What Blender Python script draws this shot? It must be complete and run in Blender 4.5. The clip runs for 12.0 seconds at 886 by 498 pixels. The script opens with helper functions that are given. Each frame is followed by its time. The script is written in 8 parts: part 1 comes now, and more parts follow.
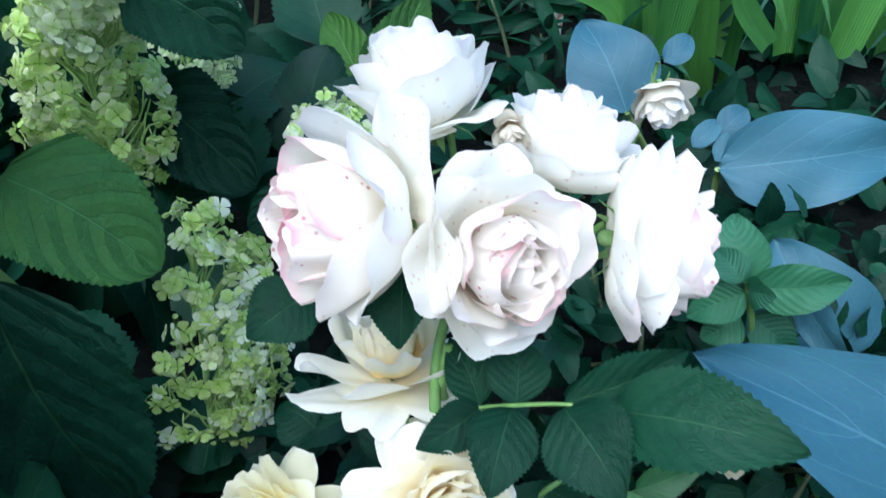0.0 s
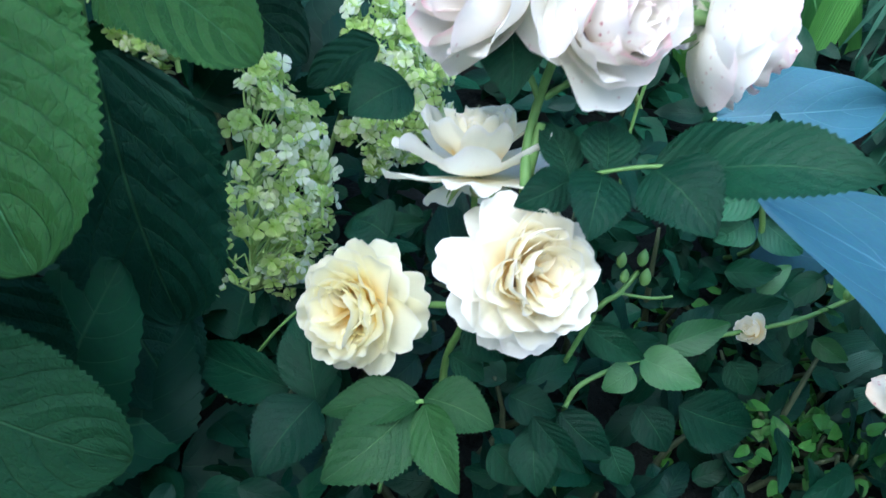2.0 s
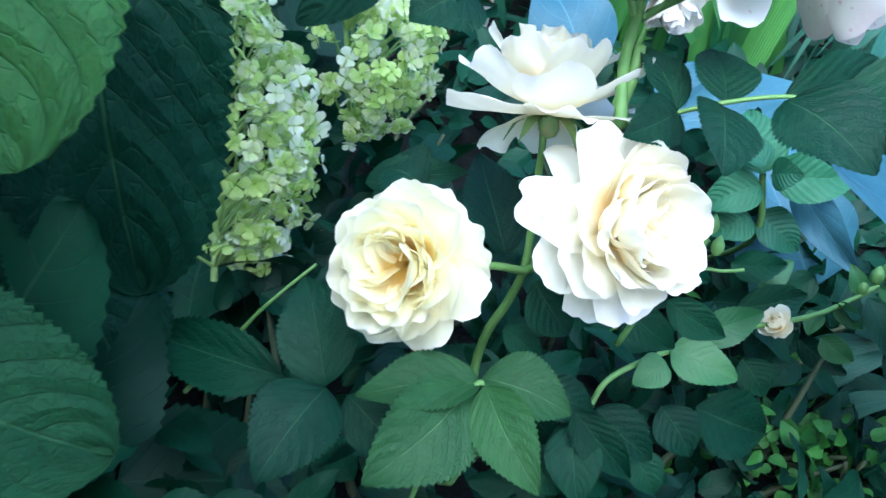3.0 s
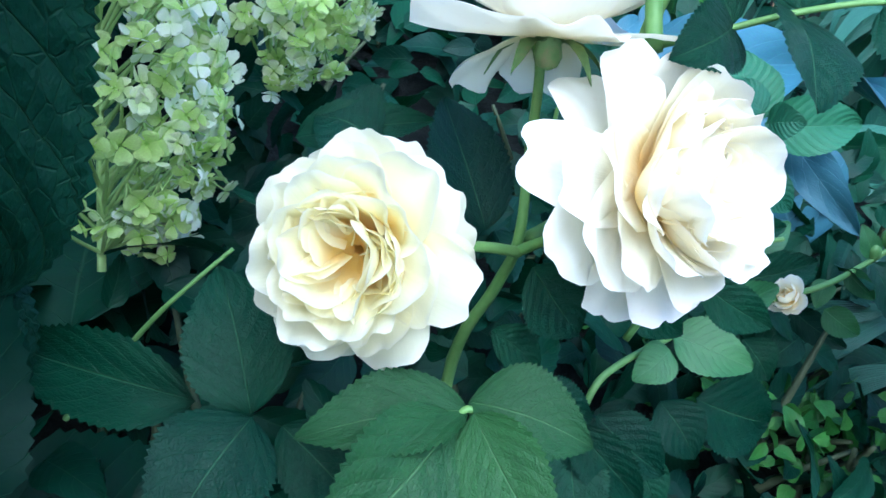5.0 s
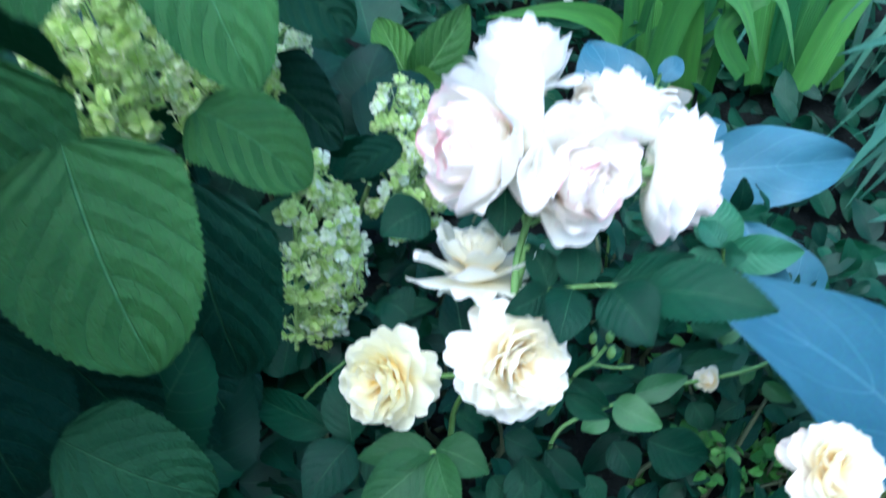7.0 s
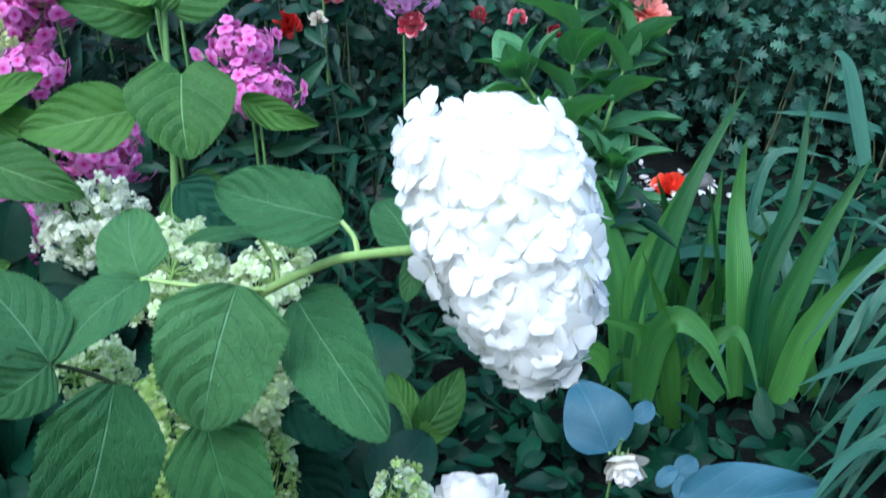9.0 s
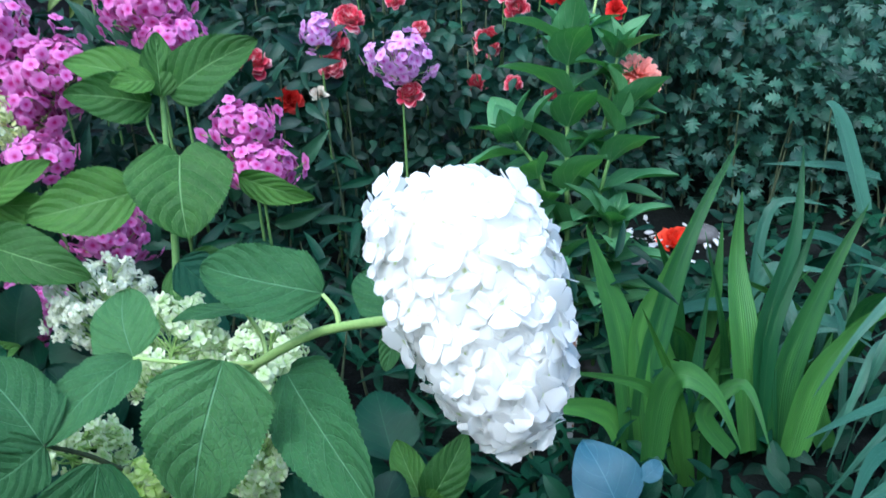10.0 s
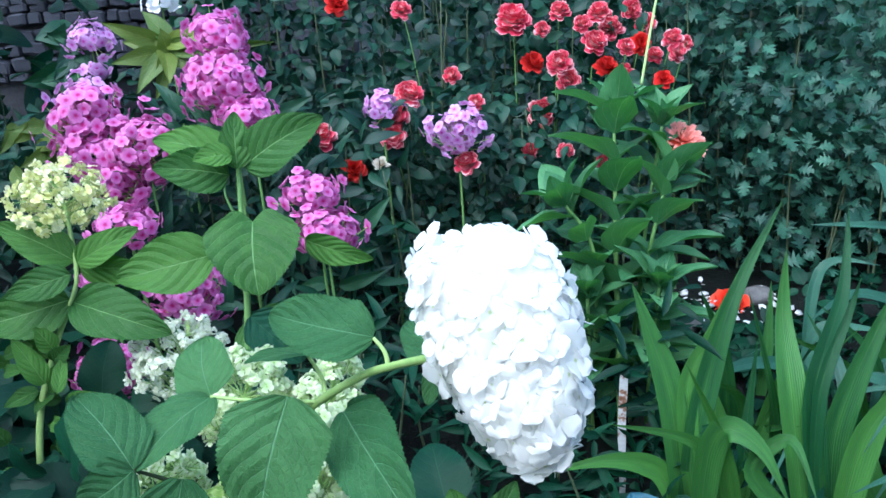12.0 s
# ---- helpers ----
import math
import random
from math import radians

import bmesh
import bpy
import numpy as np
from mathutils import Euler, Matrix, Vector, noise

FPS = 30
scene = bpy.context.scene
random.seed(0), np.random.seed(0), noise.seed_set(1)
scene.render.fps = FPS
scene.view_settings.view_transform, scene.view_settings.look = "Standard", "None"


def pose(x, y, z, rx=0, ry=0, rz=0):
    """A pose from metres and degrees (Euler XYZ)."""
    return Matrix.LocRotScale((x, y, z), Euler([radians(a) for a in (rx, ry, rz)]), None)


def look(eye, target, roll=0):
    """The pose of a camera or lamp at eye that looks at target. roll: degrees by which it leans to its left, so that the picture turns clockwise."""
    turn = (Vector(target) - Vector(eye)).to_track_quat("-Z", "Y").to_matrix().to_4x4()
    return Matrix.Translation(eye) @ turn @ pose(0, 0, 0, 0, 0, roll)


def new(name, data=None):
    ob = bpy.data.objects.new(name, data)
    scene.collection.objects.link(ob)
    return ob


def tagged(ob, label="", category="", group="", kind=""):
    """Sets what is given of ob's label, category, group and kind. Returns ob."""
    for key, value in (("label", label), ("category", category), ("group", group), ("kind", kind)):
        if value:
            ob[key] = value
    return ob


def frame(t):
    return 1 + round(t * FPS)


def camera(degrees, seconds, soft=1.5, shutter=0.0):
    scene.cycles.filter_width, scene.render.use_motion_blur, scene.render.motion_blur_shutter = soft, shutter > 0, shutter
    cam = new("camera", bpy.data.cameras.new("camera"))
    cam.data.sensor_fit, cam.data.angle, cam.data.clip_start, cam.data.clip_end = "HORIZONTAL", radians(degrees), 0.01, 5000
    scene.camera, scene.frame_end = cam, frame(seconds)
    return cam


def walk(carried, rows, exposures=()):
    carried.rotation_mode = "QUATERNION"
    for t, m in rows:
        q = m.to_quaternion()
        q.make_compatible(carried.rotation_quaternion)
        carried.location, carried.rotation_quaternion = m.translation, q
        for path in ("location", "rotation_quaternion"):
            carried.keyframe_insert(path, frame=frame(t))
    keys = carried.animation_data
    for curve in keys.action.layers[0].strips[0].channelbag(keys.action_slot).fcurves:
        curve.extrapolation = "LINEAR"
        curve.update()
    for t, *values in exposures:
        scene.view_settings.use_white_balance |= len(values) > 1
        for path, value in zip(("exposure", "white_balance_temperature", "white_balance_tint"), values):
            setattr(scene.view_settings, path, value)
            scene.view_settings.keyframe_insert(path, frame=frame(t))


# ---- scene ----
# ---- camera
cam = camera(55.8, 12.0, soft=1.5, shutter=0.6)
PATH = [
    (0, (0.0161, 0.0270, 0.6313), (0.0245, 0.7589, -0.0501), 0.64),
    (0.5, (0.0193, 0.0130, 0.6285), (0.0330, 0.7424, -0.0554), 0.76),
    (1, (0.0074, -0.0010, 0.6266), (0.0336, 0.7282, -0.0572), 1.37),
    (1.5, (-0.0363, -0.0580, 0.5830), (0.0107, 0.6959, -0.0722), 4.36),
    (2, (-0.0537, -0.0780, 0.5486), (0.0241, 0.6940, -0.0823), 7.00),
    (2.5, (-0.0961, -0.0690, 0.4890), (0.0597, 0.7224, -0.1020), 11.43),
    (3, (-0.1286, -0.0330, 0.4554), (0.1070, 0.7529, -0.1163), 15.23),
    (4.8, (-0.1152, 0.0480, 0.4003), (0.1944, 0.7938, -0.1896), 16.96),
    (5, (-0.1171, 0.0490, 0.3991), (0.2047, 0.7932, -0.1862), 17.41),
    (5.5, (-0.1182, 0.0370, 0.4121), (0.2150, 0.7790, -0.1696), 17.86),
    (6, (-0.1073, -0.0150, 0.4651), (0.1692, 0.7351, -0.1356), 15.49),
    (6.5, (-0.0907, -0.0860, 0.5597), (0.0571, 0.6674, -0.0811), 10.22),
    (7, (-0.0635, -0.1270, 0.6862), (-0.0032, 0.6241, 0.0288), 6.78),
    (7.5, (-0.0330, -0.1550, 0.7959), (-0.0204, 0.6396, 0.1890), 5.36),
    (7.7, (-0.0210, -0.1630, 0.8220), (-0.0184, 0.6459, 0.2340), 4.86),
    (9.3, (-0.0019, -0.1730, 0.9228), (-0.0216, 0.7351, 0.5044), 0.75),
    (9.5, (0.0042, -0.1720, 0.9222), (-0.0193, 0.7404, 0.5137), 0.32),
    (10, (0.0227, -0.1840, 0.9287), (-0.0171, 0.7431, 0.5559), -1.66),
    (10.5, (0.0323, -0.2070, 0.9345), (-0.0312, 0.7291, 0.5884), -2.73),
    (11, (0.0382, -0.2330, 0.9360), (-0.0447, 0.7096, 0.6124), -3.27),
    (11.5, (0.0411, -0.2520, 0.9382), (-0.0601, 0.6942, 0.6309), -3.41),
    (12, (0.0505, -0.2660, 0.9460), (-0.0663, 0.6824, 0.6513), -3.44),
]
walk(cam, [(t, look(eye, target, roll)) for t, eye, target, roll in PATH], [(0, 1.75, 5600, 4), (1.5, 1.77, 5600, 4), (3, 2.35, 5250, 4), (5.5, 2.28, 5080, 4), (6.5, 2.30, 5150, 3), (7.3, 1.96, 5200, 4), (9.5, 1.6, 5450, 4), (10.5, 1.63, 5450, 4), (12, 1.76, 5450, 4)])

# ---------------------------------------------------------------- light
world = bpy.data.worlds.new("evening_sky")
scene.world = world
world.use_nodes = True
wn, wl = world.node_tree.nodes, world.node_tree.links
sky = wn.new("ShaderNodeTexSky")
sky.sky_type = "NISHITA"
sky.sun_disc = False
sky.sun_elevation, sky.sun_rotation = radians(52), radians(207)
sky.air_density, sky.dust_density, sky.ozone_density = 1.0, 1.6, 1.0
wl.new(sky.outputs[0], wn["Background"].inputs["Color"])
wn["Background"].inputs["Strength"].default_value = 0.14
sun = new("sun", bpy.data.lights.new("sun", "SUN"))
sun.data.energy, sun.data.angle, sun.data.color = 2.15, radians(80), (1.0, 0.98, 0.95)
sun.matrix_world = look((-0.75, -1.45, 2.1), (0, 0, 0))


# ---------------------------------------------------------------- materials
def nodes_of(name):
    m = bpy.data.materials.new(name)
    m.use_nodes = True
    t = m.node_tree
    t.nodes.clear()
    return m, t.nodes, t.links


def ramp(n, stops):
    r = n.new("ShaderNodeValToRGB")
    e = r.color_ramp.elements
    while len(e) < len(stops):
        e.new(0.5)
    for k, (p, c) in zip(e, stops):
        k.position, k.color = p, (*c, 1)
    return r


def math_node(n, l, op, a, b=None, c=None):
    m = n.new("ShaderNodeMath")
    m.operation = op
    for i, v in enumerate((a, b, c)):
        if v is None:
            continue
        if isinstance(v, (int, float)):
            m.inputs[i].default_value = v
        else:
            l.new(v, m.inputs[i])
    return m.outputs[0]


def mix_rgb(n, l, kind, fac, a, b):
    m = n.new("ShaderNodeMix")
    m.data_type, m.blend_type = "RGBA", kind
    for sock, v in ((m.inputs[0], fac), (m.inputs[6], a), (m.inputs[7], b)):
        if isinstance(v, (int, float)):
            sock.default_value = v
        elif isinstance(v, tuple):
            sock.default_value = (*v, 1)
        else:
            l.new(v, sock)
    return m.outputs[2]


def surface(n, l, color, rough, bump, translucent, trans_color=None, spec=0.5, coat=0.0):
    p = n.new("ShaderNodeBsdfPrincipled")
    l.new(color, p.inputs["Base Color"])
    if isinstance(rough, (int, float)):
        p.inputs["Roughness"].default_value = rough
    else:
        l.new(rough, p.inputs["Roughness"])
    p.inputs["Specular IOR Level"].default_value = spec
    p.inputs["Coat Weight"].default_value = coat
    out = n.new("ShaderNodeOutputMaterial")
    if bump is not None:
        l.new(bump, p.inputs["Normal"])
    if translucent <= 0:
        l.new(p.outputs[0], out.inputs[0])
        return
    tr = n.new("ShaderNodeBsdfTranslucent")
    l.new(trans_color or color, tr.inputs["Color"])
    mx = n.new("ShaderNodeMixShader")
    mx.inputs[0].default_value = translucent
    l.new(p.outputs[0], mx.inputs[1])
    l.new(tr.outputs[0], mx.inputs[2])
    l.new(mx.outputs[0], out.inputs[0])


def bump_node(n, l, height, strength, distance):
    b = n.new("ShaderNodeBump")
    b.inputs["Strength"].default_value, b.inputs["Distance"].default_value = strength, distance
    l.new(height, b.inputs["Height"])
    return b.outputs[0]


def leaf_material(name, dark, light, vein, count=7.0, slant=0.55, rough=0.5, trans=0.18, vein_amount=0.55,
                  relief=0.0012, spec=0.4, single=True, speck=0.0, parallel=False, quilting=0.45, net=0.0, side_veins=0.9):
    """Leaf skin: blotched colour, a midrib with side veins that run to the edge, quilted relief between them."""
    m, n, l = nodes_of(name)
    uv = n.new("ShaderNodeUVMap")
    uv.uv_map = "leaf"
    xyz = n.new("ShaderNodeSeparateXYZ")
    l.new(uv.outputs[0], xyz.inputs[0])
    across = math_node(n, l, "ABSOLUTE", math_node(n, l, "SUBTRACT", math_node(n, l, "MULTIPLY", xyz.outputs[0], 2.0), 1.0))
    along = xyz.outputs[1]
    tc = n.new("ShaderNodeTexCoord")
    if single:
        rnd = n.new("ShaderNodeObjectInfo").outputs["Random"]
    else:
        rnd = n.new("ShaderNodeNewGeometry").outputs["Random Per Island"]
    blotch = n.new("ShaderNodeTexNoise")
    blotch.inputs["Scale"].default_value, blotch.inputs["Detail"].default_value = 4.0 if single else 22.0, 4.0
    l.new(uv.outputs[0] if single else tc.outputs["Object"], blotch.inputs["Vector"])
    fine = n.new("ShaderNodeTexNoise")
    fine.inputs["Scale"].default_value, fine.inputs["Detail"].default_value = 60.0 if single else 260.0, 3.0
    l.new(uv.outputs[0] if single else tc.outputs["Object"], fine.inputs["Vector"])
    mixv = math_node(n, l, "ADD", math_node(n, l, "MULTIPLY", blotch.outputs[0], 0.8), math_node(n, l, "MULTIPLY", rnd, 0.7))
    mixv = math_node(n, l, "SUBTRACT", mixv, 0.3)
    col = ramp(n, [(0.15, dark), (0.95, light)])
    l.new(mixv, col.inputs[0])
    wob = math_node(n, l, "MULTIPLY", math_node(n, l, "SUBTRACT", blotch.outputs[0], 0.5), 0.35)
    if parallel:
        phase = math_node(n, l, "MULTIPLY", xyz.outputs[0], count)
    else:
        phase = math_node(n, l, "ADD", math_node(n, l, "MULTIPLY", math_node(n, l, "SUBTRACT", along, math_node(n, l, "MULTIPLY", math_node(n, l, "POWER", across, 1.25), slant * 0.5)), count), wob)
    tri = math_node(n, l, "ABSOLUTE", math_node(n, l, "SUBTRACT", math_node(n, l, "FRACT", phase), 0.5))  # 0.5 on a vein
    side = n.new("ShaderNodeMapRange")
    side.interpolation_type = "SMOOTHSTEP"
    side.inputs[1].default_value, side.inputs[2].default_value = 0.472, 0.5
    l.new(tri, side.inputs[0])
    mid = n.new("ShaderNodeMapRange")
    mid.interpolation_type = "SMOOTHSTEP"
    mid.inputs[1].default_value, mid.inputs[2].default_value = 0.030, 0.008
    l.new(across, mid.inputs[0])
    lines = math_node(n, l, "MAXIMUM", math_node(n, l, "MULTIPLY", side.outputs[0], side_veins), mid.outputs[0])
    cell = n.new("ShaderNodeTexVoronoi")
    cell.feature = "DISTANCE_TO_EDGE"
    cell.inputs["Scale"].default_value = 15.0 if single else 120.0
    l.new(uv.outputs[0] if single else tc.outputs["Object"], cell.inputs["Vector"])
    if net > 0:                                     # small veins between the side veins
        mesh = n.new("ShaderNodeMapRange")
        mesh.interpolation_type = "SMOOTHSTEP"
        mesh.inputs[1].default_value, mesh.inputs[2].default_value = 0.05, 0.005
        l.new(cell.outputs[0], mesh.inputs[0])
        lines = math_node(n, l, "MAXIMUM", lines, math_node(n, l, "MULTIPLY", mesh.outputs[0], net))
    colour = mix_rgb(n, l, "MIX", math_node(n, l, "MULTIPLY", lines, vein_amount), col.outputs[0], vein)
    colour = mix_rgb(n, l, "MULTIPLY", 0.35, colour, fine.outputs["Color"])
    if speck > 0:
        dots = n.new("ShaderNodeTexVoronoi")
        dots.inputs["Scale"].default_value = 26.0
        l.new(uv.outputs[0], dots.inputs["Vector"])
        d = ramp(n, [(0.05, (1, 1, 1)), (0.09, (0, 0, 0))])
        l.new(dots.outputs["Distance"], d.inputs[0])
        gate = ramp(n, [(0.58, (0, 0, 0)), (0.62, (1, 1, 1))])
        l.new(blotch.outputs[0], gate.inputs[0])
        f = math_node(n, l, "MULTIPLY", math_node(n, l, "MULTIPLY", d.outputs[0], gate.outputs[0]), speck)
        colour = mix_rgb(n, l, "MIX", f, colour, (0.35, 0.33, 0.26))
    quilt = math_node(n, l, "SUBTRACT", math_node(n, l, "MULTIPLY", math_node(n, l, "SUBTRACT", 0.5, tri), 2.0 * quilting), math_node(n, l, "MULTIPLY", lines, 0.35))
    height = math_node(n, l, "ADD", quilt, math_node(n, l, "ADD", math_node(n, l, "MULTIPLY", cell.outputs[0], 0.22), math_node(n, l, "MULTIPLY", fine.outputs[0], 0.25)))
    r = math_node(n, l, "ADD", math_node(n, l, "MULTIPLY", fine.outputs[0], 0.16), rough - 0.08)
    tcol = mix_rgb(n, l, "MULTIPLY", 1.0, colour, (1.0, 1.25, 0.45))
    surface(n, l, colour, r, bump_node(n, l, height, 0.8, relief), trans, tcol, spec)
    return m


def petal_material(name, base, body, edge, stain, amount, trans=0.3, speck=0.4, edge_from=0.72):
    """Rose petal: warm at the claw, pale body, tinted rim, with spots and streaks of pink."""
    m, n, l = nodes_of(name)
    uv = n.new("ShaderNodeUVMap")
    uv.uv_map = "leaf"
    xyz = n.new("ShaderNodeSeparateXYZ")
    l.new(uv.outputs[0], xyz.inputs[0])
    tc = n.new("ShaderNodeTexCoord")
    rnd = n.new("ShaderNodeObjectInfo").outputs["Random"]
    col = ramp(n, [(0.18, base), (0.64, body), (0.9, body), (1.0, edge)])
    l.new(xyz.outputs[1], col.inputs[0])
    noise_a = n.new("ShaderNodeTexNoise")
    noise_a.inputs["Scale"].default_value, noise_a.inputs["Detail"].default_value = 45.0, 5.0
    l.new(tc.outputs["Object"], noise_a.inputs["Vector"])
    across = math_node(n, l, "ABSOLUTE", math_node(n, l, "SUBTRACT", math_node(n, l, "MULTIPLY", xyz.outputs[0], 2.0), 1.0))
    rim = math_node(n, l, "MAXIMUM", xyz.outputs[1], math_node(n, l, "MULTIPLY", across, 0.96))
    rim = math_node(n, l, "ADD", rim, math_node(n, l, "MULTIPLY", math_node(n, l, "SUBTRACT", noise_a.outputs[0], 0.5), 0.5))
    rimr = n.new("ShaderNodeMapRange")
    rimr.interpolation_type = "SMOOTHSTEP"
    rimr.inputs[1].default_value, rimr.inputs[2].default_value = edge_from, 1.12
    l.new(rim, rimr.inputs[0])
    some = n.new("ShaderNodeMapRange")
    some.inputs[1].default_value, some.inputs[2].default_value = 0.25, 0.9
    l.new(rnd, some.inputs[0])
    f = math_node(n, l, "MULTIPLY", math_node(n, l, "MULTIPLY", rimr.outputs[0], some.outputs[0]), amount)
    colour = mix_rgb(n, l, "MIX", f, col.outputs[0], stain)
    dots = n.new("ShaderNodeTexVoronoi")
    dots.inputs["Scale"].default_value = 190.0
    l.new(tc.outputs["Object"], dots.inputs["Vector"])
    d = ramp(n, [(0.12, (1, 1, 1)), (0.2, (0, 0, 0))])
    l.new(dots.outputs["Distance"], d.inputs[0])
    gate = ramp(n, [(0.44, (0, 0, 0)), (0.52, (1, 1, 1))])
    l.new(noise_a.outputs[0], gate.inputs[0])
    colour = mix_rgb(n, l, "MIX", math_node(n, l, "MULTIPLY", math_node(n, l, "MULTIPLY", d.outputs[0], gate.outputs[0]), speck), colour, (0.55, 0.22, 0.24))
    streak = n.new("ShaderNodeTexNoise")
    streak.inputs["Scale"].default_value, streak.inputs["Detail"].default_value = 9.0, 3.0
    fan = n.new("ShaderNodeMapping")
    fan.inputs["Scale"].default_value = (3.0, 0.35, 1.0)
    l.new(uv.outputs[0], fan.inputs["Vector"])
    l.new(fan.outputs[0], streak.inputs["Vector"])
    h = math_node(n, l, "ADD", math_node(n, l, "MULTIPLY", streak.outputs[0], 0.2), math_node(n, l, "MULTIPLY", noise_a.outputs[0], 1.4))
    glow = mix_rgb(n, l, "MULTIPLY", 1.0, colour, (1.0, 0.985, 0.93))
    surface(n, l, colour, 0.62, bump_node(n, l, h, 0.5, 0.0016), trans, glow, 0.25)
    return m


def radial_material(name, inner, body, outer, spread=0.35, trans=0.25, rough=0.6, eye=0.16, single=False):
    """Small florets: an eye, a body colour that varies from floret to floret, and a rim."""
    m, n, l = nodes_of(name)
    uv = n.new("ShaderNodeUVMap")
    uv.uv_map = "leaf"
    xyz = n.new("ShaderNodeSeparateXYZ")
    l.new(uv.outputs[0], xyz.inputs[0])
    tc = n.new("ShaderNodeTexCoord")
    rnd = n.new("ShaderNodeObjectInfo").outputs["Random"] if single else n.new("ShaderNodeNewGeometry").outputs["Random Per Island"]
    patch = n.new("ShaderNodeTexNoise")
    patch.inputs["Scale"].default_value, patch.inputs["Detail"].default_value = 24.0, 3.0
    l.new(tc.outputs["Object"], patch.inputs["Vector"])
    col = ramp(n, [(eye * 0.6, inner), (eye * 1.6, body), (1.0, outer)])
    l.new(xyz.outputs[1], col.inputs[0])
    v = math_node(n, l, "ADD", math_node(n, l, "MULTIPLY", rnd, 0.5), math_node(n, l, "MULTIPLY", patch.outputs[0], 0.9))
    shade = n.new("ShaderNodeMapRange")
    shade.inputs[1].default_value, shade.inputs[2].default_value = 0.2, 1.1
    shade.inputs[3].default_value, shade.inputs[4].default_value = 1.0 - spread, 1.0 + spread * 0.4
    l.new(v, shade.inputs[0])
    hsv = n.new("ShaderNodeHueSaturation")
    l.new(col.outputs[0], hsv.inputs["Color"])
    l.new(shade.outputs[0], hsv.inputs["Value"])
    surface(n, l, hsv.outputs[0], rough, bump_node(n, l, patch.outputs[0], 0.3, 0.001), trans, None, 0.3)
    return m


def noise_material(name, stops, scale, rough=0.8, relief=0.002, fine=6.0, spec=0.3, trans=0.0):
    m, n, l = nodes_of(name)
    tc = n.new("ShaderNodeTexCoord")
    a = n.new("ShaderNodeTexNoise")
    a.inputs["Scale"].default_value, a.inputs["Detail"].default_value, a.inputs["Roughness"].default_value = scale, 6.0, 0.65
    l.new(tc.outputs["Object"], a.inputs["Vector"])
    b = n.new("ShaderNodeTexNoise")
    b.inputs["Scale"].default_value, b.inputs["Detail"].default_value = scale * fine, 4.0
    l.new(tc.outputs["Object"], b.inputs["Vector"])
    rnd = n.new("ShaderNodeObjectInfo").outputs["Random"]
    v = math_node(n, l, "ADD", math_node(n, l, "ADD", math_node(n, l, "MULTIPLY", a.outputs[0], 0.7), math_node(n, l, "MULTIPLY", b.outputs[0], 0.3)), math_node(n, l, "MULTIPLY", math_node(n, l, "SUBTRACT", rnd, 0.5), 0.14))
    col = ramp(n, stops)
    l.new(v, col.inputs[0])
    h = math_node(n, l, "ADD", a.outputs[0], math_node(n, l, "MULTIPLY", b.outputs[0], 0.6))
    surface(n, l, col.outputs[0], rough, bump_node(n, l, h, 0.8, relief), trans, None, spec)
    return m


# Four tones of one leaf skin; light and shade are put into the colour.
SHADED_HYDRANGEA_SKIN = leaf_material("shaded_hydrangea_leaf_skin", (0.004, 0.031, 0.020), (0.012, 0.066, 0.034), (0.050, 0.140, 0.060), 5.5, 0.85, 0.6, 0.08, 0.4, 0.0045, 0.13, speck=0.2, quilting=0.6, net=0.25)
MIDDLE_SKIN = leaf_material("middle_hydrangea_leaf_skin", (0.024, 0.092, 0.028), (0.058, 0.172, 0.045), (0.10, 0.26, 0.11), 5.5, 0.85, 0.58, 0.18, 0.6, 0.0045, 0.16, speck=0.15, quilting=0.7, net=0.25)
SHADED_LOWER_SKIN = leaf_material("shaded_lower_hydrangea_leaf_skin", (0.010, 0.054, 0.024), (0.028, 0.104, 0.040), (0.07, 0.18, 0.08), 5.5, 0.85, 0.6, 0.10, 0.5, 0.0045, 0.14, speck=0.2, quilting=0.5, net=0.25)
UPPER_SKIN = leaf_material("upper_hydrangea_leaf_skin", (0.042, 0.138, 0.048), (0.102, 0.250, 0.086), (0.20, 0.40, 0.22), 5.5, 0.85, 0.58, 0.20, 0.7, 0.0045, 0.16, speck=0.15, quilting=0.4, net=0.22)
FRESH_SKIN = leaf_material("fresh_leaf_skin", (0.038, 0.125, 0.024), (0.100, 0.250, 0.040), (0.26, 0.46, 0.19), 6.0, 0.8, 0.5, 0.24, 0.7, 0.004, 0.22, net=0.2)
ROSE_SKIN = leaf_material("rose_leaf_skin", (0.004, 0.033, 0.019), (0.012, 0.068, 0.032), (0.080, 0.19, 0.10), 7.0, 0.7, 0.36, 0.10, 0.45, 0.0020, 0.15, speck=0.5, quilting=0.17, net=0.10, side_veins=0.4)
LUSH_SKIN = leaf_material("lush_rose_leaf_skin", (0.020, 0.076, 0.024), (0.048, 0.145, 0.040), (0.14, 0.27, 0.12), 7.0, 0.7, 0.42, 0.12, 0.5, 0.0018, 0.2, speck=0.3, quilting=0.17, net=0.10, side_veins=0.4)
YOUNG_ROSE_SKIN = leaf_material("young_rose_leaf_skin", (0.027, 0.119, 0.040), (0.067, 0.212, 0.063), (0.174, 0.370, 0.175), 9.0, 0.6, 0.45, 0.2, 0.35, 0.0008, 0.45, quilting=0.15)
BLUE_SKIN = leaf_material("waxy_blue_leaf_skin", (0.028, 0.105, 0.150), (0.056, 0.165, 0.222), (0.140, 0.285, 0.360), 4.5, 0.9, 0.5, 0.08, 0.4, 0.0008, 0.3, speck=0.5, quilting=0.2, net=0.12)
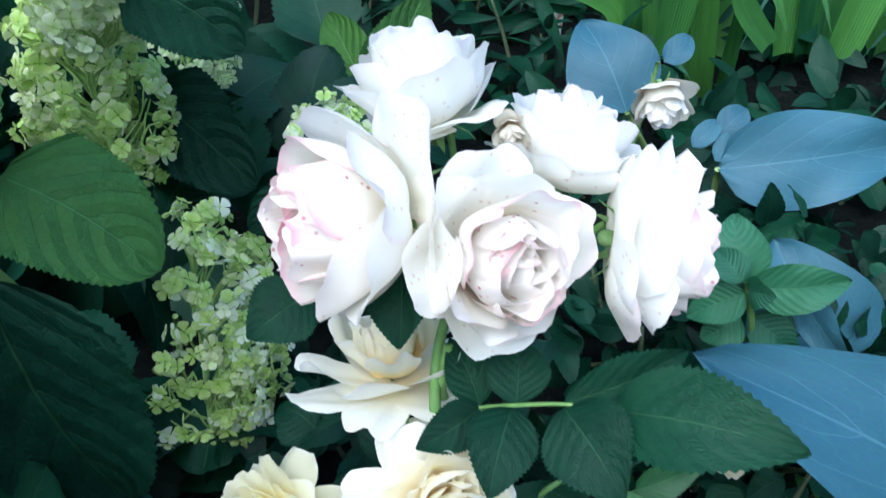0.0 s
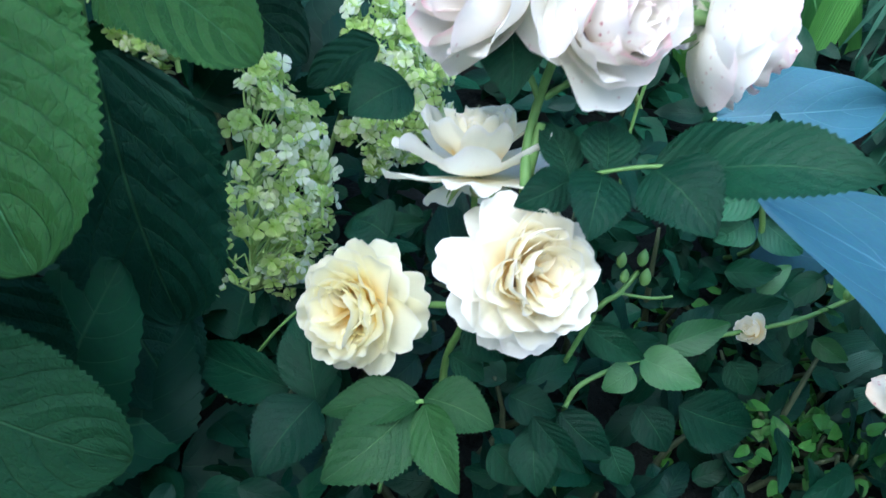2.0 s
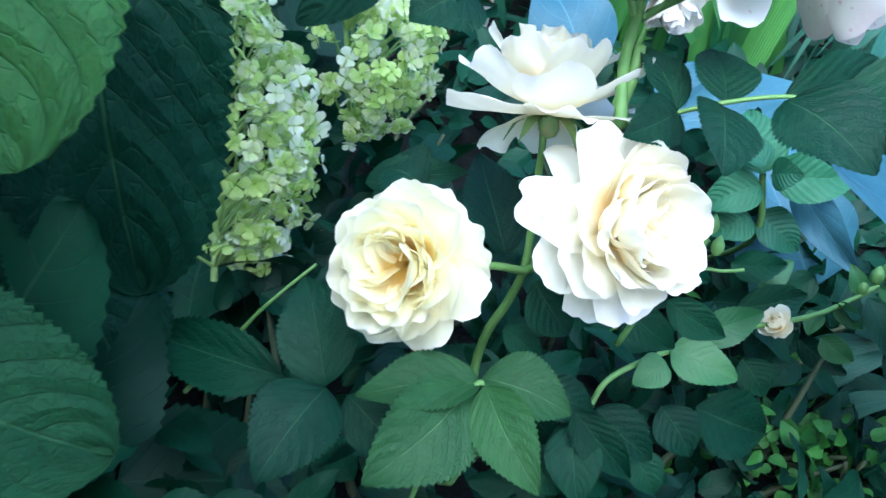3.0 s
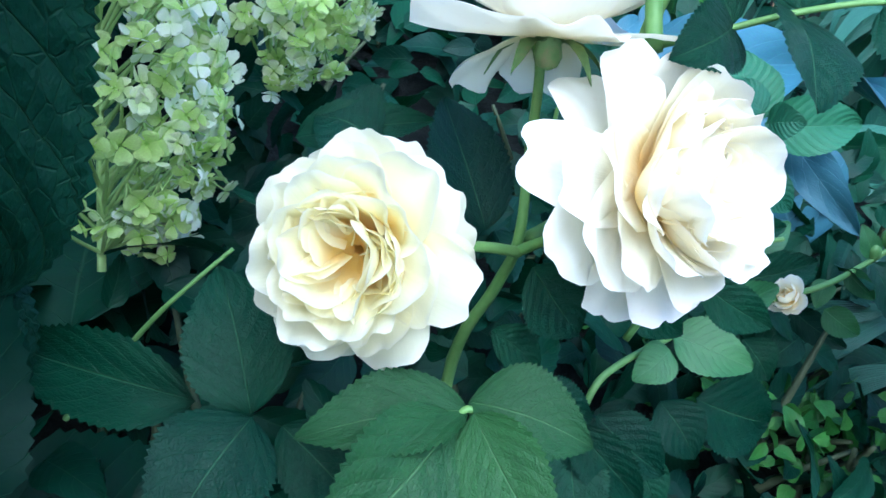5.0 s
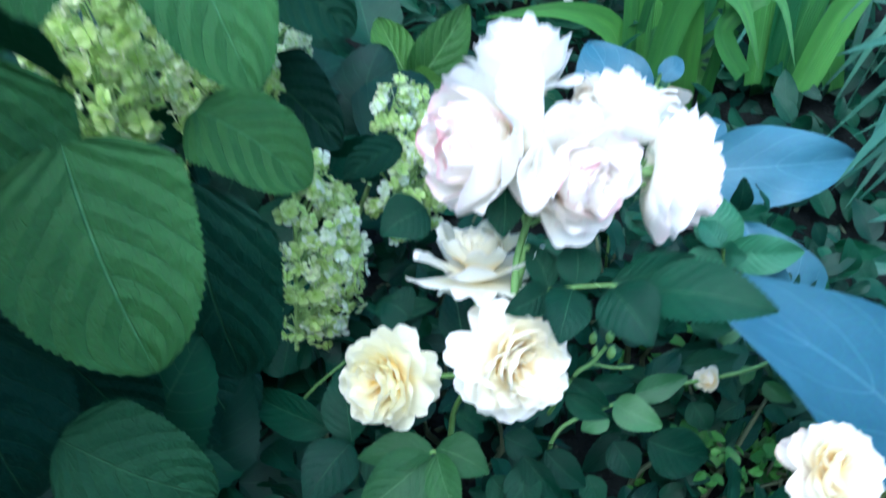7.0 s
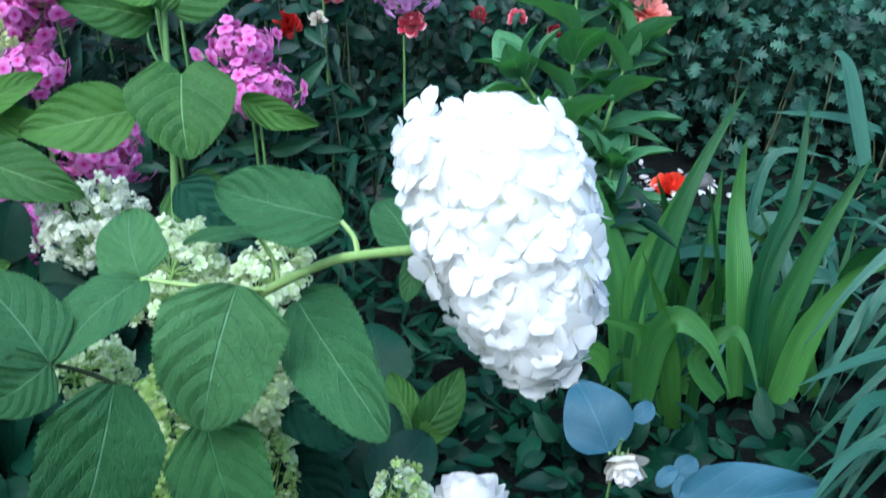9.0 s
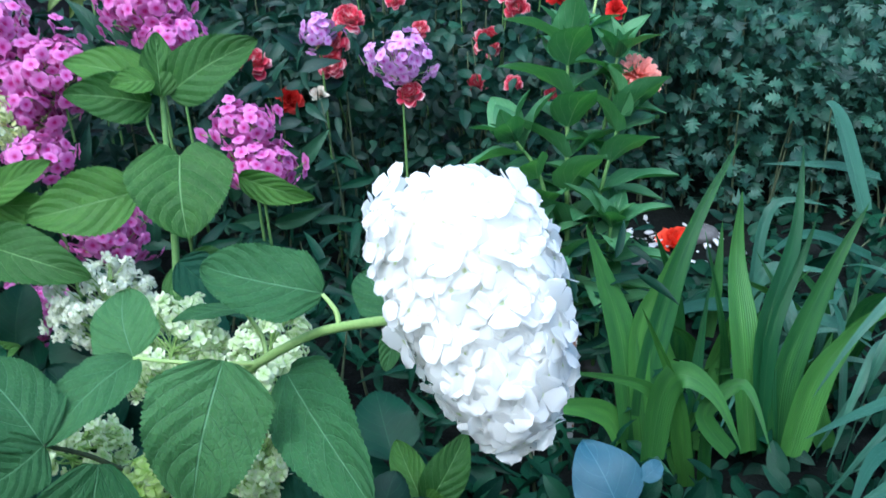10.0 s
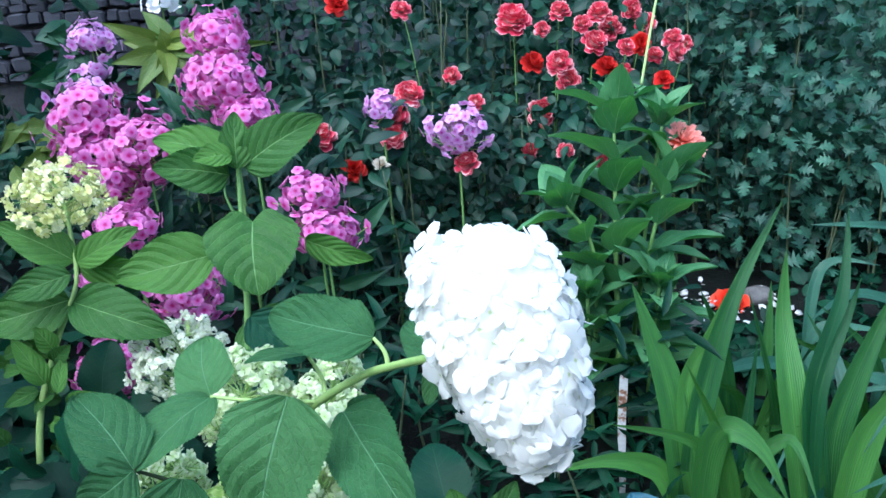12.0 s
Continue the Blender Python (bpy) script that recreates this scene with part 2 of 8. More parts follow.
MINT_SKIN = leaf_material("wrinkled_leaf_skin", (0.025, 0.125, 0.070), (0.050, 0.200, 0.098), (0.14, 0.32, 0.18), 9.0, 0.6, 0.5, 0.18, 0.28, 0.0014, 0.3, quilting=0.35)
SWORD_SKIN = leaf_material("sword_leaf_skin", (0.016, 0.090, 0.030), (0.095, 0.275, 0.050), (0.17, 0.34, 0.11), 14.0, 0.5, 0.42, 0.25, 0.28, 0.0010, 0.28, parallel=True)
STRAP_SKIN = leaf_material("strap_leaf_skin", (0.026, 0.108, 0.068), (0.068, 0.194, 0.128), (0.148, 0.327, 0.253), 12.0, 0.5, 0.35, 0.15, 0.3, 0.001, 0.5, parallel=True)
ZINNIA_SKIN = leaf_material("zinnia_leaf_skin", (0.055, 0.190, 0.080), (0.130, 0.335, 0.135), (0.34, 0.52, 0.30), 4.0, 1.2, 0.5, 0.32, 0.6, 0.0012, 0.35, quilting=0.3, net=0.1)
PHLOX_SKIN = leaf_material("phlox_leaf_skin", (0.012, 0.060, 0.038), (0.035, 0.128, 0.050), (0.117, 0.270, 0.142), 8.0, 0.6, 0.5, 0.15, 0.35, 0.001, 0.4)
LIME_SKIN = leaf_material("yellowing_leaf_skin", (0.085, 0.155, 0.026), (0.190, 0.250, 0.045), (0.405, 0.450, 0.180), 8.0, 0.6, 0.5, 0.2, 0.4, 0.001, 0.4)
# Deep shade among the plants is built into this dark leaf colour.
SHADED_UNDER_SKIN = leaf_material("shaded_undergrowth_skin", (0.003, 0.028, 0.017), (0.009, 0.068, 0.030), (0.058, 0.151, 0.075), 7.0, 0.6, 0.55, 0.1, 0.3, 0.001, 0.2, single=False, quilting=0.12)
HEDGE_SKIN = leaf_material("lobed_leaf_skin", (0.011, 0.052, 0.038), (0.047, 0.150, 0.092), (0.150, 0.290, 0.190), 4.0, 0.9, 0.48, 0.16, 0.35, 0.0008, 0.36, single=False)
FAR_SKIN = leaf_material("far_leaf_skin", (0.004, 0.028, 0.021), (0.019, 0.078, 0.042), (0.090, 0.190, 0.100), 7.0, 0.6, 0.46, 0.12, 0.3, 0.001, 0.28, single=False, quilting=0.12)
LIGHT_UNDER_SKIN = leaf_material("weed_leaf_skin", (0.026, 0.130, 0.022), (0.105, 0.320, 0.050), (0.140, 0.320, 0.110), 5.0, 0.7, 0.5, 0.18, 0.3, 0.001, 0.4, single=False, quilting=0.12)

CREAM_PETAL = petal_material("cream_petal_skin", (0.98, 0.77, 0.24), (0.97, 0.94, 0.72), (0.97, 0.95, 0.83), (0.95, 0.92, 0.82), 0.2, 0.56, 0.02)
PALE_PETAL = petal_material("ivory_petal_skin", (0.97, 0.80, 0.42), (0.96, 0.925, 0.77), (0.96, 0.95, 0.90), (0.92, 0.78, 0.80), 0.22, 0.48, 0.05)
WHITE_PETAL = petal_material("white_petal_skin", (0.96, 0.88, 0.70), (0.95, 0.92, 0.87), (0.94, 0.86, 0.85), (0.80, 0.24, 0.38), 0.85, 0.38, 0.9, 0.78)
OUTER_PETAL = petal_material("outer_white_petal_skin", (0.95, 0.93, 0.82), (0.95, 0.94, 0.90), (0.95, 0.93, 0.91), (0.86, 0.56, 0.64), 0.35, 0.38, 0.35, 0.78)
IVORY_PETAL = petal_material("outer_ivory_petal_skin", (0.95, 0.90, 0.70), (0.95, 0.94, 0.87), (0.95, 0.95, 0.92), (0.90, 0.70, 0.74), 0.3, 0.40, 0.05, 0.8)
FADED_PETAL = petal_material("faded_petal_skin", (0.55, 0.42, 0.26), (0.80, 0.76, 0.66), (0.78, 0.72, 0.62), (0.42, 0.26, 0.15), 0.7, 0.25, 0.8)
RED_PETAL = petal_material("red_petal_skin", (0.46, 0.010, 0.008), (0.60, 0.016, 0.014), (0.62, 0.03, 0.025), (0.72, 0.25, 0.22), 0.2, 0.2, 0.0)
STRIPED_PETAL = petal_material("red_and_white_petal_skin", (0.84, 0.60, 0.58), (0.60, 0.028, 0.075), (0.74, 0.24, 0.28), (0.92, 0.74, 0.74), 0.8, 0.18, 0.0, 0.80)
SALMON_PETAL = petal_material("salmon_petal_skin", (0.85, 0.26, 0.18), (0.90, 0.33, 0.28), (0.92, 0.44, 0.38), (0.93, 0.55, 0.48), 0.4, 0.35, 0.0)
SCARLET_PETAL = petal_material("scarlet_petal_skin", (0.7, 0.03, 0.01), (0.85, 0.06, 0.025), (0.85, 0.10, 0.05), (0.9, 0.2, 0.1), 0.3, 0.2, 0.0)

WHITE_FLORET = radial_material("white_floret_skin", (0.66, 0.76, 0.42), (0.96, 0.96, 0.925), (0.96, 0.96, 0.935), 0.03, 0.50, 0.6, 0.09, single=True)
LIME_FLORET = radial_material("lime_floret_skin", (0.28, 0.50, 0.08), (0.40, 0.65, 0.20), (0.64, 0.82, 0.38), 0.30, 0.42, 0.6, 0.1)
PALE_LIME_FLORET = radial_material("pale_lime_floret_skin", (0.45, 0.52, 0.10), (0.66, 0.69, 0.24), (0.82, 0.82, 0.44), 0.34, 0.36, 0.6, 0.1, True)
CREAM_LIME_FLORET = radial_material("cream_lime_floret_skin", (0.60, 0.62, 0.20), (0.82, 0.83, 0.46), (0.92, 0.92, 0.66), 0.2, 0.36, 0.6, 0.1, True)
MIXED_FLORET = radial_material("greenish_white_floret_skin", (0.34, 0.56, 0.12), (0.60, 0.77, 0.36), (0.87, 0.91, 0.70), 0.28, 0.45, 0.6, 0.1)
GREEN_FLORET = radial_material("green_and_white_floret_skin", (0.40, 0.60, 0.10), (0.70, 0.84, 0.34), (0.93, 0.96, 0.70), 0.38, 0.45, 0.6, 0.1, True)
CREAM_FLORET = radial_material("cream_floret_skin", (0.52, 0.60, 0.28), (0.80, 0.85, 0.64), (0.90, 0.92, 0.80), 0.22, 0.42, 0.6, 0.1)
YOUNG_FLORET = radial_material("young_lime_floret_skin", (0.24, 0.44, 0.05), (0.50, 0.71, 0.17), (0.70, 0.85, 0.36), 0.36, 0.42, 0.6, 0.1, True)
PALE_FLORET = radial_material("pale_green_floret_skin", (0.50, 0.66, 0.24), (0.80, 0.90, 0.64), (0.93, 0.96, 0.86), 0.15, 0.45, 0.6, 0.1, True)
PINK_PHLOX = radial_material("pink_phlox_skin", (0.42, 0.006, 0.15), (0.60, 0.12, 0.42), (0.72, 0.28, 0.59), 0.36, 0.28, 0.6, 0.22, single=True)
LILAC_PHLOX = radial_material("lilac_phlox_skin", (0.48, 0.04, 0.34), (0.60, 0.24, 0.60), (0.74, 0.46, 0.76), 0.30, 0.3, 0.6, 0.18, single=True)
WHITE_PHLOX = radial_material("white_phlox_skin", (0.7, 0.72, 0.62), (0.85, 0.86, 0.86), (0.85, 0.86, 0.87), 0.1, 0.25, 0.6, 0.1, single=True)

STEM_SKIN = noise_material("green_stem_skin", [(0.3, (0.08, 0.19, 0.05)), (0.7, (0.17, 0.30, 0.09))], 40.0, 0.5, 0.0006)
PALE_STEM_SKIN = noise_material("pale_stem_skin", [(0.3, (0.22, 0.37, 0.10)), (0.7, (0.38, 0.51, 0.19))], 40.0, 0.5, 0.0006)
WOOD_STEM_SKIN = noise_material("brown_stem_skin", [(0.3, (0.03, 0.05, 0.025)), (0.7, (0.08, 0.10, 0.05))], 60.0, 0.7, 0.001)
SEPAL_SKIN = noise_material("sepal_skin", [(0.3, (0.09, 0.19, 0.06)), (0.6, (0.20, 0.32, 0.12)), (0.8, (0.35, 0.27, 0.16))], 60.0, 0.6, 0.0006)
# Near-black soil tone all over, mottled by noise.
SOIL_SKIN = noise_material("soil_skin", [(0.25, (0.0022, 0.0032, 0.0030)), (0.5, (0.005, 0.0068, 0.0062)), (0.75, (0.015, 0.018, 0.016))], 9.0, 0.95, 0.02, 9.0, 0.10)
STONE_SKIN = noise_material("stone_skin", [(0.3, (0.05, 0.048, 0.048)), (0.7, (0.15, 0.145, 0.145))], 14.0, 0.85, 0.006)
WALL_SKIN = noise_material("rubble_stone_skin", [(0.3, (0.014, 0.016, 0.024)), (0.7, (0.060, 0.064, 0.085))], 14.0, 0.9, 0.012)
MORTAR_SKIN = noise_material("mortar_skin", [(0.3, (0.02, 0.02, 0.024)), (0.7, (0.05, 0.05, 0.06))], 12.0, 0.95, 0.01)
STAKE_SKIN = noise_material("rusty_white_paint", [(0.40, (0.14, 0.06, 0.035)), (0.45, (0.28, 0.17, 0.12)), (0.48, (0.42, 0.44, 0.46)), (0.8, (0.58, 0.60, 0.62))], 55.0, 0.6, 0.002, 3.0)
CHIP_SKIN = noise_material("white_chip_skin", [(0.3, (0.5, 0.5, 0.5)), (0.7, (0.75, 0.75, 0.76))], 30.0, 0.8, 0.002)
LITTER_SKIN = noise_material("litter_skin", [(0.3, (0.08, 0.045, 0.025)), (0.7, (0.22, 0.14, 0.08))], 30.0, 0.9, 0.002)


# ---------------------------------------------------------------- makers
def mesh_of(name, verts, faces, mat, uvs=None):
    me = bpy.data.meshes.new(name)
    me.from_pydata([tuple(v) for v in verts], [], faces)
    if uvs is not None:
        layer = me.uv_layers.new(name="leaf")
        idx = np.zeros(len(me.loops), dtype=np.int32)
        me.loops.foreach_get("vertex_index", idx)
        layer.data.foreach_set("uv", np.asarray(uvs, dtype=np.float32)[idx].ravel())
    me.polygons.foreach_set("use_smooth", [True] * len(me.polygons))
    me.materials.append(mat)
    me.update()
    return me


def thing(name, place, label, category, group="", kind=""):
    ob = new(name)
    ob.empty_display_size = 0.05
    ob.matrix_world = pose(*place)
    ob.matrix_basis = pose(*place)
    return tagged(ob, label, category, group, kind)


def local(parent, m):
    """World pose m as seen from the parent, which stands unturned or is turned by its basis."""
    chain, up = Matrix.Identity(4), parent
    while up is not None:
        chain = up.matrix_basis @ chain
        up = up.parent
    return chain.inverted() @ m


def put(name, me, parent, m, label=""):
    ob = new(name, me)
    ob.parent = parent
    ob.matrix_basis = local(parent, m)
    if label:
        tagged(ob, label)
    return ob


def outline(kind, v):
    if kind == "ovate":      # broad below the middle, drawn-out tip
        return (math.sin(math.pi * v ** 0.72) ** 0.66) * (1 - 0.22 * v) * 1.05
    if kind == "heart":
        return min(1.0, 0.55 + 0.45 * math.sin(min(1.0, v / 0.26) * math.pi / 2)) * (1 - v ** 2.4) ** 0.75
    if kind == "leaflet":    # oval with a drawn-out point
        return math.sin(math.pi * v ** 0.80) ** 0.80 * (1 - 0.18 * v) * 1.12
    if kind == "cordate":    # broad rounded blade with a short point
        return min(1.0, (v + 0.012) * 4.6) ** 0.5 * (1 - v ** 3.2) ** 0.66
    if kind == "zinnia":     # broad clasping foot, long point
        return min(1.0, 0.55 + 1.6 * v) * (1 - v ** 1.7) ** 0.9 * 1.12
    if kind == "lance":
        return math.sin(math.pi * v ** 0.62) ** 0.95
    if kind == "round":
        return math.sin(math.pi * v ** 0.95) ** 0.5
    return 1.0


def leaf_arrays(kind, nu=8, nv=14, serrate=0, tooth=0.04, fold=0.12, bend=0.12, ruffle=0.03, quilt=0.0, veins=7, seed=0, lobes=0, slant=0.4):
    """A unit leaf from the origin to (0, 1, 0), half width 0.5, face up."""
    rng = random.Random(seed)
    ph, ph2 = rng.uniform(0, 6.3), rng.uniform(0, 6.3)
    skew = rng.uniform(-0.05, 0.05)
    V, U = [], []
    for j in range(nv + 1):
        v = j / nv
        w = outline(kind, min(max(v, 0.0), 1.0))
        if lobes:
            w *= 0.30 + 0.70 * abs(math.sin(math.pi * (v * lobes + 0.2)))
        for i in range(nu + 1):
            u = 2 * i / nu - 1
            edge = abs(u)
            ww = w
            if serrate and edge > 0.99:
                ww = w * (1 + tooth * (1 if j % 2 else -1)) if 0 < j < nv else w
            x = 0.5 * u * ww + skew * math.sin(math.pi * v)
            if serrate and edge > 0.99 and j % 2 and 0 < j < nv:
                y = v + 0.3 / nv
            else:
                y = v
            if kind == "heart":
                y -= 0.15 * math.sin(math.pi * min(1.0, edge * 0.86)) * max(0.0, 1 - v * 3.2) ** 1.4
            z = fold * abs(u) * w * 0.5 - bend * 4 * (v * v - v) * -1.0 * 0.0 + bend * math.sin(math.pi * v)
            z += ruffle * edge ** 2 * math.sin(9 * v + ph + (2.0 if u > 0 else 0.0)) * w
            z += 0.4 * ruffle * math.sin(5 * v + 3 * u + ph2)
            if quilt:
                c = (v - edge * slant * 0.5) * veins
                z += quilt * (abs(math.sin(math.pi * (c + 0.5))) ** 0.7 - 0.5) * (0.25 + 0.75 * min(1, edge * 2)) * w
            V.append((x, y, z))
            U.append((i / nu, v))
    F = [(j * (nu + 1) + i, j * (nu + 1) + i + 1, (j + 1) * (nu + 1) + i + 1, (j + 1) * (nu + 1) + i) for j in range(nv) for i in range(nu)]
    return np.array(V), F, np.array(U)


def lobed_arrays(seed):
    """A unit leaf cut into pointed lobes that lean forwards."""
    rng = random.Random(seed)
    rows = [(0.0, 0.02, 0.0), (0.17, 0.05, 0.18), (0.24, 0.34, 0.36), (0.36, 0.12, 0.38), (0.44, 0.50, 0.64), (0.58, 0.15, 0.60), (0.66, 0.36, 0.84), (0.78, 0.13, 0.80), (0.88, 0.15, 0.96), (1.0, 0.01, 1.0)]
    V, U = [], []
    for mid, half, edge in rows:
        for u in (-1, -0.5, 0, 0.5, 1):
            h = half * rng.uniform(0.85, 1.15)
            y = mid + (edge - mid) * abs(u)
            V.append((u * h, y, 0.10 * abs(u) * half + 0.12 * math.sin(math.pi * y) + rng.uniform(-0.015, 0.015)))
            U.append((0.5 + 0.5 * u, y))
    F = [(j * 5 + i, j * 5 + i + 1, (j + 1) * 5 + i + 1, (j + 1) * 5 + i) for j in range(len(rows) - 1) for i in range(4)]
    return np.array(V), F, np.array(U)


def leaf_set(name, mat, count, **kw):
    out = []
    for k in range(count):
        V, F, U = leaf_arrays(seed=k * 7 + 1, **kw)
        out.append(mesh_of(name, V, F, mat, U))
    return out


def leaf_pose(base, tip, width, normal, thick=None):
    base, tip, normal = Vector(base), Vector(tip), Vector(normal)
    y = tip - base
    length = y.length
    y.normalize()
    x = y.cross(normal)
    x.normalize()
    z = x.cross(y)
    m = Matrix((x * width, y * length, z * (thick or (width + length) * 0.5))).transposed().to_4x4()
    m.translation = base
    return m


counter = [0]


def leaf(parent, meshes, base, tip, width, normal, name="leaf", label=""):
    counter[0] += 1
    return put(name, meshes[counter[0] % len(meshes)], parent, leaf_pose(base, tip, width, normal), label)


def tube_arrays(points, radii, sides=8, steps=6):
    pts = [Vector(p) for p in points]
    if not isinstance(radii, (list, tuple)):
        radii = [radii] * len(pts)
    fine, rad = [], []
    for i in range(len(pts) - 1):
        p0, p1, p2, p3 = pts[max(i - 1, 0)], pts[i], pts[i + 1], pts[min(i + 2, len(pts) - 1)]
        for s in range(steps):
            t = s / steps
            fine.append(0.5 * (2 * p1 + (p2 - p0) * t + (2 * p0 - 5 * p1 + 4 * p2 - p3) * t * t + (3 * p1 - p0 - 3 * p2 + p3) * t ** 3))
            rad.append(radii[i] * (1 - t) + radii[i + 1] * t)
    fine.append(pts[-1])
    rad.append(radii[-1])
    V, F = [], []
    up = Vector((0.31, 0.17, 0.93))
    for i, p in enumerate(fine):
        d = (fine[min(i + 1, len(fine) - 1)] - fine[max(i - 1, 0)]).normalized()
        a = d.cross(up)
        if a.length < 0.05:
            a = d.cross(Vector((1, 0, 0)))
        a.normalize()
        b = d.cross(a)
        for k in range(sides):
            an = 2 * math.pi * k / sides
            V.append(p + (a * math.cos(an) + b * math.sin(an)) * rad[i])
    for i in range(len(fine) - 1):
        for k in range(sides):
            F.append((i * sides + k, i * sides + (k + 1) % sides, (i + 1) * sides + (k + 1) % sides, (i + 1) * sides + k))
    F.append(tuple(range(sides)))
    F.append(tuple((len(fine) - 1) * sides + k for k in range(sides)))
    return V, F


def stem(parent, points, radii, mat=None, name="stem", label="", sides=8):
    V, F = tube_arrays(points, radii, sides)
    return put(name, mesh_of(name, V, F, mat or STEM_SKIN), parent, Matrix.Identity(4), label)


def frame_from(axis, spin=0.0):
    z = Vector(axis).normalized()
    q = z.to_track_quat("Z", "Y")
    return q.to_matrix().to_4x4() @ pose(0, 0, 0, 0, 0, spin)


def scatter(name, parent, template, mats, mat, label=""):
    """Joins copies of a template (verts, faces, uvs) at the given poses into one mesh."""
    V, F, U = template
    n = len(V)
    H = np.hstack([V, np.ones((n, 1))])
    allv = np.concatenate([H @ np.array(m).T[:, :3] for m in mats])
    faces = [tuple(i + k * n for i in f) for k in range(len(mats)) for f in F]
    uv = np.tile(U, (len(mats), 1)) if U is not None else None
    me = mesh_of(name, allv, faces, mat, uv)
    ob = put(name, me, parent, Matrix.Identity(4), label) if parent is not None else new(name, me)
    if label and parent is None:
        tagged(ob, label)
    return ob


def scatter_many(name, parent, templates, mats, mat, label=""):
    V, F, U, off = [], [], [], 0
    for k, m in enumerate(mats):
        v, f, u = templates[k % len(templates)]
        V.append(np.hstack([v, np.ones((len(v), 1))]) @ np.array(m).T[:, :3])
        F += [tuple(i + off for i in q) for q in f]
        U.append(u)
        off += len(v)
    me = mesh_of(name, np.concatenate(V), F, mat, np.concatenate(U))
    if parent is None:
        ob = new(name, me)
        return tagged(ob, label) if label else ob
    return put(name, me, parent, Matrix.Identity(4), label)


def petal_arrays(rng, length, width, start, open_from, open_to, cup, curl, ruffle, nu=12, nv=11, notch=0.0, crease=0.0, crumple=0.0):
    """A rounded petal wrapped round the bloom's axis; the angles are taken from that axis, in degrees."""
    ph, ph2, ph3, ph4 = [rng.uniform(0, 6.3) for _ in range(4)]
    spot = Vector((rng.uniform(0, 50), rng.uniform(0, 50), rng.uniform(0, 50)))
    spine = [(start, 0.0, radians(open_from))]          # radius, height and slope along the middle of the petal
    n = 40
    for j in range(1, n + 1):
        v = j / n
        a = radians(open_from + (open_to - open_from) * min(1.0, v / 0.75))
        if v > 0.58:
            a += radians(curl) * ((v - 0.58) / 0.42) ** 1.6
        r, z, _ = spine[-1]
        spine.append((r + math.sin(a) * length / n, z + math.cos(a) * length / n, a))
    V, U = [], []
    dip = notch * rng.uniform(0.2, 1.6)
    lean = rng.uniform(-0.05, 0.05)
    for j in range(nv + 1):
        q = 1 - (1 - j / nv) ** 1.25
        for i in range(nu + 1):
            u = 2 * i / nu - 1
            rim = 0.70 + 0.30 * (1 - abs(u) ** 2.6) ** 0.6 - dip * math.exp(-(u * 4) ** 2) + 0.012 * math.sin(5 * u + ph) + 0.010 * math.sin(13 * u + ph2) + lean * u
            v = min(1.0, q * rim)
            k = v * n
            k0 = min(n - 1, int(k))
            f = k - k0
            r, z, a = [spine[k0][c] * (1 - f) + spine[k0 + 1][c] * f for c in range(3)]
            w = 0.30 + 0.70 * math.sin(min(1.0, q / 0.70) * math.pi / 2)
            bend = max(abs(r) * 1.05, width * (0.62 - 0.40 * cup))
            phi = max(-2.4, min(2.4, 0.5 * width * u * w / bend))
            lift = ruffle * (math.sin(2.6 * u + ph3 + 1.5 * v) * v * v + 0.6 * math.sin(6.0 * u + ph4) * v ** 4)
            lift += 0.16 * cup * width * w * u * u + crease * width * abs(u) * v
            lift += crumple * v * noise.noise(Vector((u * 1.6, v * 2.2, 0.0)) + spot)
            V.append((r - bend * (1 - math.cos(phi)) - math.cos(a) * lift, bend * math.sin(phi), z + math.sin(a) * lift))
            U.append((i / nu, q))
    F = [(j * (nu + 1) + i, j * (nu + 1) + i + 1, (j + 1) * (nu + 1) + i + 1, (j + 1) * (nu + 1) + i) for j in range(nv) for i in range(nu)]
    return V, F, U


def calyx_mesh(rng, size, mat, sepals=5, droop=60):
    V, F = [], []
    rings = [(0.02, -0.34), (0.11, -0.30), (0.15, -0.20), (0.13, -0.08), (0.16, 0.0)]
    k = 10
    for r, z in rings:
        for i in range(k):
            a = 2 * math.pi * i / k
            V.append((r * size * math.cos(a), r * size * math.sin(a), z * size))
    for j in range(len(rings) - 1):
        for i in range(k):
            F.append((j * k + i, j * k + (i + 1) % k, (j + 1) * k + (i + 1) % k, (j + 1) * k + i))
    for s in range(sepals):
        a = 2 * math.pi * s / sepals + rng.uniform(-0.2, 0.2)
        rot = Matrix.Rotation(a, 3, "Z")
        b = len(V)
        nj = 6
        for j in range(nj + 1):
            v = j / nj
            an = radians(70 + droop * v + rng.uniform(-6, 6))
            r = 0.13 + 0.55 * v * math.sin(radians(70 + droop * v * 0.5))
            z = -0.06 + 0.55 * v * math.cos(an)
            w = 0.10 * math.sin(math.pi * (0.25 + 0.75 * v)) + 0.004
            for u in (-1, 0, 1):
                V.append(tuple(rot @ Vector((r * size, u * w * size, (z + 0.03 * u * u) * size))))
        for j in range(nj):
            for i in range(2):
                q = b + j * 3 + i
                F.append((q, q + 1, q + 4, q + 3))
    return mesh_of("calyx", V, F, mat, None)


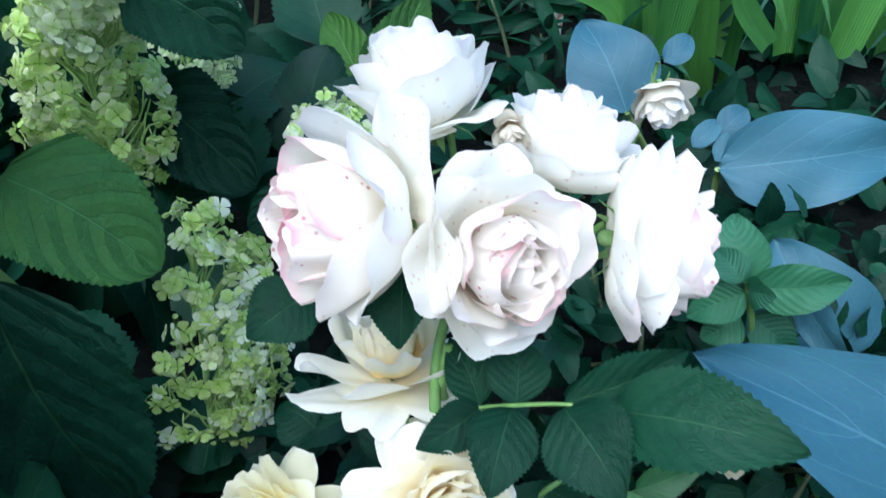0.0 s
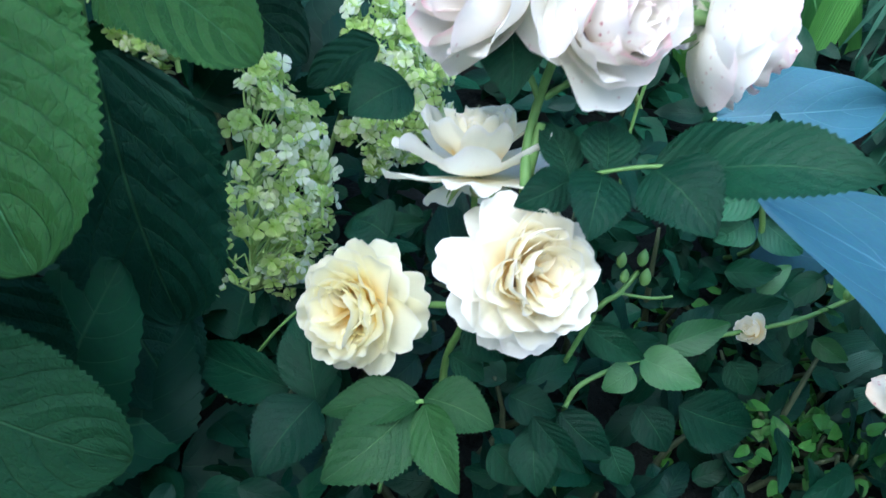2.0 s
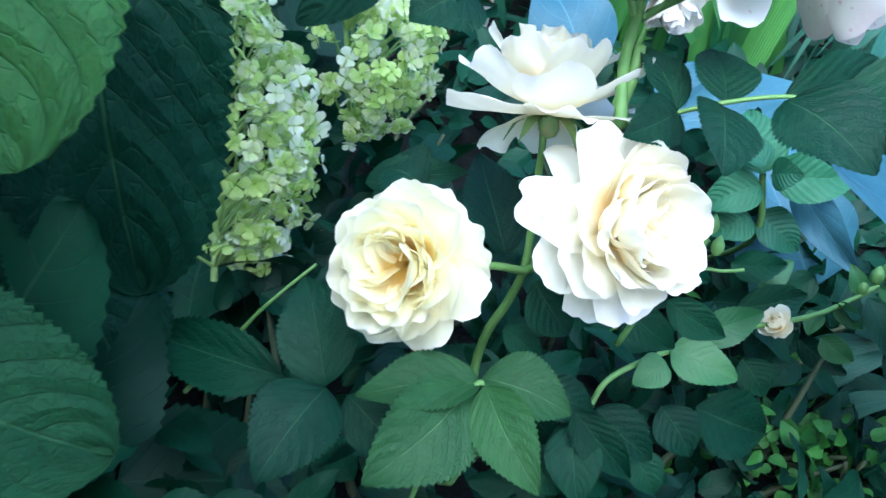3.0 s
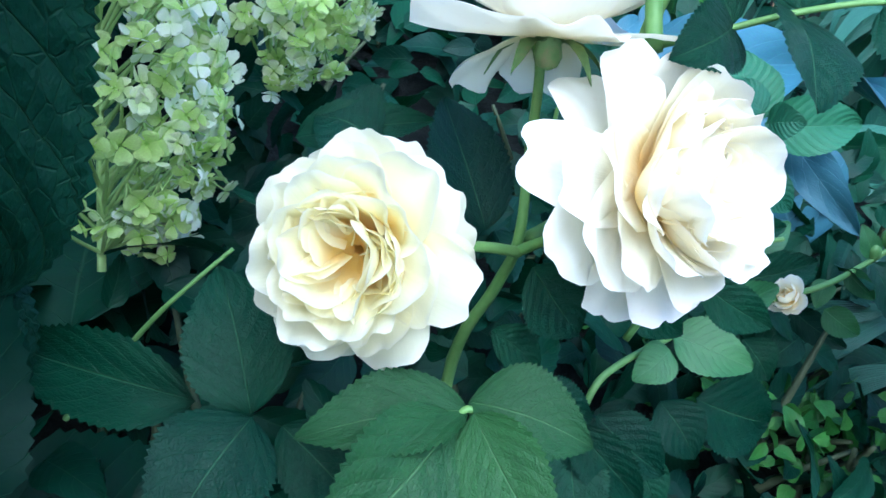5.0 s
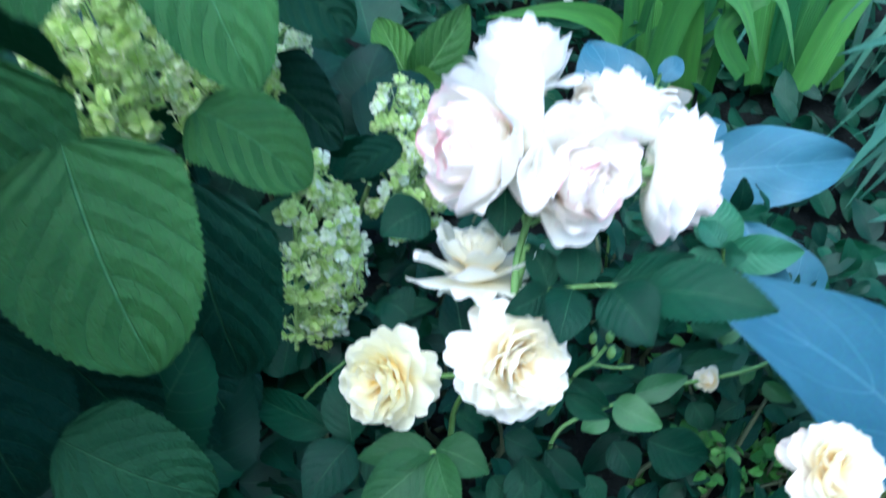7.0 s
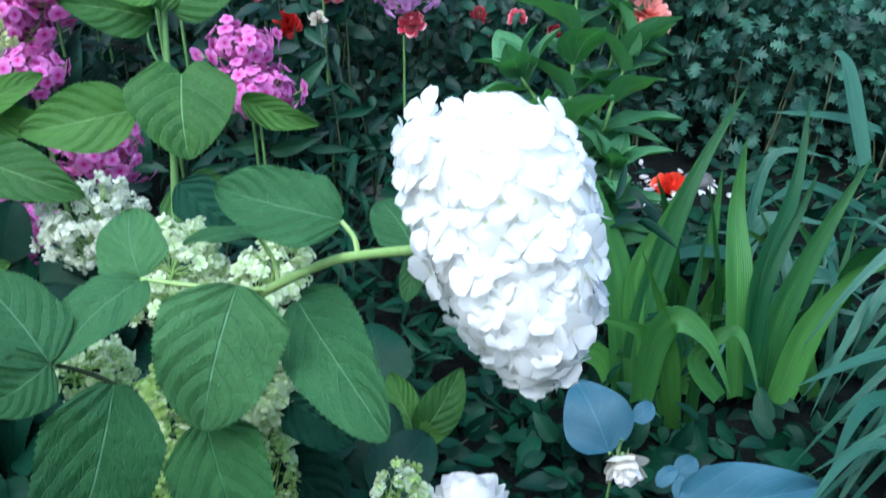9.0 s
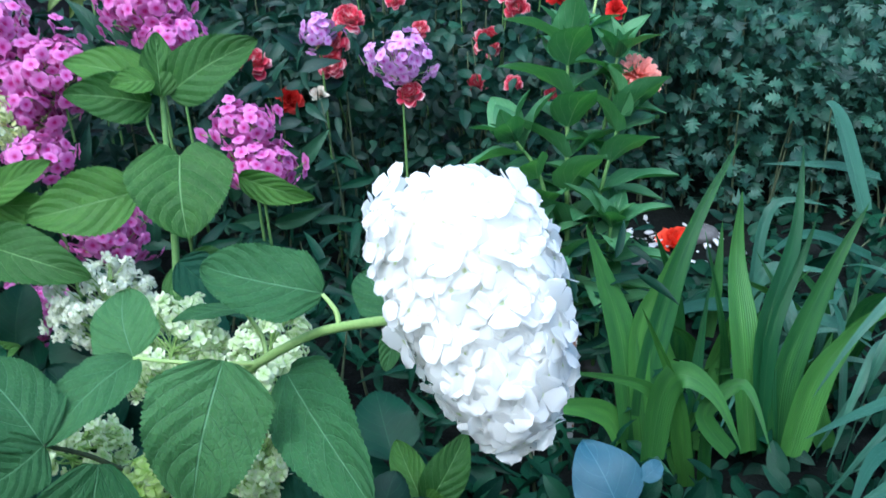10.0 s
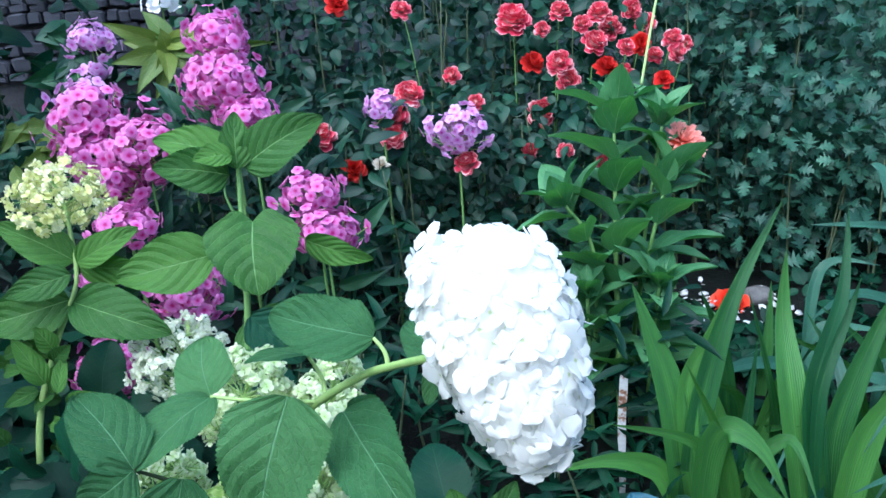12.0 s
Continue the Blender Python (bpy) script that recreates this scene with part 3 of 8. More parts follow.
# whorls of a bloom, outermost first: petals, length and width (in radii), slope at the claw and at the rim, cup, curl
WHORLS = {
    "rosette": [(7, 1.04, 0.80, 102, 92, 0.10, 18), (7, 1.02, 0.80, 88, 78, 0.18, 8), (7, 0.99, 0.78, 80, 58, 0.26, 0), (7, 0.96, 0.74, 72, 44, 0.34, -6), (6, 0.91, 0.70, 66, 28, 0.38, -10), (5, 0.84, 0.64, 58, 14, 0.40, -14)],
    "cup": [(4, 1.36, 1.45, 100, 42, 0.28, 22), (5, 1.42, 1.32, 90, 26, 0.33, 12), (5, 1.40, 1.20, 82, 4, 0.38, 2), (5, 1.36, 1.05, 72, -12, 0.40, -8)],
    "side": [(5, 1.36, 1.62, 120, 56, 0.26, 6), (5, 1.34, 1.50, 108, 42, 0.30, 4), (5, 1.26, 1.30, 95, 22, 0.34, 0), (5, 1.14, 1.05, 80, 6, 0.38, 0)],
    "loose": [(6, 1.02, 0.70, 98, 76, 0.12, 4), (6, 0.94, 0.66, 84, 54, 0.22, 0), (5, 0.82, 0.58, 66, 34, 0.28, -4), (4, 0.62, 0.46, 48, 10, 0.35, -8)],
    "zinnia": [(13, 1.02, 0.34, 98, 84, 0.20, 22), (12, 0.92, 0.32, 82, 66, 0.22, 18), (11, 0.78, 0.28, 64, 46, 0.25, 14), (10, 0.60, 0.24, 46, 26, 0.28, 10), (8, 0.42, 0.18, 26, 6, 0.30, 0)],
}
HEART = {"rosette": (4, 4, 0.27, 0.54, 0.70), "cup": (2, 4, 0.16, 1.14, 0.80), "side": (2, 4, 0.18, 0.92, 0.72), "loose": (2, 4, 0.12, 0.50, 0.40)}   # knots, petals in each, spread, length, width


def bloom(parent, centre, axis, radius, seed, style="rosette", inner=None, outer=None, name="rose_bloom", label="", spin=0.0, detail=1.0, sepal=None, fall=3, full=1.0):
    """A rose: green calyx with whorls of petals round a knotted heart, each petal a sub-part. centre: the middle of the petals."""
    rng = random.Random(seed)
    m = Matrix.Translation(Vector(centre)) @ frame_from(axis, spin)
    base = m @ Matrix.Translation((0, 0, {"cup": -0.62, "side": -0.44, "rosette": -0.40}.get(style, -0.25) * radius))
    cal = put(name, calyx_mesh(rng, radius * (0.62 if style == "loose" else 0.75), sepal or SEPAL_SKIN), parent, base, label)
    nu, nv = max(4, int(14 * detail)), max(4, int(12 * detail))
    ruf, crum = radius * 0.045, radius * (0.16 if style in ("cup", "side") else 0.10)
    whorls = WHORLS[style]

    def petal(mat, ang, off, turn, *shape, crease=0.0):
        V, F, U = petal_arrays(rng, *shape, ruf, nu, nv, 0.05, crease, crum)
        put("petal", mesh_of("petal", V, F, mat, U), cal, base @ Matrix.Translation(off) @ pose(0, 0, 0, turn, turn * 0.6, ang))

    for k, (count, long, wide, o_from, o_to, cup, curl) in enumerate(whorls):
        count = max(3, round(count * full))
        for i in range(count):
            ang = 360 * (i + 0.5 * (k % 2)) / count + rng.uniform(-13, 13) + 31 * k
            o_end, reach = o_to + rng.uniform(-7, 7), radius * long * rng.uniform(0.92, 1.06)
            if k == 0 and i < fall:                 # some of the outermost petals fall open
                o_end, reach = o_end + (rng.uniform(45, 70) if style == "loose" else rng.uniform(25, 45)), min(reach, radius * (0.70 if style == "loose" else 1.2))
            petal((inner if k > 1 else outer) or CREAM_PETAL, ang, Vector((0, 0, 0.045 * k * radius)), rng.uniform(-4, 4), reach, radius * wide * rng.uniform(0.86, 1.14), radius * 0.04, o_from + rng.uniform(-6, 6), o_end, cup, curl + rng.uniform(-14, 20))
    if style in HEART:
        knots, many, spread, long, wide = HEART[style]
        many, knots = max(3, round(many * full)), knots - (full < 1)
        first, lean = rng.uniform(0, 360), 18 if style == "rosette" else 0
        for k in range(knots + 1):
            way = first + 360 * k / knots + rng.uniform(-15, 15)
            mid = Vector((math.cos(radians(way)) * spread * radius, math.sin(radians(way)) * spread * radius, (0.20 + lean / 180) * radius)) if k < knots else Vector((0, 0, (0.24 + lean / 180) * radius))
            for i in range(many):
                ang = way + (1 if i % 2 else -1) * rng.uniform(15, 130) * (1 - 0.5 * i / many)
                away = Vector((math.cos(radians(ang)), math.sin(radians(ang)), 0.0)) * radius * 0.17 * (1 - i / many)
                petal(inner or CREAM_PETAL, ang, mid + away + Vector((0, 0, rng.uniform(-0.04, 0.05) * radius)), rng.uniform(-10, 10), radius * (long - 0.14 * i / many) * rng.uniform(0.86, 1.1), radius * wide * rng.uniform(0.8, 1.15), radius * 0.01, lean + rng.uniform(16, 40), 1.5 * lean + rng.uniform(-24, 2), rng.uniform(0.2, 0.5), rng.uniform(-15, 30), crease=rng.uniform(0.0, 0.06))
    return cal


def bud(parent, place, axis, radius):
    """A closed green bud in pointed sepals."""
    V, F, k = [], [], 8
    rings = [(0.25, -1.3), (0.75, -0.9), (1.0, -0.2), (0.92, 0.5), (0.55, 1.1), (0.12, 1.6)]
    for r, z in rings:
        for i in range(k):
            a = 2 * math.pi * i / k
            rr = r * (1.06 if i % 2 else 0.94)
            V.append((rr * radius * math.cos(a), rr * radius * math.sin(a), z * radius))
    for j in range(len(rings) - 1):
        for i in range(k):
            F.append((j * k + i, j * k + (i + 1) % k, (j + 1) * k + (i + 1) % k, (j + 1) * k + i))
    F.append(tuple((len(rings) - 1) * k + i for i in range(k)))
    return put("bud", mesh_of("bud", V, F, STEM_SKIN), parent, Matrix.Translation(Vector(place)) @ frame_from(axis), "closed green rose bud")


def floret_arrays(petals, gap=0.88, cup=0.18, seed=0, narrow=0.72, pointed=0.0):
    rng = random.Random(seed)
    V, F, U = [(0, 0, 0.02)], [], [(0.5, 0.0)]
    for p in range(petals):
        a = 2 * math.pi * p / petals + rng.uniform(-0.1, 0.1)
        size, tilt = rng.uniform(0.9, 1.1), cup + rng.uniform(-0.12, 0.12)
        half = math.pi / petals * gap * 1.25
        b = len(V)
        rad = (0.35, 0.7, 0.95, 1.0)
        wid = (0.55, 1.0, 0.72, 0.28 - 0.2 * pointed)
        for r, w in zip(rad, wid):
            for u in (-1, 0, 1):
                x = r * size - 0.06 * abs(u) * r
                y = u * w * math.sin(half) * narrow * size
                z = tilt * r * r - 0.10 * u * u * r + 0.03
                c, s = math.cos(a), math.sin(a)
                V.append((x * c - y * s, x * s + y * c, z))
                U.append((0.5 + u * 0.5, r))
        F.append((0, b, b + 1))
        F.append((0, b + 1, b + 2))
        for j in range(3):
            for i in range(2):
                q = b + j * 3 + i
                F.append((q, q + 3, q + 4, q + 1))
    return np.array(V, dtype=float) * 0.5, F, np.array(U)


HYD_FLORETS = [floret_arrays(4, 1.0, c, k, 0.60, 0.75) for k, c in enumerate((0.1, 0.3, 0.55, -0.1, 0.45, 0.2))]
WHITE_FLORETS = [floret_arrays(4, 1.0, c, k + 9, 0.70, 0.5) for k, c in enumerate((0.1, 0.25, 0.35, -0.08, 0.15))]
PHLOX_FLORETS = [floret_arrays(5, 1.0, c, k + 20, 0.66) for k, c in enumerate((0.0, 0.1, -0.08))]


def head_poses(rng, centre, axis, length, width, size, count, low=0.86, wild=0.35, lump=0.0, narrow=0.22):
    """Florets over an egg-shaped head whose long axis is `axis`, broad at the foot; low and wild loosen it."""
    fr = frame_from(axis)
    out = []
    k = 0
    ga = math.pi * (3 - math.sqrt(5))
    while len(out) < count and k < count * 3:
        z = 1 - 2 * (k + 0.5) / (count * 1.02)
        k += 1
        if z < -1:
            break
        rr = math.sqrt(max(0, 1 - z * z))
        th = ga * k
        taper = 1 - narrow * z
        d = Vector((rr * math.cos(th) * taper, rr * math.sin(th) * taper, z))
        p = Vector((d.x * width * 0.5, d.y * width * 0.5, d.z * length * 0.5)) * rng.uniform(low, 1.06) * (1 + lump * noise.noise(d * 2.2 + Vector(centre) * 40))
        nrm = Vector((d.x / width, d.y / width, d.z / length)).normalized()
        nrm = (nrm + Vector((rng.uniform(-wild, wild), rng.uniform(-wild, wild), rng.uniform(-wild, wild)))).normalized()
        s = size * rng.uniform(0.78, 1.18)
        out.append(Matrix.Translation(Vector(centre)) @ fr @ Matrix.Translation(p) @ frame_from(nrm, rng.uniform(0, 360)) @ Matrix.Diagonal((s, s, s, 1)))
    return out


FLORET_CACHE = {}


def floret_meshes(templates, mat):
    key = (id(templates), mat.name)
    if key not in FLORET_CACHE:
        FLORET_CACHE[key] = [mesh_of("floret", v, f, mat, u) for v, f, u in templates]
    return FLORET_CACHE[key]


def flower_head(parent, centre, axis, length, width, size, count, mat, seed, label="", templates=None, name="flower_head", low=0.62, wild=0.75, lump=0.25, apart=False):
    """A head of many small florets joined into one part, over a loose core of stalks."""
    rng = random.Random(seed)
    mats = head_poses(rng, centre, axis, length, width, size, count, low, wild, lump)
    if not apart:
        ob = scatter_many(name, parent, templates or HYD_FLORETS, mats, mat, label)
    fr = Matrix.Translation(Vector(centre)) @ frame_from(axis)
    V, F = [], []
    root = fr @ Vector((0, 0, -length * 0.5))
    for m in mats[::3]:
        tip = m.translation
        mid = root.lerp(tip, 0.55) + Vector((0, 0, 0.004))
        v, f = tube_arrays([root.lerp(fr @ Vector((0, 0, length * 0.3)), rng.uniform(0, 0.7)), mid, tip], [0.0016, 0.0011, 0.0007], 5, 2)
        F += [tuple(i + len(V) for i in q) for q in f]
        V += v
    if apart:                                       # a branched stalk that carries single florets
        ob = put(name, mesh_of(name, V, F, PALE_STEM_SKIN), parent, Matrix.Identity(4), label)
        shapes = floret_meshes(templates or HYD_FLORETS, mat)
        for k, m in enumerate(mats):
            put("floret", shapes[k % len(shapes)], ob, m)
    else:
        put("stalk", mesh_of("stalk", V, F, PALE_STEM_SKIN), ob, Matrix.Identity(4))
    return ob


def panicle(parent, centre, axis, length, width, size, clusters, each, mats, seed, label, face=None, depth=None, joined=False):
    """A loose flower head: stalks fork from a middle stem, and each ends in a tuft of florets. face: the way it turns its full side."""
    rng = random.Random(seed)
    centre, fr = Vector(centre), frame_from(axis)
    up = Vector(axis).normalized()
    V, F = [], []

    def tube(points, radii):
        v, f = tube_arrays(points, radii, 5, 3)
        F.extend(tuple(i + len(V) for i in q) for q in f)
        V.extend(v)

    tube([centre - up * length * 0.55, centre, centre + up * length * 0.4], [0.0022, 0.0018, 0.001])
    tufts = []
    k = 0
    while len(tufts) < clusters and k < clusters * 6:
        k += 1
        z = rng.uniform(-0.95, 0.98)
        a = rng.uniform(0, 6.2832)
        rr = math.sqrt(max(0.05, 1 - z * z)) * (1 - 0.25 * z)
        d = Vector((rr * math.cos(a) * width * 0.5, rr * math.sin(a) * (depth or width) * 0.5, z * length * 0.5))
        way = (fr.to_3x3() @ d)
        if face is not None and way.normalized().dot(Vector(face).normalized()) < rng.uniform(-0.15, 0.35):
            continue
        tip = centre + way * rng.uniform(0.80, 1.0)
        if any((tip - t).length < size * 0.85 for t, _ in tufts):
            continue
        tufts.append((tip, way.normalized()))
    poses = []
    for tip, way in tufts:
        along = max(-0.5, min(0.4, (tip - centre).dot(up) / length - 0.22))
        root = centre + up * along * length
        mid = root.lerp(tip, 0.55) + Vector((rng.uniform(-1, 1), rng.uniform(-1, 1), rng.uniform(-1, 1))) * 0.004
        tube([root, mid, tip - way * size * 0.4], [0.0012, 0.0009, 0.0006])
        for _ in range(each):
            n = (way * 0.75 + Vector([rng.gauss(0, 0.55) for _ in range(3)])).normalized()
            p = tip + n * size * rng.uniform(0.2, 0.95)
            g = size * rng.uniform(0.7, 1.12)
            poses.append(Matrix.Translation(p) @ frame_from((n + Vector([rng.gauss(0, 0.3) for _ in range(3)])).normalized(), rng.uniform(0, 360)) @ Matrix.Diagonal((g, g, g, 1)))
            if rng.random() < 0.4:
                tube([tip - way * size * 0.4, p], [0.0006, 0.0004])
    ob = put("flower_head", mesh_of("flower_head", V, F, PALE_STEM_SKIN), parent, Matrix.Identity(4), label)
    if joined:
        tagged(scatter_many("blossom", ob, HYD_FLORETS, poses, mats[0]), kind="stuff")
        return ob
    for k, m in enumerate(poses):
        shapes = floret_meshes(HYD_FLORETS, mats[int(rng.random() ** 1.0 * len(mats))])
        put("floret", shapes[k % len(shapes)], ob, m)
    return ob


def blade(parent, points, width, normal, mat, name="leaf", fold=0.25, tip=0.19, nu=4, label=""):
    """A long sword-shaped leaf along a curve, keeled along its middle."""
    pts = [Vector(p) for p in points]
    line = []
    steps = 7
    for i in range(len(pts) - 1):
        p0, p1, p2, p3 = pts[max(i - 1, 0)], pts[i], pts[i + 1], pts[min(i + 2, len(pts) - 1)]
        for s in range(steps):
            t = s / steps
            line.append(0.5 * (2 * p1 + (p2 - p0) * t + (2 * p0 - 5 * p1 + 4 * p2 - p3) * t * t + (3 * p1 - p0 - 3 * p2 + p3) * t ** 3))
    line.append(pts[-1])
    V, U = [], []
    n = len(line)
    for j, p in enumerate(line):
        v = j / (n - 1)
        d = (line[min(j + 1, n - 1)] - line[max(j - 1, 0)]).normalized()
        side = d.cross(Vector(normal)).normalized()
        up = side.cross(d)
        w = width * min(1.0, 0.62 + 0.9 * v) * max(0.0, 1 - v ** (0.33 / tip)) ** 1.15
        for i in range(nu + 1):
            u = 2 * i / nu - 1
            V.append(p + side * (0.5 * w * u) + up * (fold * 0.5 * w * abs(u)))
            U.append((i / nu, v))
    F = [(j * (nu + 1) + i, j * (nu + 1) + i + 1, (j + 1) * (nu + 1) + i + 1, (j + 1) * (nu + 1) + i) for j in range(n - 1) for i in range(nu)]
    return put(name, mesh_of(name, V, F, mat, U), parent, Matrix.Identity(4), label)


def leaf_cloud(rng, count, inside, size, face, spread=0.7, aspect=0.55, droop=0.3):
    """Poses of leaves inside a region: inside(rng) gives a place; face is the way most leaves look."""
    out = []
    for _ in range(count):
        p = inside(rng)
        nrm = (Vector(face) + Vector([rng.gauss(0, spread) for _ in range(3)])).normalized()
        d = Vector((rng.gauss(0, 1), rng.gauss(0, 1), rng.gauss(-droop, 0.6)))
        d = (d - nrm * d.dot(nrm))
        if d.length < 0.05:
            continue
        d.normalize()
        s = size * rng.uniform(0.6, 1.25)
        out.append(leaf_pose(p, Vector(p) + d * s, s * aspect, nrm))
    return out


# Hydrangea leaf sets by painted tone, darkest for the shaded part of the shrub.
HYD_LEAVES = leaf_set("leaf", SHADED_HYDRANGEA_SKIN, 4, kind="cordate", nu=10, nv=56, serrate=1, tooth=0.022, fold=0.12, bend=0.06, ruffle=0.035, quilt=0.024, veins=5.5, slant=0.75)
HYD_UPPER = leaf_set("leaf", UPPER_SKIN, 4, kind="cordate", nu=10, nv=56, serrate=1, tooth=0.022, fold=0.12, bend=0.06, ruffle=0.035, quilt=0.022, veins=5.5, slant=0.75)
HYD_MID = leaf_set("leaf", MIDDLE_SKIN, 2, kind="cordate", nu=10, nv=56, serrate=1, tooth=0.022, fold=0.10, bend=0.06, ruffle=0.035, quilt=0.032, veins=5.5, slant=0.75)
HYD_LOWER = leaf_set("leaf", SHADED_LOWER_SKIN, 1, kind="cordate", nu=10, nv=56, serrate=1, tooth=0.022, fold=0.10, bend=0.06, ruffle=0.035, quilt=0.022, veins=5.5, slant=0.75)
HYD_ROUND = leaf_set("leaf", MIDDLE_SKIN, 1, kind="cordate", nu=10, nv=56, serrate=1, tooth=0.02, fold=0.10, bend=0.05, ruffle=0.03, quilt=0.030, veins=6.5, slant=0.8)
HYD_HEART = leaf_set("leaf", FRESH_SKIN, 3, kind="heart", nu=10, nv=44, serrate=1, tooth=0.022, fold=0.14, bend=0.06, ruffle=0.03, quilt=0.012, veins=7, slant=0.75)
HYD_FRESH = leaf_set("leaf", FRESH_SKIN, 3, kind="ovate", nu=10, nv=44, serrate=1, tooth=0.022, fold=0.22, bend=0.07, ruffle=0.04, quilt=0.012, veins=7, slant=0.75)
ROSE_LEAVES = leaf_set("leaflet", ROSE_SKIN, 6, kind="leaflet", nu=8, nv=44, serrate=1, tooth=0.040, fold=0.20, bend=0.08, ruffle=0.025, quilt=0.004, veins=9, slant=0.6)
LUSH_LEAVES = leaf_set("leaflet", LUSH_SKIN, 4, kind="leaflet", nu=8, nv=44, serrate=1, tooth=0.040, fold=0.20, bend=0.08, ruffle=0.025, quilt=0.004, veins=9, slant=0.6)
YOUNG_LEAVES = leaf_set("leaflet", YOUNG_ROSE_SKIN, 3, kind="ovate", nu=6, nv=24, serrate=1, tooth=0.022, fold=0.2, bend=0.07, ruffle=0.03)
BLUE_LEAVES = leaf_set("leaf", BLUE_SKIN, 3, kind="ovate", nu=10, nv=18, fold=0.14, bend=0.10, ruffle=0.05)
BLUE_SMALL = leaf_set("leaf", BLUE_SKIN, 2, kind="round", nu=6, nv=10, fold=0.1, bend=0.08, ruffle=0.04)
MINT_LEAVES = leaf_set("leaf", MINT_SKIN, 3, kind="ovate", nu=10, nv=40, serrate=1, tooth=0.02, fold=0.22, bend=0.1, ruffle=0.04, quilt=0.026, veins=9, slant=0.6)
ZINNIA_LEAVES = leaf_set("leaf", ZINNIA_SKIN, 5, kind="zinnia", nu=8, nv=20, fold=0.30, bend=0.10, ruffle=0.04)
PHLOX_LEAVES = leaf_set("leaf", PHLOX_SKIN, 3, kind="lance", nu=4, nv=12, fold=0.2, bend=0.1, ruffle=0.03)
LIME_LEAVES = leaf_set("leaf", LIME_SKIN, 3, kind="lance", nu=4, nv=12, fold=0.2, bend=0.1, ruffle=0.03)
T_OVATE = [leaf_arrays("ovate", 4, 8, fold=0.18, bend=0.08, ruffle=0.03, seed=k) for k in range(4)]
T_BROAD = [leaf_arrays("ovate", 6, 16, serrate=1, tooth=0.03, fold=0.16, bend=0.08, ruffle=0.04, seed=k) for k in range(4)]
T_WIDE = [leaf_arrays("cordate", 8, 32, serrate=1, tooth=0.025, fold=0.14, bend=0.08, ruffle=0.04, quilt=0.02, veins=5.5, slant=0.75, seed=k) for k in range(4)]
T_LANCE = [leaf_arrays("lance", 2, 6, fold=0.2, bend=0.12, ruffle=0.02, seed=k) for k in range(4)]
T_LOBED = [lobed_arrays(k) for k in range(5)]


# ---------------------------------------------------------------- ground
def ground_height(x, y):
    s = min(1.0, max(0.0, (y - 1.0) / 1.0))
    return 0.11 * s * s * (3 - 2 * s)


def build_ground():
    V, F = [], []
    xs = [-400, -60, -12] + [-4 + 0.1 * i for i in range(81)] + [12, 60, 400]
    ys = [-400, -60, -12] + [-3 + 0.1 * i for i in range(81)] + [12, 60, 400]
    for y in ys:
        for x in xs:
            z = ground_height(x, y)
            if abs(x) < 5 and -4 < y < 6:
                z += 0.018 * noise.noise(Vector((x * 3, y * 3, 0.0))) + 0.012 * noise.noise(Vector((x * 11, y * 11, 4.0)))
            V.append((x, y, z))
    n = len(xs)
    for j in range(len(ys) - 1):
        for i in range(n - 1):
            F.append((j * n + i, j * n + i + 1, (j + 1) * n + i + 1, (j + 1) * n + i))
    return tagged(new("ground", mesh_of("ground", V, F, SOIL_SKIN)), "near-black garden soil with litter", "soil", kind="structure")


build_ground()

# ---------------------------------------------------------------- the white rose bush
rose = thing("rose_bush", (0.03, 0.33, 0.0), "rose bush with ivory and white blooms on green stems", "rose bush")
bloom(rose, (0.0421, 0.2616, 0.4067), (0.4193, -0.7523, 0.5082), 0.0347, 11, "cup", WHITE_PETAL, OUTER_PETAL, label="white rose with pink-flushed petal rims", fall=0)
bloom(rose, (-0.0204, 0.2776, 0.4157), (-0.8893, -0.4257, 0.1670), 0.0412, 12, "cup", WHITE_PETAL, OUTER_PETAL, label="white rose with pink-flushed petal rims", fall=2)
bloom(rose, (0.1066, 0.2809, 0.3988), (0.9938, -0.1091, -0.0202), 0.0345, 13, "side", WHITE_PETAL, OUTER_PETAL, label="white rose seen from its outer petals", fall=0)
bloom(rose, (0.0086, 0.3439, 0.4359), (-0.2913, 0.4152, 0.8618), 0.0335, 14, "cup", OUTER_PETAL, OUTER_PETAL, label="white rose with brown-edged petals", fall=2)
bloom(rose, (0.0747, 0.3260, 0.4175), (0.3995, 0.3779, 0.8352), 0.0300, 15, "cup", OUTER_PETAL, OUTER_PETAL, label="white rose with spotted petals", fall=1)
bloom(rose, (-0.0043, 0.2863, 0.3159), (-0.06, 0.40, 0.91), 0.0505, 16, "loose", PALE_PETAL, IVORY_PETAL, label="open ivory rose with loose petals", fall=2, spin=250)
bloom(rose, (0.0205, 0.2184, 0.2935), (0.36, -0.72, 0.59), 0.0385, 17, "rosette", PALE_PETAL, IVORY_PETAL, label="full ivory rose with a ruffled heart", detail=1.25)
bloom(rose, (-0.0655, 0.2308, 0.2532), (-0.60, -0.70, 0.40), 0.0345, 18, "rosette", CREAM_PETAL, CREAM_PETAL, label="pale yellow rosette rose", detail=1.25)
bloom(rose, (0.2221, 0.1717, 0.2627), (0.1292, -0.4934, 0.8601), 0.0323, 19, "rosette", PALE_PETAL, FADED_PETAL, label="ageing ivory rose with browned petals", full=0.75)
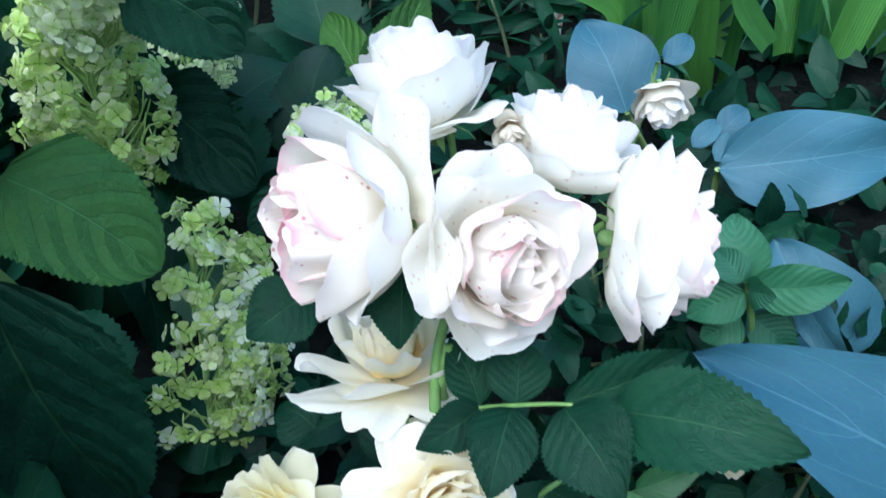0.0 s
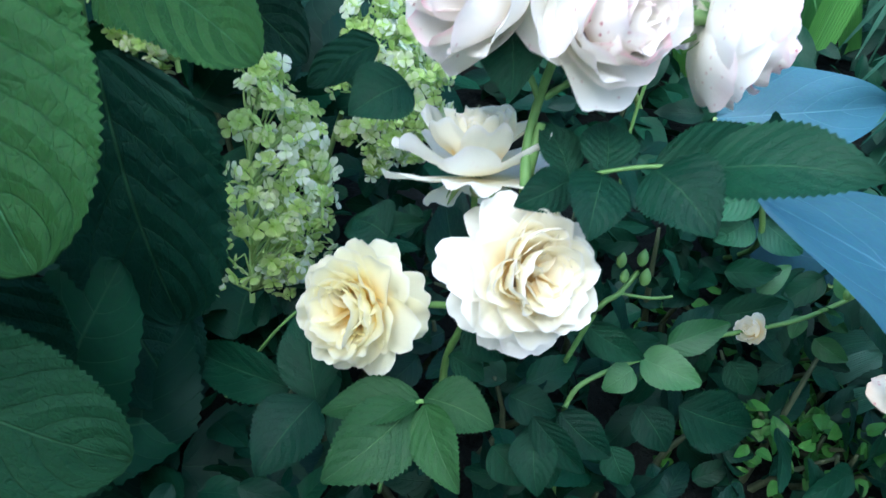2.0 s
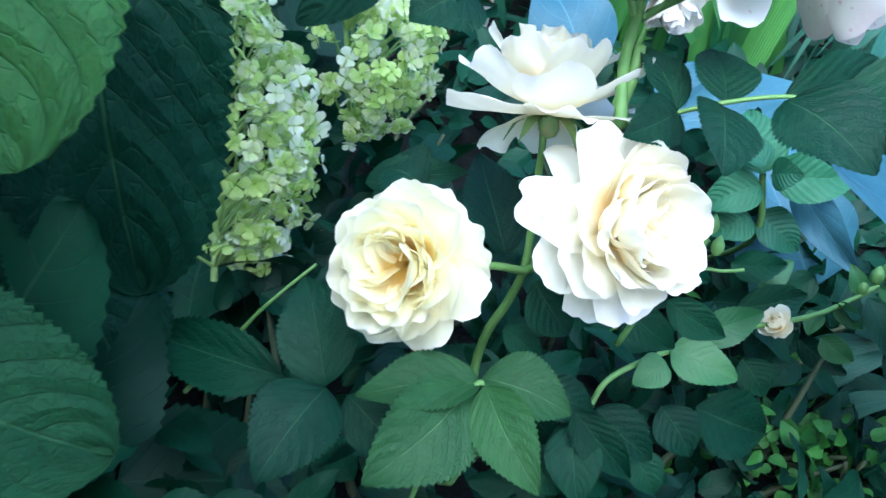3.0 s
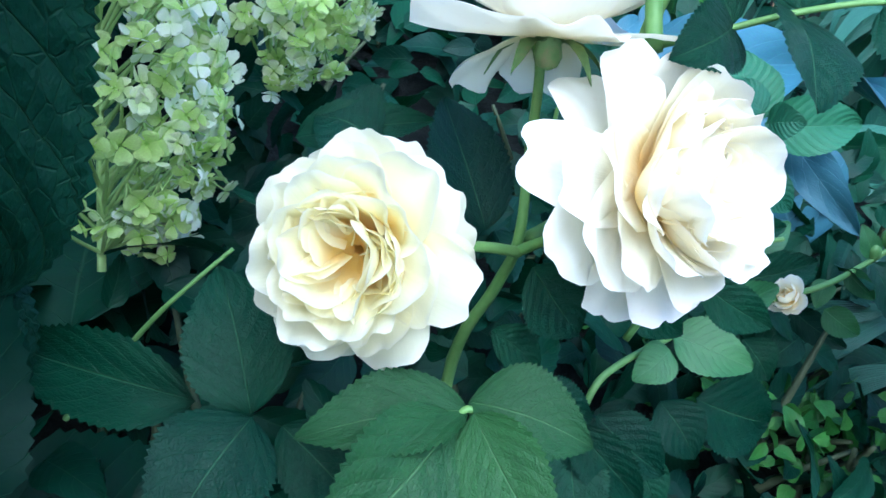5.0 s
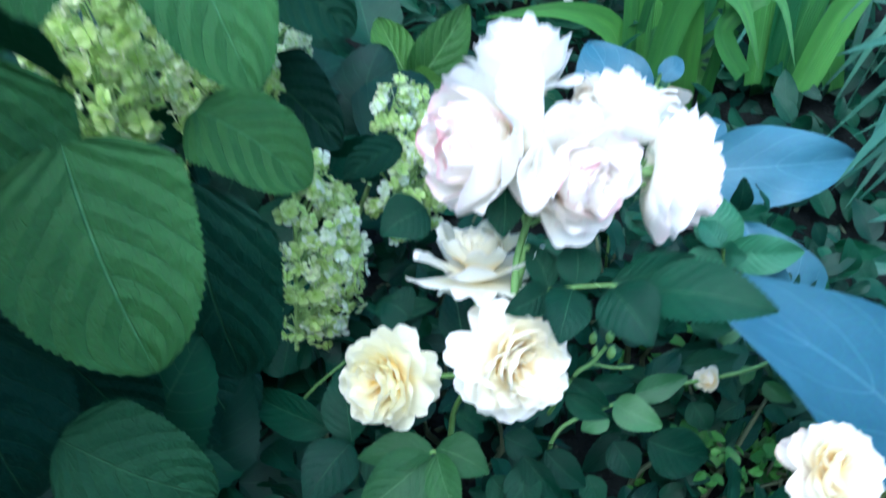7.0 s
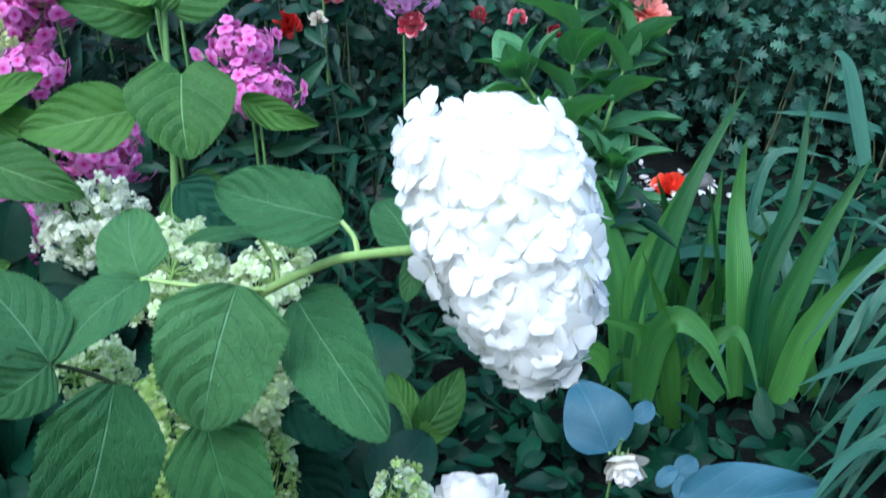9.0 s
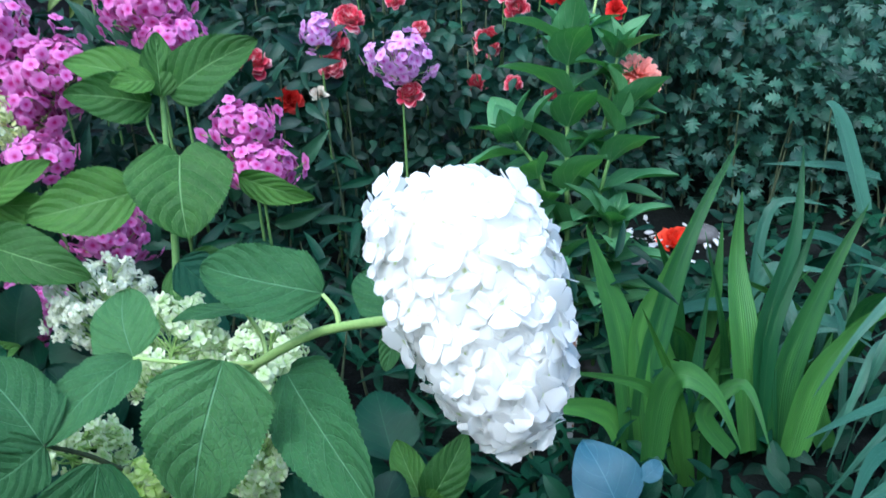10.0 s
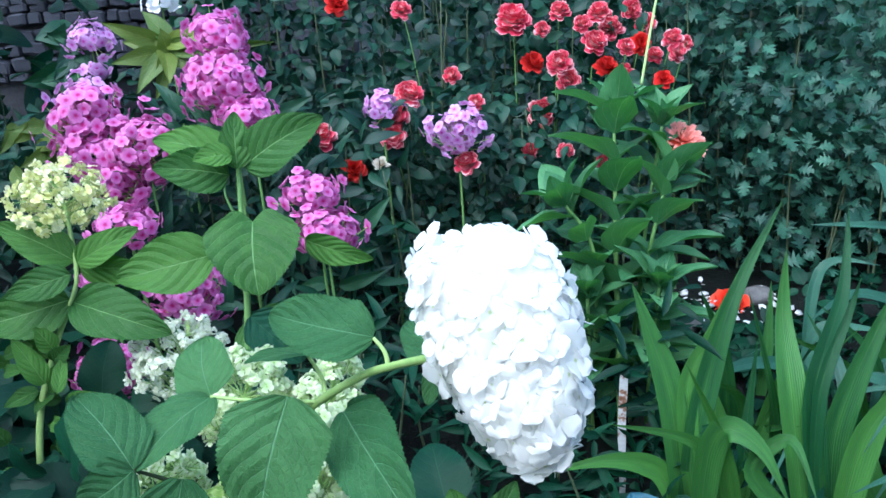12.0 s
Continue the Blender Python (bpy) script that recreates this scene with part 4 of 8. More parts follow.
stem(rose, [(0.0435, 0.3179, 0.4157), (0.0396, 0.3200, 0.4033), (0.0324, 0.3087, 0.3764), (0.0222, 0.2878, 0.3538), (0.0164, 0.2703, 0.3350), (0.0160, 0.2528, 0.3162)], [0.0018, 0.002, 0.0022, 0.0024, 0.0026, 0.0028], STEM_SKIN)
stem(rose, [(0.0218, 0.3346, 0.4187), (0.0263, 0.3229, 0.3945), (0.0306, 0.3070, 0.3745)], 0.0017, STEM_SKIN)
stem(rose, [(0.0891, 0.2978, 0.3948), (0.0732, 0.2978, 0.3798), (0.0491, 0.2964, 0.3634), (0.0261, 0.2869, 0.3529)], 0.0017, STEM_SKIN)
stem(rose, [(0.0023, 0.2907, 0.3860), (0.0132, 0.2913, 0.3648), (0.0209, 0.2843, 0.3500)], 0.0017, STEM_SKIN)
stem(rose, [(0.0618, 0.3242, 0.4081), (0.0485, 0.3205, 0.3966), (0.0392, 0.3192, 0.3878)], 0.0017, STEM_SKIN)
stem(rose, [(0.0473, 0.2856, 0.3811), (0.0360, 0.2878, 0.3613), (0.0235, 0.2852, 0.3510)], 0.0017, STEM_SKIN)
stem(rose, [(0.0217, 0.2735, 0.3435), (0.0195, 0.2653, 0.3318), (0.0189, 0.2647, 0.3204), (0.0231, 0.2706, 0.2925), (0.0191, 0.2667, 0.2508), (0.0001, 0.2553, 0.2426)], [0.0024, 0.0024, 0.0024, 0.0025, 0.0026, 0.0026], STEM_SKIN)
stem(rose, [(-0.0069, 0.2839, 0.3009), (-0.0047, 0.2774, 0.2939), (-0.0044, 0.2651, 0.2697), (-0.0042, 0.2522, 0.2448), (-0.0050, 0.2544, 0.2214), (-0.0109, 0.2551, 0.1845), (-0.0056, 0.2496, 0.0945), (0.0000, 0.3600, 0.0000)], [0.0016, 0.0017, 0.0018, 0.0019, 0.0021, 0.0024, 0.003, 0.003], STEM_SKIN)
stem(rose, [(-0.0442, 0.2396, 0.2488), (-0.0219, 0.2428, 0.2484), (-0.0039, 0.2497, 0.2417)], [0.0015, 0.0018, 0.002], STEM_SKIN)
stem(rose, [(0.0123, 0.2277, 0.2659), (0.0045, 0.2389, 0.2587), (-0.0040, 0.2500, 0.2420)], [0.0015, 0.0018, 0.002], STEM_SKIN)
stem(rose, [(0.0160, 0.2537, 0.3171), (0.0359, 0.2499, 0.3279), (0.0495, 0.2445, 0.3370), (0.0691, 0.2387, 0.3457), (0.0893, 0.2341, 0.3484)], [0.0011, 0.001, 0.001, 0.0009, 0.0008], STEM_SKIN, name="leaf_stalk")
leaf(rose, ROSE_LEAVES, (0.0882, 0.2338, 0.3480), (0.1512, 0.1957, 0.3738), 0.0398, (-0.5061, -0.2840, 0.8144), name="leaflet")
leaf(rose, ROSE_LEAVES, (0.0698, 0.2390, 0.3460), (0.1248, 0.2604, 0.3550), 0.0265, (0.2201, -0.7996, 0.5588), name="leaflet")
leaf(rose, ROSE_LEAVES, (0.0698, 0.2377, 0.3446), (0.0896, 0.1974, 0.3383), 0.0382, (-0.4603, -0.3537, 0.8142), name="leaflet")
leaf(rose, ROSE_LEAVES, (0.0505, 0.2448, 0.3373), (0.0526, 0.2742, 0.3470), 0.0273, (-0.0759, -0.3051, 0.9493), name="leaflet")
leaf(rose, ROSE_LEAVES, (0.0488, 0.2438, 0.3362), (0.0379, 0.2063, 0.3252), 0.0300, (0.1724, -0.3246, 0.9300), name="leaflet")
leaf(rose, ROSE_LEAVES, (0.0359, 0.2506, 0.3287), (0.0223, 0.2773, 0.3425), 0.0223, (0.1342, -0.4014, 0.9060), name="leaflet")
leaf(rose, ROSE_LEAVES, (0.0359, 0.2499, 0.3279), (0.0075, 0.2319, 0.3229), 0.0213, (0.2402, -0.5933, 0.7683), name="leaflet")
leaf(rose, ROSE_LEAVES, (-0.0431, 0.3055, 0.3426), (-0.0719, 0.2842, 0.3342), 0.0339, (0.1373, -0.5217, 0.8420), name="leaflet")
leaf(rose, ROSE_LEAVES, (0.0017, 0.2822, 0.3860), (0.0013, 0.2487, 0.3686), 0.0290, (-0.3373, -0.4291, 0.8379), name="leaflet")
leaf(rose, ROSE_LEAVES, (0.0000, 0.3453, 0.3566), (0.0211, 0.3218, 0.3609), 0.0249, (-0.5491, -0.3516, 0.7582), name="leaflet")
leaf(rose, ROSE_LEAVES, (-0.0479, 0.2905, 0.2532), (-0.0680, 0.3049, 0.2537), 0.0338, (-0.2284, -0.3530, 0.9073), name="leaflet")
bud(rose, (0.0831, 0.2783, 0.2564), (0.1387, 0.4375, 0.8885), 0.0032)
bud(rose, (0.0950, 0.2788, 0.2586), (0.1387, 0.4375, 0.8885), 0.0035)
bud(rose, (0.0953, 0.2682, 0.2535), (0.1387, 0.4375, 0.8885), 0.0035)
bud(rose, (0.0837, 0.2689, 0.2529), (0.1387, 0.4375, 0.8885), 0.0028)
stem(rose, [(0.0929, 0.2744, 0.2529), (0.0826, 0.2666, 0.2421), (0.0720, 0.2618, 0.2349), (0.0594, 0.2568, 0.1955)], 0.0016, STEM_SKIN)
stem(rose, [(0.0842, 0.2666, 0.2423), (0.1001, 0.2646, 0.2418), (0.1127, 0.2649, 0.2437)], 0.0009, STEM_SKIN)
leaf(rose, LUSH_LEAVES, (-0.0268, 0.2033, 0.2171), (-0.0779, 0.2013, 0.2077), 0.0258, (-0.1654, -0.2585, 0.9518), name="leaflet")
leaf(rose, LUSH_LEAVES, (-0.0300, 0.2025, 0.2147), (-0.0749, 0.1689, 0.1935), 0.0385, (0.0664, -0.5923, 0.8030), name="leaflet")
leaf(rose, LUSH_LEAVES, (-0.0252, 0.2023, 0.2166), (-0.0076, 0.1584, 0.2032), 0.0258, (-0.5296, -0.4353, 0.7281), name="leaflet")
leaf(rose, LUSH_LEAVES, (-0.0251, 0.2079, 0.2153), (0.0100, 0.1890, 0.2161), 0.0295, (-0.2412, -0.4097, 0.8798), name="leaflet")
leaf(rose, ROSE_LEAVES, (-0.0842, 0.2371, 0.1746), (-0.1131, 0.1983, 0.1545), 0.0390, (-0.0489, -0.4313, 0.9009), name="leaflet")
leaf(rose, ROSE_LEAVES, (-0.0840, 0.2410, 0.1713), (-0.0963, 0.2871, 0.1982), 0.0370, (-0.2987, -0.5394, 0.7873), name="leaflet")
leaf(rose, ROSE_LEAVES, (-0.1008, 0.2645, 0.1512), (-0.1753, 0.3146, 0.1296), 0.0348, (-0.5716, -0.6159, 0.5422), name="leaflet")
leaf(rose, ROSE_LEAVES, (-0.0745, 0.2334, 0.1744), (-0.0454, 0.2086, 0.1569), 0.0266, (-0.2129, -0.7187, 0.6620), name="leaflet")
leaf(rose, ROSE_LEAVES, (-0.0737, 0.3031, 0.2452), (-0.0273, 0.2983, 0.2605), 0.0191, (-0.3106, -0.5704, 0.7604), name="leaflet")
leaf(rose, ROSE_LEAVES, (-0.0042, 0.2778, 0.2289), (-0.0149, 0.3288, 0.2544), 0.0316, (-0.0140, -0.4492, 0.8933), name="leaflet")
leaf(rose, ROSE_LEAVES, (-0.0039, 0.2376, 0.2454), (0.0160, 0.2275, 0.2254), 0.0256, (0.0800, -0.8567, 0.5096), name="leaflet")
leaf(rose, ROSE_LEAVES, (0.0610, 0.2376, 0.2421), (0.0927, 0.2293, 0.2297), 0.0167, (-0.1125, -0.9346, 0.3375), name="leaflet")
leaf(rose, ROSE_LEAVES, (0.0483, 0.2462, 0.1471), (0.0500, 0.2134, 0.1235), 0.0287, (-0.3560, -0.5571, 0.7503), name="leaflet")
leaf(rose, ROSE_LEAVES, (0.0443, 0.2446, 0.1599), (0.0789, 0.2237, 0.1330), 0.0229, (-0.3199, -0.9015, 0.2916), name="leaflet")
leaf(rose, ROSE_LEAVES, (0.0087, 0.2424, 0.2074), (-0.0127, 0.2333, 0.2194), 0.0173, (0.5501, -0.2278, 0.8034), name="leaflet")
leaf(rose, ROSE_LEAVES, (-0.0116, 0.2339, 0.2206), (0.0085, 0.2288, 0.2070), 0.0150, (0.2074, -0.7785, 0.5924), name="leaflet")
stem(rose, [(-0.0257, 0.2031, 0.2174), (-0.0300, 0.2025, 0.2147), (-0.0410, 0.1952, 0.1921), (-0.0451, 0.1923, 0.1533)], 0.0012, STEM_SKIN, name="leaf_stalk")
stem(rose, [(-0.1500, 0.3000, 0.1000), (-0.1206, 0.2926, 0.1605), (-0.1080, 0.2912, 0.1813), (-0.0907, 0.2980, 0.1978)], [0.0014, 0.0011, 0.0009, 0.0008], STEM_SKIN, name="leaf_stalk")
bloom(rose, (0.0475, 0.3157, 0.4282), (0.0639, -0.9945, -0.0825), 0.0080, 21, "cup", FADED_PETAL, FADED_PETAL, name="spent_bloom", label="spent rose with a withered brown heart", sepal=SEPAL_SKIN, full=0.3)
small_rose = thing("rose_bush", (0.25, 0.5, 0.0), "low young rose bush with fresh light-green leaves and a small bud", "rose bush")
bloom(small_rose, (0.1969, 0.5956, 0.2610), (0.0544, -0.8514, -0.5216), 0.0253, 31, "cup", OUTER_PETAL, FADED_PETAL, name="spent_bloom", label="drooping faded rose with a brown heart", fall=1, full=0.6)
stem(small_rose, [(0.1963, 0.6276, 0.2806), (0.1852, 0.6133, 0.2065), (0.1794, 0.6040, 0.1376), (0.1828, 0.5902, 0.0642), (0.2000, 0.6200, 0.0000)], 0.0018, STEM_SKIN)
bloom(small_rose, (0.2098, 0.3333, 0.1570), (-0.7812, -0.2171, 0.5853), 0.0107, 32, "cup", PALE_PETAL, PALE_PETAL, name="rose_bud", label="small half-open ivory bud", fall=0, full=0.3)
leaf(small_rose, YOUNG_LEAVES, (0.1427, 0.3095, 0.1594), (0.1844, 0.3182, 0.1751), 0.0243, (-0.0522, -0.8101, 0.5840), name="leaflet")
leaf(small_rose, YOUNG_LEAVES, (0.1255, 0.3051, 0.1519), (0.1636, 0.2858, 0.1488), 0.0297, (-0.2192, -0.5608, 0.7984), name="leaflet")
leaf(small_rose, ROSE_LEAVES, (0.0790, 0.2991, 0.1863), (0.1173, 0.2910, 0.1653), 0.0220, (0.0234, -0.9183, 0.3951), name="leaflet")
leaf(small_rose, YOUNG_LEAVES, (0.1179, 0.2937, 0.1528), (0.0987, 0.2854, 0.1403), 0.0215, (-0.2216, -0.6211, 0.7517), name="leaflet")
leaf(small_rose, ROSE_LEAVES, (0.1918, 0.3500, 0.1516), (0.2416, 0.3553, 0.1642), 0.0255, (-0.0696, -0.7918, 0.6067), name="leaflet")
leaf(small_rose, ROSE_LEAVES, (0.2280, 0.3530, 0.1280), (0.2437, 0.3633, 0.1425), 0.0201, (-0.3129, -0.5816, 0.7509), name="leaflet")
leaf(small_rose, YOUNG_LEAVES, (0.2464, 0.4034, 0.1285), (0.2717, 0.4170, 0.1482), 0.0196, (-0.2596, -0.6069, 0.7511), name="leaflet")
leaf(small_rose, ROSE_LEAVES, (0.2661, 0.3553, 0.1038), (0.2413, 0.3449, 0.0880), 0.0216, (-0.2683, -0.5549, 0.7875), name="leaflet")
leaf(small_rose, YOUNG_LEAVES, (0.2823, 0.3659, 0.1187), (0.3091, 0.3543, 0.1079), 0.0201, (-0.2750, -0.9147, 0.2961), name="leaflet")
leaf(small_rose, ROSE_LEAVES, (0.2103, 0.3428, 0.1133), (0.2284, 0.3265, 0.0956), 0.0251, (-0.2395, -0.8239, 0.5136), name="leaflet")
leaf(small_rose, ROSE_LEAVES, (0.1674, 0.3095, 0.0990), (0.2299, 0.3105, 0.0762), 0.0460, (0.1947, -0.8455, 0.4972), name="leaflet")
leaf(small_rose, ROSE_LEAVES, (0.1327, 0.2972, 0.1113), (0.1540, 0.2768, 0.0891), 0.0294, (-0.1569, -0.7993, 0.5801), name="leaflet")
leaf(small_rose, ROSE_LEAVES, (0.0476, 0.2532, 0.1422), (0.0622, 0.2273, 0.1122), 0.0334, (-0.1151, -0.7779, 0.6178), name="leaflet")
leaf(small_rose, ROSE_LEAVES, (0.0647, 0.2573, 0.1492), (0.0978, 0.2387, 0.1306), 0.0285, (-0.1518, -0.8218, 0.5491), name="leaflet")
leaf(small_rose, ROSE_LEAVES, (0.0326, 0.2647, 0.1544), (0.0630, 0.2562, 0.1477), 0.0246, (-0.0346, -0.6897, 0.7233), name="leaflet")
leaf(small_rose, ROSE_LEAVES, (0.0240, 0.2449, 0.1290), (0.0464, 0.2288, 0.1121), 0.0250, (-0.1247, -0.7963, 0.5919), name="leaflet")
leaf(small_rose, ROSE_LEAVES, (0.1090, 0.2679, 0.1042), (0.1218, 0.2508, 0.0849), 0.0227, (-0.1582, -0.7895, 0.5930), name="leaflet")
stem(small_rose, [(0.0750, 0.2789, 0.1294), (0.0852, 0.2881, 0.1419), (0.1207, 0.3036, 0.1494), (0.1767, 0.3260, 0.1520), (0.2445, 0.3462, 0.1534), (0.2815, 0.3604, 0.1595), (0.3014, 0.3665, 0.1693)], 0.0018, STEM_SKIN)
stem(small_rose, [(0.0750, 0.2789, 0.1294), (0.0757, 0.2725, 0.0899), (0.0804, 0.2704, 0.0404), (0.1000, 0.4000, 0.0000)], 0.002, STEM_SKIN)
bud(small_rose, (0.3002, 0.3704, 0.1740), (0.1387, 0.4375, 0.8885), 0.0049)
bud(small_rose, (0.3098, 0.3728, 0.1781), (0.1387, 0.4375, 0.8885), 0.0054)
bud(small_rose, (0.3137, 0.3662, 0.1705), (0.1387, 0.4375, 0.8885), 0.0045)
bud(small_rose, (0.2892, 0.3654, 0.1666), (0.1387, 0.4375, 0.8885), 0.0041)
leaf(small_rose, YOUNG_LEAVES, (0.2693, 0.3594, 0.1567), (0.2909, 0.3471, 0.1444), 0.0142, (-0.3239, -0.8910, 0.3183), name="leaflet")
leaf(small_rose, YOUNG_LEAVES, (0.2895, 0.3628, 0.1634), (0.2801, 0.3761, 0.1785), 0.0142, (-0.2804, -0.8005, 0.5297), name="leaflet")
leaf(small_rose, YOUNG_LEAVES, (0.2574, 0.3557, 0.1508), (0.2502, 0.3455, 0.1373), 0.0142, (-0.5616, -0.4840, 0.6711), name="leaflet")
leaf(small_rose, YOUNG_LEAVES, (0.3015, 0.3652, 0.1678), (0.3266, 0.3594, 0.1638), 0.0142, (-0.1471, -0.9074, 0.3936), name="leaflet")
# ---------------------------------------------------------------- the hydrangea
hydrangea = thing("hydrangea_shrub", (-0.25, 0.45, 0.0), "panicle hydrangea shrub with broad toothed leaves and white-green heads", "hydrangea")
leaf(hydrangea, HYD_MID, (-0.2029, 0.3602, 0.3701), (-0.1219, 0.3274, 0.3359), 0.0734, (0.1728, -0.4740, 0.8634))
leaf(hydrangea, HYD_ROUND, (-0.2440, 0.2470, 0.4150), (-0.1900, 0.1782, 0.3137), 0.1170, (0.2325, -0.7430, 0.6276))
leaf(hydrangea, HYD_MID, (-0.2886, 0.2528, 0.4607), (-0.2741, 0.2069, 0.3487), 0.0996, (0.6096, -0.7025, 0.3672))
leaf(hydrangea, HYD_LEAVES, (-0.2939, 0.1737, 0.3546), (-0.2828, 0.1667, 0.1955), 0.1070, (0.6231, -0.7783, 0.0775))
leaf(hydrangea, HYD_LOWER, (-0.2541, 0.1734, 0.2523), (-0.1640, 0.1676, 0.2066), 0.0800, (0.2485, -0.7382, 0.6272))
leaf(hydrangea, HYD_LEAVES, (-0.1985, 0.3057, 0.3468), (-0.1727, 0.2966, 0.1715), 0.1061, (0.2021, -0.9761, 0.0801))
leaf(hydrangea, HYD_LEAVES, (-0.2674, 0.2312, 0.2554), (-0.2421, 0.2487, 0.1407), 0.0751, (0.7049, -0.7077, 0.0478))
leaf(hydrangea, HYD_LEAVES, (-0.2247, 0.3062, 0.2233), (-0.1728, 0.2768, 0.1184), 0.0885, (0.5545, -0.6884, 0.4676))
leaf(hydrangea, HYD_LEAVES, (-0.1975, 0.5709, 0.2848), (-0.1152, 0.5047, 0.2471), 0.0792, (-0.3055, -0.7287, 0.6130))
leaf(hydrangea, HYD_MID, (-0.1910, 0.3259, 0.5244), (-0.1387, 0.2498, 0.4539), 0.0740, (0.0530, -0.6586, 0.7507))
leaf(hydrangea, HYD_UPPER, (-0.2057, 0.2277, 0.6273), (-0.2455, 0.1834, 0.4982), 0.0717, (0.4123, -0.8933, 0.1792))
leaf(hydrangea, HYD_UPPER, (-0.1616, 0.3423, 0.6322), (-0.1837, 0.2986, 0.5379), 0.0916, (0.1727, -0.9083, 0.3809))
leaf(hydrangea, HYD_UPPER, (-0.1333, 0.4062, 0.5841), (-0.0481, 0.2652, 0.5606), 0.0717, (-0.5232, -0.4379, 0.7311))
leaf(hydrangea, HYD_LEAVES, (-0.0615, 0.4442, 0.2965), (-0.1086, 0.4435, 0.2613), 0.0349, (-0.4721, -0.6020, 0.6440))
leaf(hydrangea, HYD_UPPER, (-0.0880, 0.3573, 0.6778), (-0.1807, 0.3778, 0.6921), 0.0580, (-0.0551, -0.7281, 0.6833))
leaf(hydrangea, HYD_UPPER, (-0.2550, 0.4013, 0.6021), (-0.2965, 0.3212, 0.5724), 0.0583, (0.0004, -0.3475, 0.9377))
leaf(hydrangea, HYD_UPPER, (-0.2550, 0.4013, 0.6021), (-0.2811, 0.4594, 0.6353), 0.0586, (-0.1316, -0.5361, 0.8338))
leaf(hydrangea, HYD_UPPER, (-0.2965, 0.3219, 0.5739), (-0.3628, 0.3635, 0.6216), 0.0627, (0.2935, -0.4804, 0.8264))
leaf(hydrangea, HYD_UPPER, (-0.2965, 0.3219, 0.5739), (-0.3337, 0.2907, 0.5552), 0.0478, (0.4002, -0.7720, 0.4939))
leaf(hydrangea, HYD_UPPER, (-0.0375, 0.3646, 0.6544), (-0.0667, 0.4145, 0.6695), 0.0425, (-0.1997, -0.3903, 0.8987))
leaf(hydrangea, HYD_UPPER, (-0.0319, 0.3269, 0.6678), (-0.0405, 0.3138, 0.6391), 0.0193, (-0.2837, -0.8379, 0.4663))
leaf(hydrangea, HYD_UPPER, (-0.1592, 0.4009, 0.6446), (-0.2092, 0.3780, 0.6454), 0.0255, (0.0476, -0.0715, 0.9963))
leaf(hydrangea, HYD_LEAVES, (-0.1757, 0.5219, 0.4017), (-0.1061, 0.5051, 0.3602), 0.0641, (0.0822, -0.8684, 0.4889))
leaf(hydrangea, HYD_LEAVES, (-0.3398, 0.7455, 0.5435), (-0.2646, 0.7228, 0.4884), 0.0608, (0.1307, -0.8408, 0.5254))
stem(hydrangea, [(-0.0298, 0.2882, 0.6914), (-0.0732, 0.3434, 0.6581), (-0.1018, 0.3670, 0.6391), (-0.1436, 0.3946, 0.6051), (-0.1754, 0.4129, 0.5744), (-0.2312, 0.4234, 0.5031), (-0.3173, 0.4216, 0.3573), (-0.2500, 0.5000, 0.0000)], [0.0035, 0.0035, 0.0038, 0.004, 0.0042, 0.0045, 0.005, 0.005], PALE_STEM_SKIN)
stem(hydrangea, [(-0.0758, 0.3478, 0.6558), (-0.0788, 0.3527, 0.6670), (-0.0880, 0.3572, 0.6774)], [0.0022, 0.002, 0.0016], PALE_STEM_SKIN, name="leaf_stalk")
stem(hydrangea, [(-0.1445, 0.3946, 0.6051), (-0.1482, 0.4013, 0.6203), (-0.1592, 0.4006, 0.6438)], [0.0022, 0.002, 0.0016], PALE_STEM_SKIN, name="leaf_stalk")
stem(hydrangea, [(-0.1502, 0.4014, 0.5961), (-0.2037, 0.4004, 0.5971), (-0.2550, 0.4012, 0.6017)], [0.0022, 0.002, 0.0016], PALE_STEM_SKIN, name="leaf_stalk")
stem(hydrangea, [(-0.1754, 0.4129, 0.5744), (-0.1774, 0.4065, 0.5601), (-0.1428, 0.4022, 0.5486)], [0.0022, 0.002, 0.0016], PALE_STEM_SKIN, name="leaf_stalk")
stem(hydrangea, [(-0.2965, 0.3219, 0.5739), (-0.2782, 0.3442, 0.5493), (-0.2648, 0.3646, 0.5207)], [0.0016, 0.002, 0.0022], WOOD_STEM_SKIN, name="leaf_stalk")
MAIN_HEAD = ((0.0250, 0.2877, 0.6995), (0.3044, -0.4743, -0.8261), 0.1860, 0.1090)
SHOULDER = ((-0.0135, 0.2969, 0.7466), (0.3291, -0.5585, -0.7614))
main_core = put("flower_head", mesh_of("flower_head", *tube_arrays([Vector(MAIN_HEAD[0]) - Vector(MAIN_HEAD[1]) * 0.07, Vector(MAIN_HEAD[0]), Vector(MAIN_HEAD[0]) + Vector(MAIN_HEAD[1]) * 0.07], [0.008, 0.03, 0.010], 8), PALE_STEM_SKIN), hydrangea, Matrix.Identity(4), "large drooping pure white hydrangea head")
rng = random.Random(77)
FLORET_MESHES = [mesh_of("floret", v, f, WHITE_FLORET, u) for v, f, u in WHITE_FLORETS]
for k, m in enumerate(head_poses(rng, MAIN_HEAD[0], MAIN_HEAD[1], MAIN_HEAD[2] * 0.94, MAIN_HEAD[3] * 0.95, 0.0285, 310, 0.90, 0.34, lump=0.04, narrow=0.30)):
    put("floret", FLORET_MESHES[k % 5], main_core, m)
inner_poses = head_poses(random.Random(78), MAIN_HEAD[0], MAIN_HEAD[1], MAIN_HEAD[2] * 0.84, MAIN_HEAD[3] * 0.82, 0.0262, 260, 0.92, 0.2, narrow=0.30)
